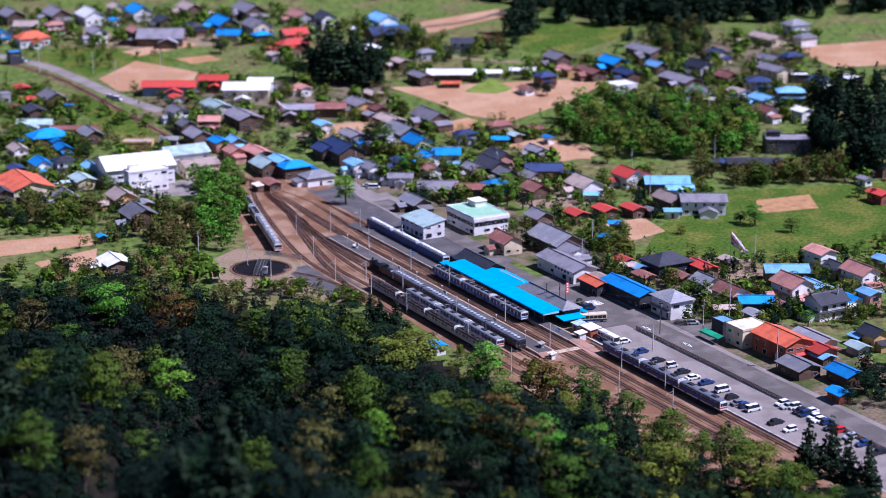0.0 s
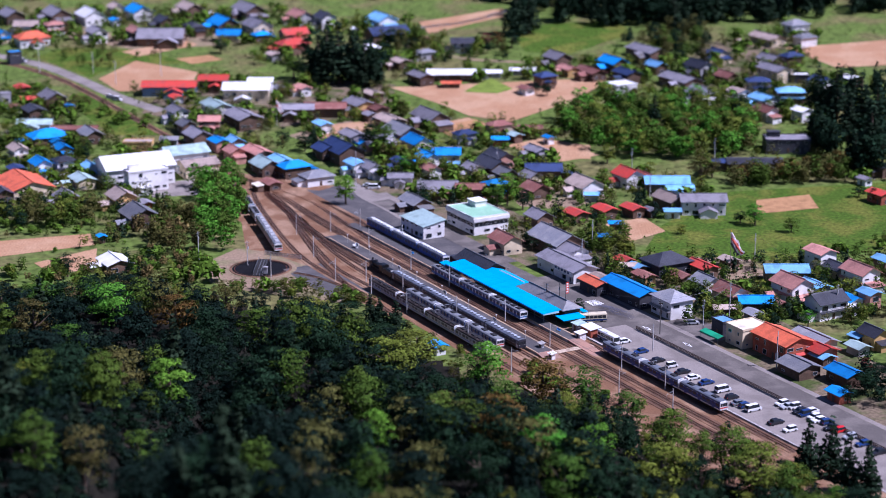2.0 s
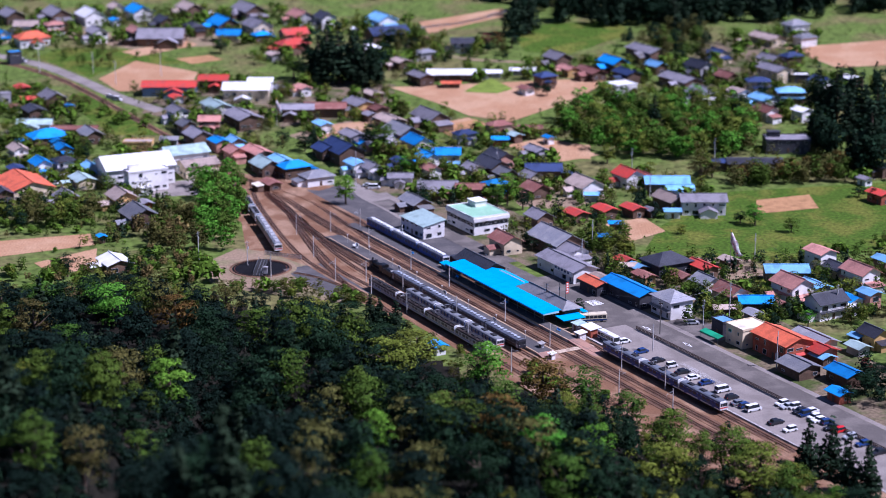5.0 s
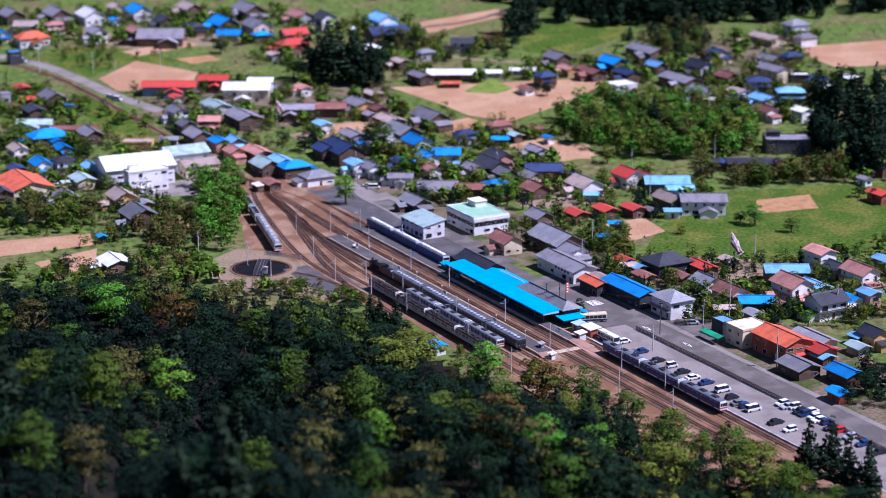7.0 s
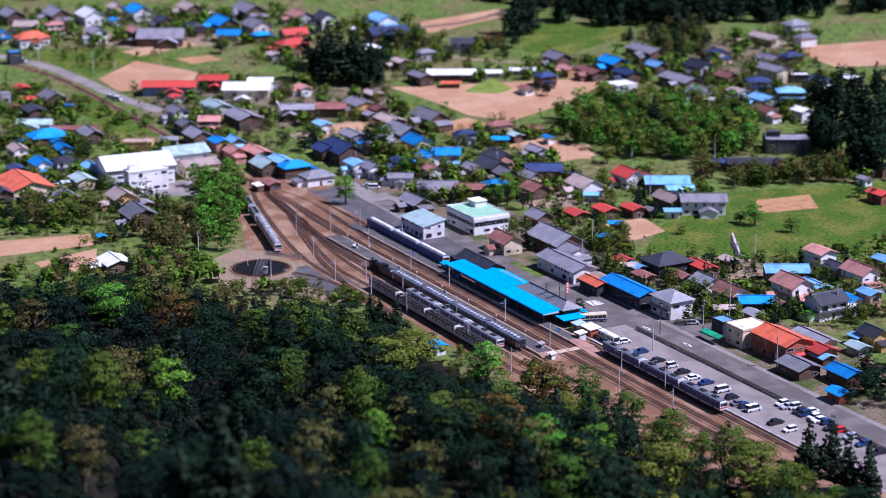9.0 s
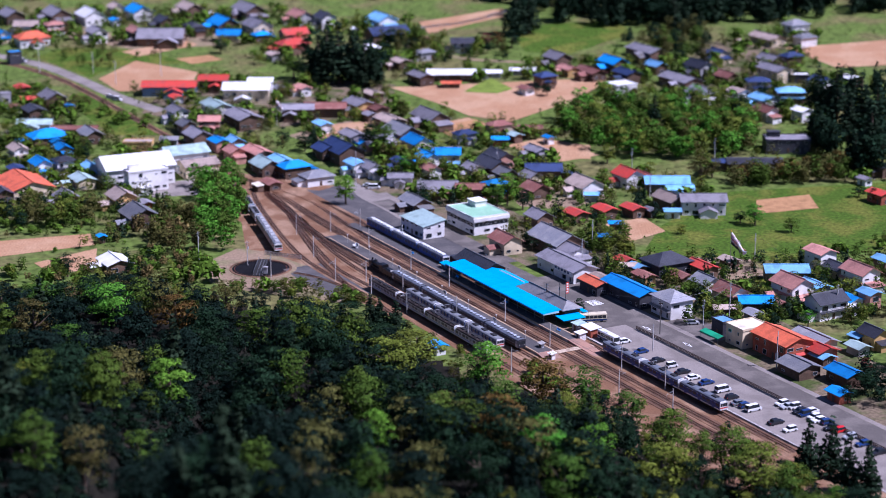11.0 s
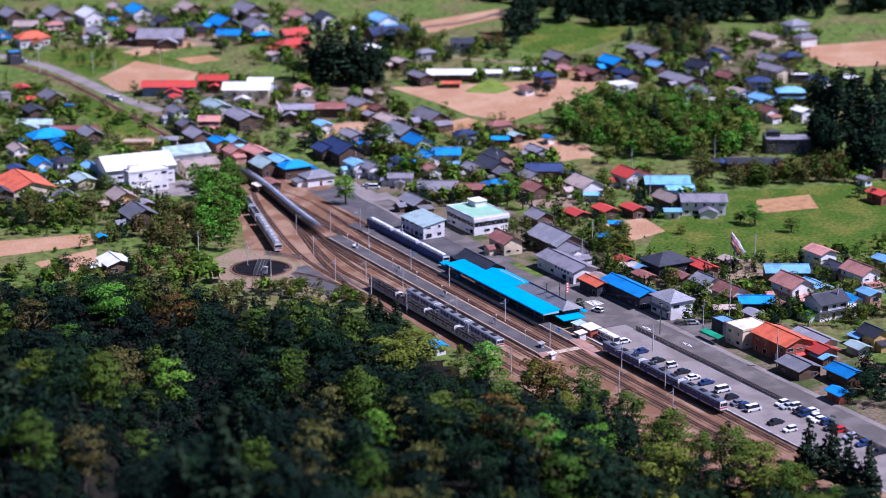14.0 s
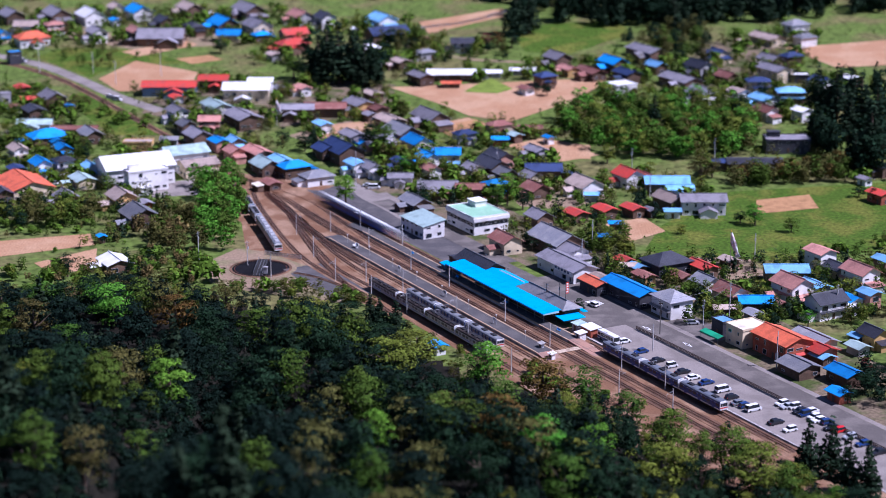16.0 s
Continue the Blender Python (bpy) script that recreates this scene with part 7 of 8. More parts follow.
def hut(s, n, L, W, h, roof, wall, label, turn=0.0):
    root = thing("hut", st_pose(s, n, 0, turn), label, "shed")
    part("wall", Shape().box(-L / 2, L / 2, -W / 2, W / 2, -0.2, h), wall, root)
    part("roof", Shape().hexa([(-L / 2 - .4, -W / 2 - .4, h), (L / 2 + .4, -W / 2 - .4, h), (L / 2 + .4, W / 2 + .4, h + .4), (-L / 2 - .4, W / 2 + .4, h + .4),
                               (-L / 2 - .4, -W / 2 - .4, h + .15), (L / 2 + .4, -W / 2 - .4, h + .15), (L / 2 + .4, W / 2 + .4, h + .55), (-L / 2 - .4, W / 2 + .4, h + .55)]), roof, root)
    part("door", DOOR, None, root, at=pose(0, -W / 2, 0.05))
    return root


hut(21.3, 42.0, 5.5, 3.6, 2.7, "roof_white", "wall_brick", "small red-brown kiosk with a pale flat roof by the platform end")
hut(23.5, 36.8, 2.6, 2.4, 2.3, "roof_white", "wall_white", "white metal storage box beside the platform ramp")
hut(-63, 36.0, 3.0, 2.2, 2.6, "roof_cyan", "wall_blue", "small blue shelter at the end of the canopy")
hut(15.8, 41.0, 3.4, 3.0, 2.5, "roof_teal", "wall_grey", "small grey toilet hut with a pale roof")


# ---- turntable ----
def turntable(s, n, r=10.2):
    root = thing("turntable", st_pose(s, n, 0, -30), "round locomotive turntable pit with a dark steel bridge and ring rail", "turntable")
    k = 56
    ring = lambda rad, z: [(rad * math.cos(2 * math.pi * i / k), rad * math.sin(2 * math.pi * i / k), z) for i in range(k)]
    sides = lambda o: [(o + i, o + (i + 1) % k, o + k + (i + 1) % k, o + k + i) for i in range(k)]
    rim = Shape()
    rim.add(ring(r, 0.35) + ring(r + 0.9, 0.35), sides(0)).add(ring(r + 0.9, 0.35) + ring(r + 0.9, -0.2), sides(0))
    part("pit_rim", rim, "ballast_grey", root)
    # shallow disc coloured black in place of the deep pit's shade
    part("pit_floor", Shape().add(ring(r, 0.12), [tuple(range(k))]), "pit_dark", root)
    part("ring_rail", Shape().add(ring(r - 1.0, 0.3) + ring(r - 0.8, 0.3), sides(0)), "rust_rail", root)
    part("deck", Shape().box(-r + .1, r - .1, -1.7, 1.7, 0.35, 0.62), "underframe", root)
    for y in (-0.55, 0.55):
        part("rail", Shape().box(-r + .1, r - .1, y - .05, y + .05, 0.62, 0.75), "steel_grey", root)
    for y in (-1.65, 1.65):
        h = Shape().box(-r + .4, r - .4, y - .04, y + .04, 1.5, 1.57)
        for i in range(10):
            x = -r + .5 + i * (2 * r - 1) / 9
            h.box(x - .04, x + .04, y - .04, y + .04, 0.62, 1.5)
        part("handrail", h, "steel_grey", root)
    part("control_hut", Shape().box(6.0, 7.3, 1.9, 3.1, 0.4, 2.7).box(5.8, 7.5, 1.7, 3.3, 2.7, 2.85), "wall_grey", root)
    part("outer_path", Shape().add(ring(r + 0.9, 0.18) + ring(r + 2.6, 0.18), sides(0)), "dirt", root)
    return root


turntable(-96.5, -20.5)
st_patch("yard", "asphalt_old", -92, -50, -14, 1, 0.14, "dark cinder yard beside the turntable")


def rail_fence(name, a, b, n, h, material, label, post=0.08, bars=3, group=""):
    """Posts and rails between two station points."""
    a, b = Vector(a), Vector(b)
    d = b - a
    root = thing(name, Matrix.Translation(a) @ Matrix.Rotation(math.atan2(d.y, d.x), 4, "Z"), label, "fence", group)
    L = d.length
    pm = Shape().box(-post, post, -post, post, -0.2, h).mesh("post", material)
    for i in range(n + 1):
        part("post", pm, None, root, at=pose(L * i / n, 0, 0))
    for j in range(bars):
        z = h * (j + 1) / bars
        part("rail", Shape().box(0, L, -0.06, 0.06, z - 0.20, z), material, root)
    return root


for k in range(6):
    a, b = 24 + k * 31, 24 + (k + 1) * 31
    rail_fence("guard_fence", st(a, 57.8, 0), st(b, 57.8, 0), 40, 1.35, "fence_brown", "brown steel guard fence between the car park and the road", group="guard fence sections")
    slab("kerb", "concrete", a, b, 57.4, 58.2, -0.1, 0.26, "low concrete kerb under the guard fence", "kerb")
slab("kerb", "concrete", 20, 210, 39.0, 39.5, -0.2, 0.55, "concrete edge wall between the car park and the railway", "kerb")
rail_fence("pale_fence", st(-112, -12, 0), st(-100, -3, 0), 8, 1.6, "frame_alu", "pale blue-grey metal fence beside the turntable", bars=4)

# ---- trains at rest ----
for i in range(4):
    rail_car("grey_emu", st_pose(-46.5 + i * 20.1, 3.6, 0.42), 1 if i == 3 else (-1 if i == 0 else 0), "four-car grey train", panto=i in (1, 2))
for i in range(3):
    rail_car("stored_emu", st_pose(-29.5 + i * 20.1 , 9.0, 0.42), 1 if i == 2 else (-1 if i == 0 else 0), "stored train", panto=i == 1)
for i in range(3):
    rail_car("white_blue_emu", st_pose(48 + i * 20.1, 36.7, 0.42), 1 if i == 2 else (-1 if i == 0 else 0), "three-car train beside the car park", panto=i == 1)

# ---- wood on the hillside ----
def hillside_wood():
    rng = random.Random(5)
    spots = []
    y = 326.0
    row = 0
    while y < 622:
        half = y * 0.235 + 12
        x = -half + (row % 2) * 4.8
        while x < half:
            px, py = x + rng.uniform(-2.8, 2.8), y + rng.uniform(-2.8, 2.8)
            e = float(np.interp(px, EDGE_X, EDGE_Y)) - py
            x += 9.6
            gully = abs(px - ravine(py))
            if e < 0 or rng.random() < 0.06 or any(abs(px - a) < r and abs(py - b) < r for a, b, r in PLOTS):
                continue
            k = noise.noise(Vector((px * 0.035, py * 0.035, 0.7)))
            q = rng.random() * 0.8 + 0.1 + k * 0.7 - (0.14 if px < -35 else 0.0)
            # left slope: near-black leaf kinds picked to paint its shade
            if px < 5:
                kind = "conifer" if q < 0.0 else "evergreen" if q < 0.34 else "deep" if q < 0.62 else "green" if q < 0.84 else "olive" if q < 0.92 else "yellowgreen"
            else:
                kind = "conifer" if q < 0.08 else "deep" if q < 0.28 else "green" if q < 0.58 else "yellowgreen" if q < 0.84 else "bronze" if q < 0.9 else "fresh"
            # lower middle: bright leaves swapped for dark ones where shade lies
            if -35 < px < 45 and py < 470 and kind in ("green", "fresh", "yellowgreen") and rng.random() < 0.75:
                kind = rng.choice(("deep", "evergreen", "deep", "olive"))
            h = rng.uniform(10.5, 19.5) * (0.5 if e < 10 else 0.8 if e < 20 else 1.0) * (1.25 if kind == "conifer" else 1.0)
            # gully trees get the darkest leaf colours in place of its shade
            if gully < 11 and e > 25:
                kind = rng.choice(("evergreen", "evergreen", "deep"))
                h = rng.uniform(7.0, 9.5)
            if e < 42 and px < -30 and gully > 9 and rng.random() < (0.85 if e < 24 else 0.6):
                kind = rng.choice(("olive", "olive", "yellowgreen", "reed", "green"))
            if px > 5 and e < 34 and kind == "conifer":
                kind = "green"
            # crowns step down towards the lower edge of the wood
            h = min(h, max(3.5, 0.32 * e + 5.0 - ground(px, py)))
            for bx, by, r in BIG:
                if abs(px - bx) < r + 2.5 and 0 < by - py < 34:
                    h = min(h, 5.5 + 0.10 * (by - py))
            spots.append((e, px, py, kind, h))
            # near-black filler trees put shade colour into the gaps
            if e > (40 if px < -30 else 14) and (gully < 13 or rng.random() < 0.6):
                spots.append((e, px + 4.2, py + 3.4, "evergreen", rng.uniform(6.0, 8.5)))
        y += 9.2
        row += 1
    spots.sort(key=lambda s: abs(s[0] - 30))
    # undergrowth in near-black leaf colours, painting shade under the crowns
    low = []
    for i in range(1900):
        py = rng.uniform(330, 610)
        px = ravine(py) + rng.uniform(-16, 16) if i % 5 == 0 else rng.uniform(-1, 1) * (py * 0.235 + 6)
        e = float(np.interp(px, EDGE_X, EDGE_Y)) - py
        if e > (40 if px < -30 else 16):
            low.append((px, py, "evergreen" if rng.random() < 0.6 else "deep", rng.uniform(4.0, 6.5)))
    woods("undergrowth", "undergrowth coloured near black for shade between the trees", low, 0.09, 3.0)
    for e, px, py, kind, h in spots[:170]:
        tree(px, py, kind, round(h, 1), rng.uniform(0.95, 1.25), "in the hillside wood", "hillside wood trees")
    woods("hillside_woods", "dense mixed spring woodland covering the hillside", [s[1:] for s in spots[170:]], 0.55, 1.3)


hillside_wood()


# ---- gardens, hedges and scrub ----
def open_ground(x, y, gap=0.5):
    dx, dy = x, y - 577.5
    s, n = dx * SIN_T - dy * COS_T, dx * COS_T + dy * SIN_T
    if (-14 < n < 73 and s > -240) or (n < 73 and s > -100):
        return False
    if any(within(x, y, f) for f in FIELDS):
        return False
    if any(abs(x - p.x) < 6 and abs(y - p.y) < 6 for p in LINE_A):
        return False
    return not any(abs(x - a) < r + gap and abs(y - b) < r + gap and (x - a) ** 2 + (y - b) ** 2 < (r * 0.85 + gap) ** 2 for a, b, r in PLOTS)


def gardens():
    rng = random.Random(21)
    homes = [p for p in PLOTS if p[1] > 590]
    spots = []
    for a, b, r in homes:
        for k in range(21):
            big = rng.random() < 0.5
            h = rng.uniform(4.0, 8.0) if big else rng.uniform(1.6, 3.8)
            t, q = rng.uniform(0, 6.283), r * 0.9 + 0.36 * h + rng.uniform(0.0, 6.0)
            x, y = a + q * math.cos(t), b + q * math.sin(t)
            if open_ground(x, y, 0.3 * h):
                spots.append((x, y, rng.choice(("green", "olive", "yellowgreen", "shrub") if b > 740 else ("green", "deep", "olive", "yellowgreen", "green", "conifer") if big else ("shrub", "green", "deep", "shrub", "olive")), h))
    for i in range(1400):
        x, y = rng.uniform(-280, 300), rng.uniform(600, 1090)
        if noise.noise(Vector((x * 0.02, y * 0.02, 5.0))) > 0.0 and open_ground(x, y):
            spots.append((x, y, rng.choice(("shrub", "olive", "green", "deep")), rng.uniform(0.9, 2.6)))
    woods("garden_greenery", "garden trees, hedges and scrub between houses and fields", spots, 0.12, 2.2)


gardens()
woods("groves", "mixed groves of spring trees around the town", GROVES, 0.24, 2.0)


# ---- station furniture ----
slab("crossing_boards", "crossing_timber", 29.5, 32.0, 18.5, 36.5, 0.3, 0.47, "tan timber boards of the staff crossing over the rails", "crossing")
for k in range(5):
    slab("road_marking", "white_paint", -8.5 + k * 1.1, -7.9 + k * 1.1, 59.2, 63.6, 0.125, 0.135, "white zebra crossing bar on the asphalt", "road marking")


def diamond(s, n):
    root = thing("road_marking", st_pose(s, n, 0.0), "white painted diamond outline on the road", "road marking", kind="structure")
    a, b, t = 2.6, 0.75, 0.28
    o = [(-a, 0, 0.135), (0, -b, 0.135), (a, 0, 0.135), (0, b, 0.135)]
    i = [(-a + 4 * t, 0, 0.135), (0, -b + t, 0.135), (a - 4 * t, 0, 0.135), (0, b - t, 0.135)]
    part("paint", Shape().add(o + i, [(k, (k + 1) % 4, 4 + (k + 1) % 4, 4 + k) for k in range(4)]), "white_paint", root)


st_patch("yard", "yard_earth", -38, 175, 70.5, 104, 0.03, "bare dusty yards between the town houses", "ground")
st_patch("yard", "asphalt_old", -190, -60, 41, 56.5, 0.05, "worn asphalt and gravel behind the bay platform", "ground")
st_patch("yard", "yard_earth", -200, -38, 64, 98, 0.03, "dusty yards behind the station street", "ground")
st_patch("pavement", "lot_concrete", -38, 400, 68.5, 70.6, 0.16, "narrow pale pavement along the main road", "pavement")
st_patch("yard", "asphalt", 22, 46, 70.6, 82, 0.10, "asphalt forecourt beside the white storehouse", "ground")
diamond(24.6, 61.4)
diamond(44.0, 63.4)


def platform_bits(n, s, kind):
    if kind == "lamp":
        r = thing("platform_lamp", st_pose(s, n, 1.04), "slim platform lamp with a white head", "lamp", "platform lamps")
        part("post", Shape().tube((0, 0, 0), (0, 0, 3.2), 0.06, 0.05, 6), "frame_alu", r)
        part("head", Shape().box(-0.35, 0.35, -0.15, 0.15, 3.15, 3.35, 0, 0.8), "white_paint", r)
    elif kind == "sign":
        r = thing("name_board", st_pose(s, n, 1.04), "white station name board with plain dark bars", "sign", "station name boards")
        for x in (-0.8, 0.8):
            part("post", Shape().box(x - .05, x + .05, -.05, .05, 0, 2.0), "frame_alu", r)
        part("board", Shape().box(-1.0, 1.0, -0.06, 0.06, 1.0, 2.0), "white_paint", r)
        part("bar", Shape().box(-0.7, 0.7, -0.075, -0.06, 1.5, 1.75), "unit_dark", r)
        part("bar", Shape().box(-0.4, 0.4, -0.075, -0.06, 1.2, 1.32), "unit_dark", r)
    else:
        r = thing("bench", st_pose(s, n, 1.04), "small blue platform bench with back", "bench", "platform benches")
        part("seat", Shape().box(-1.0, 1.0, -0.2, 0.2, 0.4, 0.46), "sky_pipe", r)
        part("backrest", Shape().box(-1.0, 1.0, 0.18, 0.24, 0.5, 0.9), "sky_pipe", r)
        for x in (-0.8, 0.8):
            part("leg", Shape().box(x - .04, x + .04, -.15, .2, 0, 0.4), "steel_grey", r)


for k in range(8):
    platform_bits(19.6, -108 + k * 18, "lamp")
    platform_bits(33.5 if k % 2 else 19.6, -100 + k * 16.5, ("sign", "bench")[k % 2])

hut(-101, 19.4, 1.3, 1.0, 1.9, "roof_white", "wall_white", "white signal relay cabinet at the platform end")
hut(34.5, 19.2, 1.7, 1.3, 1.7, "roof_white", "wall_white", "white equipment cabinet by the crossing boards")
hut(26.0, 20.6, 1.8, 0.9, 2.2, "concrete", "wall_grey", "grey equipment cabinet on the platform end")


def banner(s, n):
    r = thing("banner", st_pose(s, n, 0.1), "tall red vertical banner with pale bars on a dark pole", "sign")
    part("pole", Shape().tube((0, 0, 0), (0, 0, 9.5), 0.08, 0.06, 7), "pole_dark", r)
    part("cloth", Shape().box(-0.05, 0.05, 0.1, 1.2, 4.6, 8.6), "noren_red", r)
    for k in range(4):
        part("bar", Shape().box(-0.06, 0.06, 0.3, 1.0, 5.0 + k * 0.9, 5.5 + k * 0.9), "white_paint", r)


banner(-7, 50.5)


def shop_sign(s, n):
    r = thing("shop_sign", st_pose(s, n, 0), "long white shop sign board with dark unreadable bars", "sign")
    part("board", Shape().box(-6.5, 6.5, -0.1, 0.1, 2.6, 4.4), "white_paint", r)
    for k in range(5):
        part("bar", Shape().box(-5 + k * 2.0, -3.8 + k * 2.0, -0.13, -0.1, 3.1, 3.9), "paint_navy", r)
    for x in (-6, 6):
        part("post", Shape().box(x - .08, x + .08, -.06, .2, 0, 2.7), "steel_grey", r)


shop_sign(-33.5, 66.2)


def awning(s0, s1, n0, n1):
    r = thing("shop_awning", st_pose(s0, n0, 0), "green sheet awning on thin posts before the shop front", "awning")
    L, d = s1 - s0, n1 - n0
    part("sheet", Shape().hexa([(0, 0, 2.35), (L, 0, 2.35), (L, d, 2.9), (0, d, 2.9), (0, 0, 2.42), (L, 0, 2.42), (L, d, 2.97), (0, d, 2.97)]), "shutter_green", r)
    part("valance", Shape().box(0, L, -0.04, 0.0, 2.0, 2.42), "shutter_green", r)
    for x in (0.2, L / 2, L - 0.2):
        part("post", Shape().tube((x, 0.1, 0), (x, 0.1, 2.36), 0.05, 0.05, 6), "steel_grey", r)


awning(40.0, 49.5, 71.0, 73.2)


def notice_board(s, n):
    r = thing("notice_board", st_pose(s, n, 0.1), "plain white board on two posts before the red-brown house", "sign")
    part("board", Shape().box(-0.06, 0.06, -1.4, 1.4, 0.9, 2.9), "white_paint", r)
    for y in (-1.2, 1.2):
        part("post", Shape().box(-0.14, -0.06, y - 0.05, y + 0.05, 0, 2.7), "steel_grey", r)


notice_board(70.0, 78.8)

# contact wires along the platform tracks
for n in (25.2, 29.8, 14.4):
    for k in range(6):
        wire("contact_wire", st(-150 + k * 55, n, 5.6), st(-95 + k * 55, n, 5.6), 0.15, 0.025)

# ---- old stock by the turntable, trains that run ----
def on_line(line, d):
    """Point of the line d metres from its start, on the rails."""
    for a, b in zip(line, line[1:]):
        ln = (b - a).length
        if d <= ln:
            p = a.lerp(b, max(0.0, d) / ln) if d >= 0 else a + (b - a) * (d / ln)
            return Vector((p.x, p.y, ground(p.x, p.y) + 0.42))
        d -= ln
    e = (line[-1] - line[-2]).normalized()
    p = line[-1] + e * d
    return Vector((p.x, p.y, ground(p.x, p.y) + 0.42))


def car_pose(line, mid):
    """Pose of a vehicle with its bogies on the line; its +x end trails."""
    back, fore = on_line(line, mid - 6.5), on_line(line, mid + 6.5)
    d = back - fore
    q = d.to_track_quat("X", "Z")
    return Matrix.LocRotScale((back + fore) / 2, q, None)


rail_car("white_railcar", car_pose(LINE_OLD, 11.0), 1, "old stock by the turntable")
rail_car("white_railcar", car_pose(LINE_OLD, 31.0), 0, "old stock by the turntable", arch=False)
rail_car("blue_loco", car_pose(LINE_OLD, 64.5), 1, "old stock by the turntable", panto=True, arch=False)
rail_car("blue_loco", car_pose(LINE_OLD, 49.5), 1, "old stock by the turntable", panto=True, arch=False)
hut(-198, 23, 6, 2.6, 2.6, "roof_cream", "wall_wood", "old goods wagon body with a pale roof beside the sidings")

TRAIN_A = [(rail_car("blue_belt_emu", car_pose(LINE_A, 69.0 + 20.1 * i), 1 if i == 0 else (-1 if i == 2 else 0), "train leaving the side platform", panto=i == 1), 9.9 + 20.1 * i) for i in range(3)]
TRAIN_B = [(rail_car("dark_coach", car_pose(LINE_B, 46.0 + 21.2 * i), 1 if i == 0 else 0, "steam train", arch=False), 10.4 + 21.2 * i) for i in range(4)]
TRAIN_B.append((steam_locomotive(car_pose(LINE_B, 130.0)), 10.4 + 21.2 * 3 + 10.6 + 8.6))
TRAIN_D = [(rail_car("shade_blue_emu", car_pose(LINE_D, 16.5 + 20.1 * i), 1 if i == 0 else (-1 if i == 2 else 0), "train in the bay platform", panto=i == 1), 9.9 + 20.1 * i) for i in range(3)]
RUN_D = [(0.0, 6.6), (15.75, 6.6), (15.85, 15.0), (15.95, 34.0), (16.0, 46.0)]

BUS = bus(pose(*BUS_STOP, 0.12, 0, 0, 8), "cream and blue country bus at the station stop")
CAR_1 = automobile(pose(*CAR_A, 0.12, 0, 0, 20), "navy", "van", "cars that come and go", "waiting by the crossing")
CAR_2 = automobile(pose(*CAR_B, 0.12, 0, 0, 190), "white", "hatch", "cars that come and go", "calling at the station")
CAR_3 = automobile(pose(*CAR_C, 0.12, 0, 0, 29), "white", "hatch", "cars that come and go", "stopping in the car park")


def streamers(x, y, height, size, n):
    z = ground(x, y)
    root = thing("streamer_pole", pose(x, y, z), "tall pale pole for carp streamers", "pole")
    part("post", Shape().tube((0, 0, -0.3), (0, 0, height), 0.12, 0.06, 7), "pole_concrete", root)
    part("finial", Shape().tube((0, 0, height), (0, 0, height + 0.5), 0.25, 0.05, 8), "yellow_band", root)
    made = []
    for i in range(n):
        m = ("carp_white", "carp_white", "carp_red", "carp_white", "carp_black")[i % 5]
        ln = size * (1.0 - 0.1 * i)
        r = thing("carp_streamer", pose(x, y, z + height - 0.6 - i * 0.8), ("white", "white and pink", "red", "white", "black")[i % 5] + " fish-shaped cloth streamer flying from a pole", "streamer", "carp streamers")
        sh = Shape()
        prof = [(0.0, 0.32), (0.12, 0.50), (0.4, 0.52), (0.7, 0.36), (0.86, 0.20)]
        for (a, ra), (b, rb) in zip(prof, prof[1:]):
            sh.tube((a * ln, 0, 0), (b * ln, 0, 0), ra, rb, 10)
        part("body", sh, m, r)
        part("tail", Shape().hexa([(0.84 * ln, -0.05, -0.2), (ln, -0.03, -0.75), (ln, 0.03, -0.75), (0.84 * ln, 0.05, -0.2), (0.84 * ln, -0.05, 0.2), (ln, -0.03, 0.75), (ln, 0.03, 0.75), (0.84 * ln, 0.05, 0.2)]), m, r)
        part("fin", Shape().hexa([(0.3 * ln, -0.04, 0.4), (0.55 * ln, -0.04, 0.3), (0.55 * ln, 0.04, 0.3), (0.3 * ln, 0.04, 0.4), (0.42 * ln, -0.03, 0.95), (0.58 * ln, -0.03, 0.7), (0.58 * ln, 0.03, 0.7), (0.42 * ln, 0.03, 0.95)]), m, r)
        part("mouth", Shape().tube((-0.03, 0, 0), (0.05, 0, 0), 0.34, 0.34, 10), "white_paint", r)
        made.append((r, x, y, z + height - 0.6 - i * 0.8, i))
    return made


FISH = streamers(*CARP, 14.0, 9.0, 5) + streamers(*CARP_FAR, 12.0, 6.0, 4)


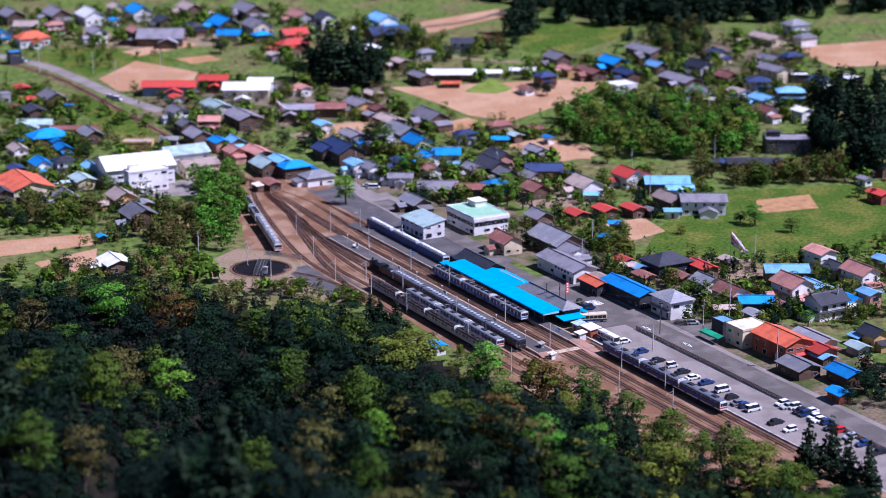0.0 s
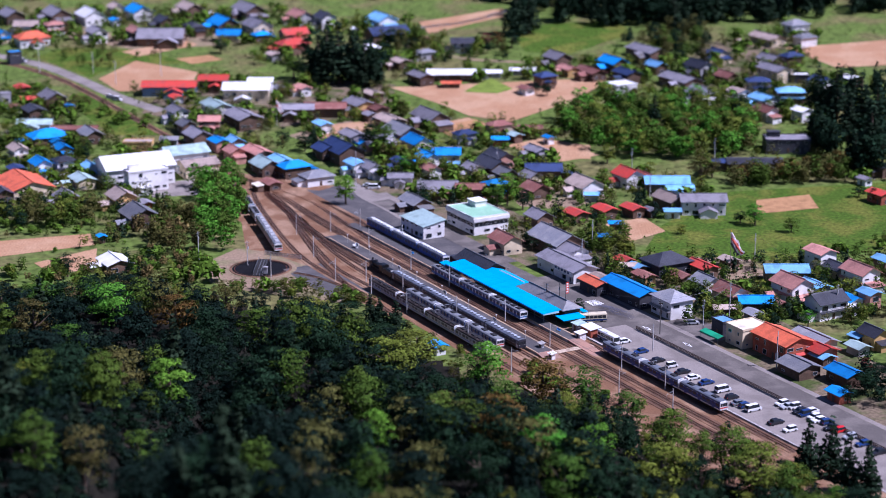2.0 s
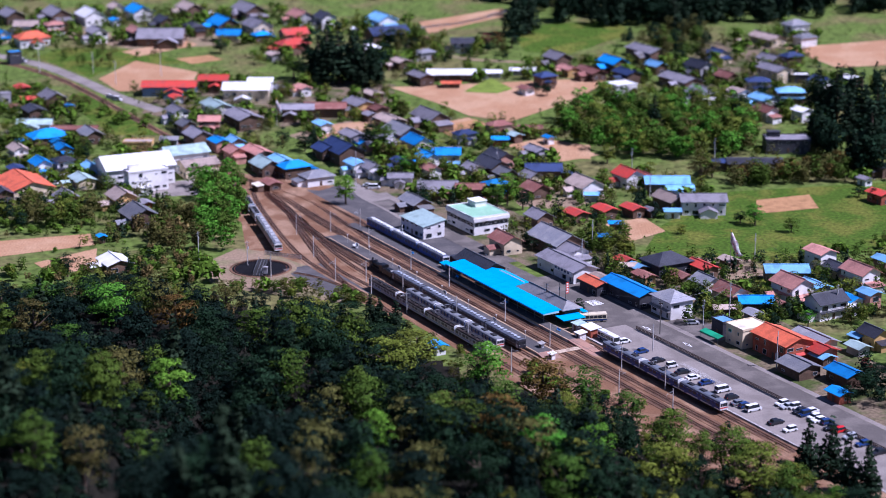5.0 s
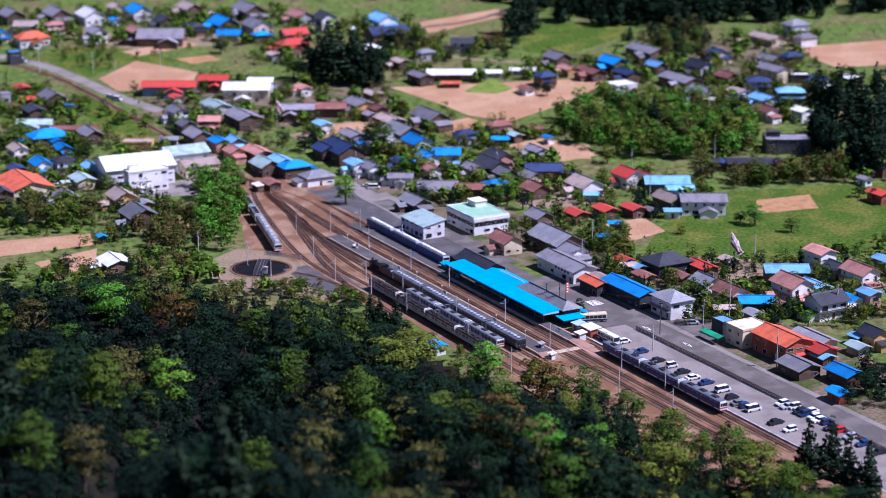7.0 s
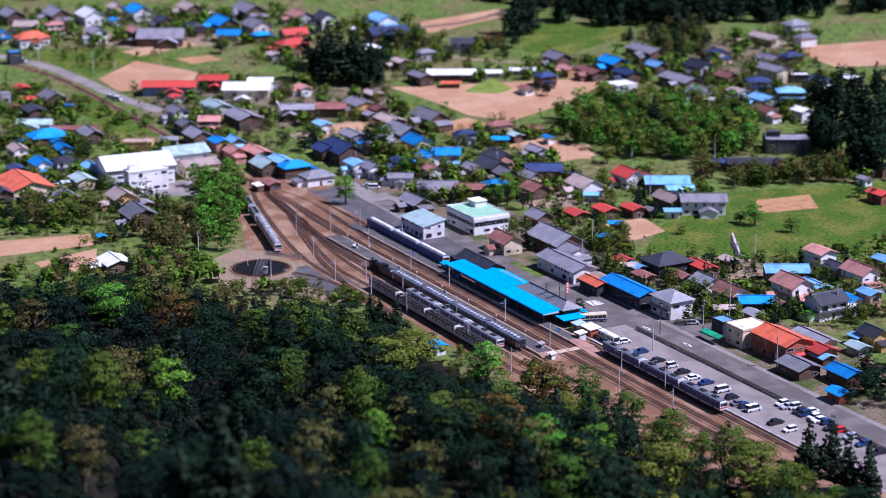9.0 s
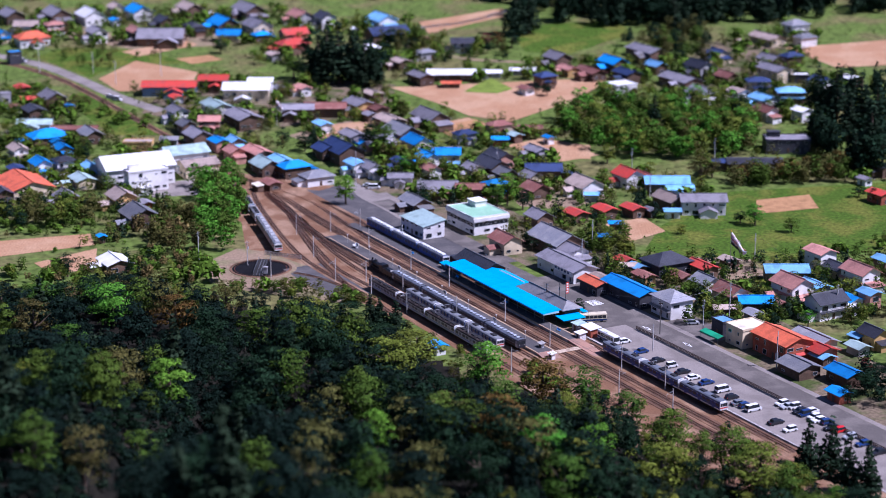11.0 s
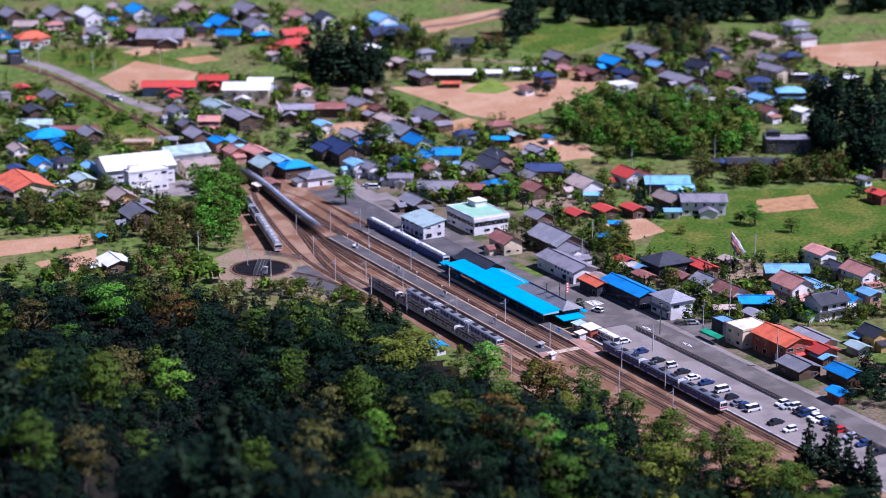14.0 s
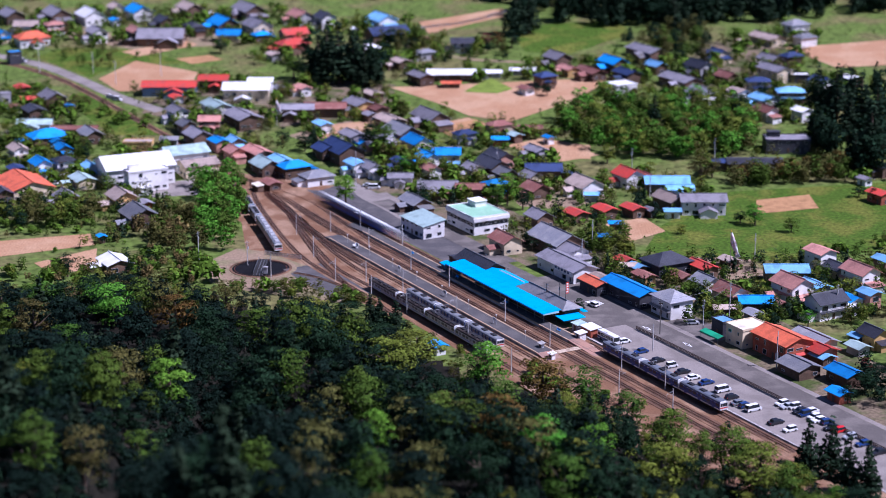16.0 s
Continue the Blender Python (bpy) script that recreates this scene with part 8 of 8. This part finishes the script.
# ---- what moves ----
def motions():
    def spread(run, t):
        for (t0, a), (t1, b) in zip(run, run[1:]):
            if t <= t1:
                return a + (b - a) * max(0.0, t - t0) / (t1 - t0)
        return run[-1][1]

    for cars, line, run, begin in ((TRAIN_A, LINE_A, RUN_A, 2.2), (TRAIN_B, LINE_B, RUN_B, 12.5), (TRAIN_D, LINE_D, RUN_D, 15.7)):
        last = run[-1][0]
        times = [0.0] + [begin + 0.1 * i for i in range(int((last - begin) / 0.1 + 0.5) + 1)]
        if line is LINE_A:
            run = run + [(3.9, run[-1][1] + 130)]
            times += [3.7, 3.8, 3.9]
        elif line is LINE_B:
            run = run + [(15.8, run[-1][1] + 90)]
            times += [15.6, 15.7, 15.8]
        if times[-1] < 16.0:
            times.append(16.0)
        for ob, offset in cars:
            walk(ob, [(t, car_pose(line, spread(run, t) + offset)) for t in times])

    def drive(ob, rows):
        walk(ob, [(t, st_pose(s, n, 0.12, turn)) for t, s, n, turn in rows])

    bx, by = BUS_STOP
    stop = pose(bx, by, 0.12, 0, 0, 8)
    walk(BUS, [(0.0, stop), (13.1, stop), (13.25, st_pose(8, 56.5, 0.12, 40)), (13.35, st_pose(22, 61.0, 0.12, 5)), (13.5, st_pose(70, 62.0, 0.12, 0)),
               (13.65, st_pose(150, 62.0, 0.12, 0)), (13.8, st_pose(260, 62.0, 0.12, 0)), (16.0, st_pose(300, 62.0, 0.12, 0))])
    a = pose(*CAR_A, 0.12, 0, 0, 20)
    walk(CAR_1, [(0.0, a), (1.9, a), (2.05, st_pose(12, 61.5, 0.12, 10)), (2.2, st_pose(70, 62.0, 0.12, 0)), (2.4, st_pose(170, 62.0, 0.12, 0)), (2.6, st_pose(280, 62.0, 0.12, 0)), (16.0, st_pose(320, 62.0, 0.12, 0))])
    drive(CAR_2, [(0.0, 290, 65.5, 180), (13.2, 290, 65.5, 180), (13.5, 170, 65.5, 180), (13.75, 40, 65.5, 180), (13.85, 14, 62.5, 190), (13.95, 2.5, 57.0, 200), (15.4, 2.5, 57.0, 200), (15.6, -2.0, 58.5, 185), (16.0, -3.0, 59.0, 185)])
    c = pose(*CAR_C, 0.12, 0, 0, 29)
    walk(CAR_3, [(0.0, st_pose(240, 48.5, 0.12, 180)), (2.6, st_pose(240, 48.5, 0.12, 180)), (2.9, st_pose(120, 48.5, 0.12, 180)), (3.1, st_pose(45, 48.5, 0.12, 150)), (3.2, c), (4.6, c), (4.8, st_pose(50, 49, 0.12, 50)), (5.0, st_pose(70, 49, 0.12, 0)), (5.5, st_pose(240, 48.5, 0.12, 0)), (16.0, st_pose(240, 48.5, 0.12, 0))])
    # cloth in a gusty wind: droop and swing change from moment to moment
    for ob, x, y, z, i in FISH:
        rng = random.Random(40 + i + int(abs(x)))
        rows, turn, droop = [], 10.0, 55.0
        t = 0.0
        while t < 16.01:
            gust = 0.5 + 0.5 * math.sin(t * 1.7 + 0.6) * math.sin(t * 0.53 + 2.0)
            droop = 80 - 55 * gust * rng.uniform(0.5, 1.0)
            turn = -12 + 24 * math.sin(t * 1.1 + 0.3 * i) + rng.uniform(-9, 9)
            rows.append((round(t, 2), pose(x, y, z, 0, droop, turn)))
            t += 0.4
        if rows[-1][0] < 16.0:
            rows.append((16.0, rows[-1][1]))
        walk(ob, rows)


motions()
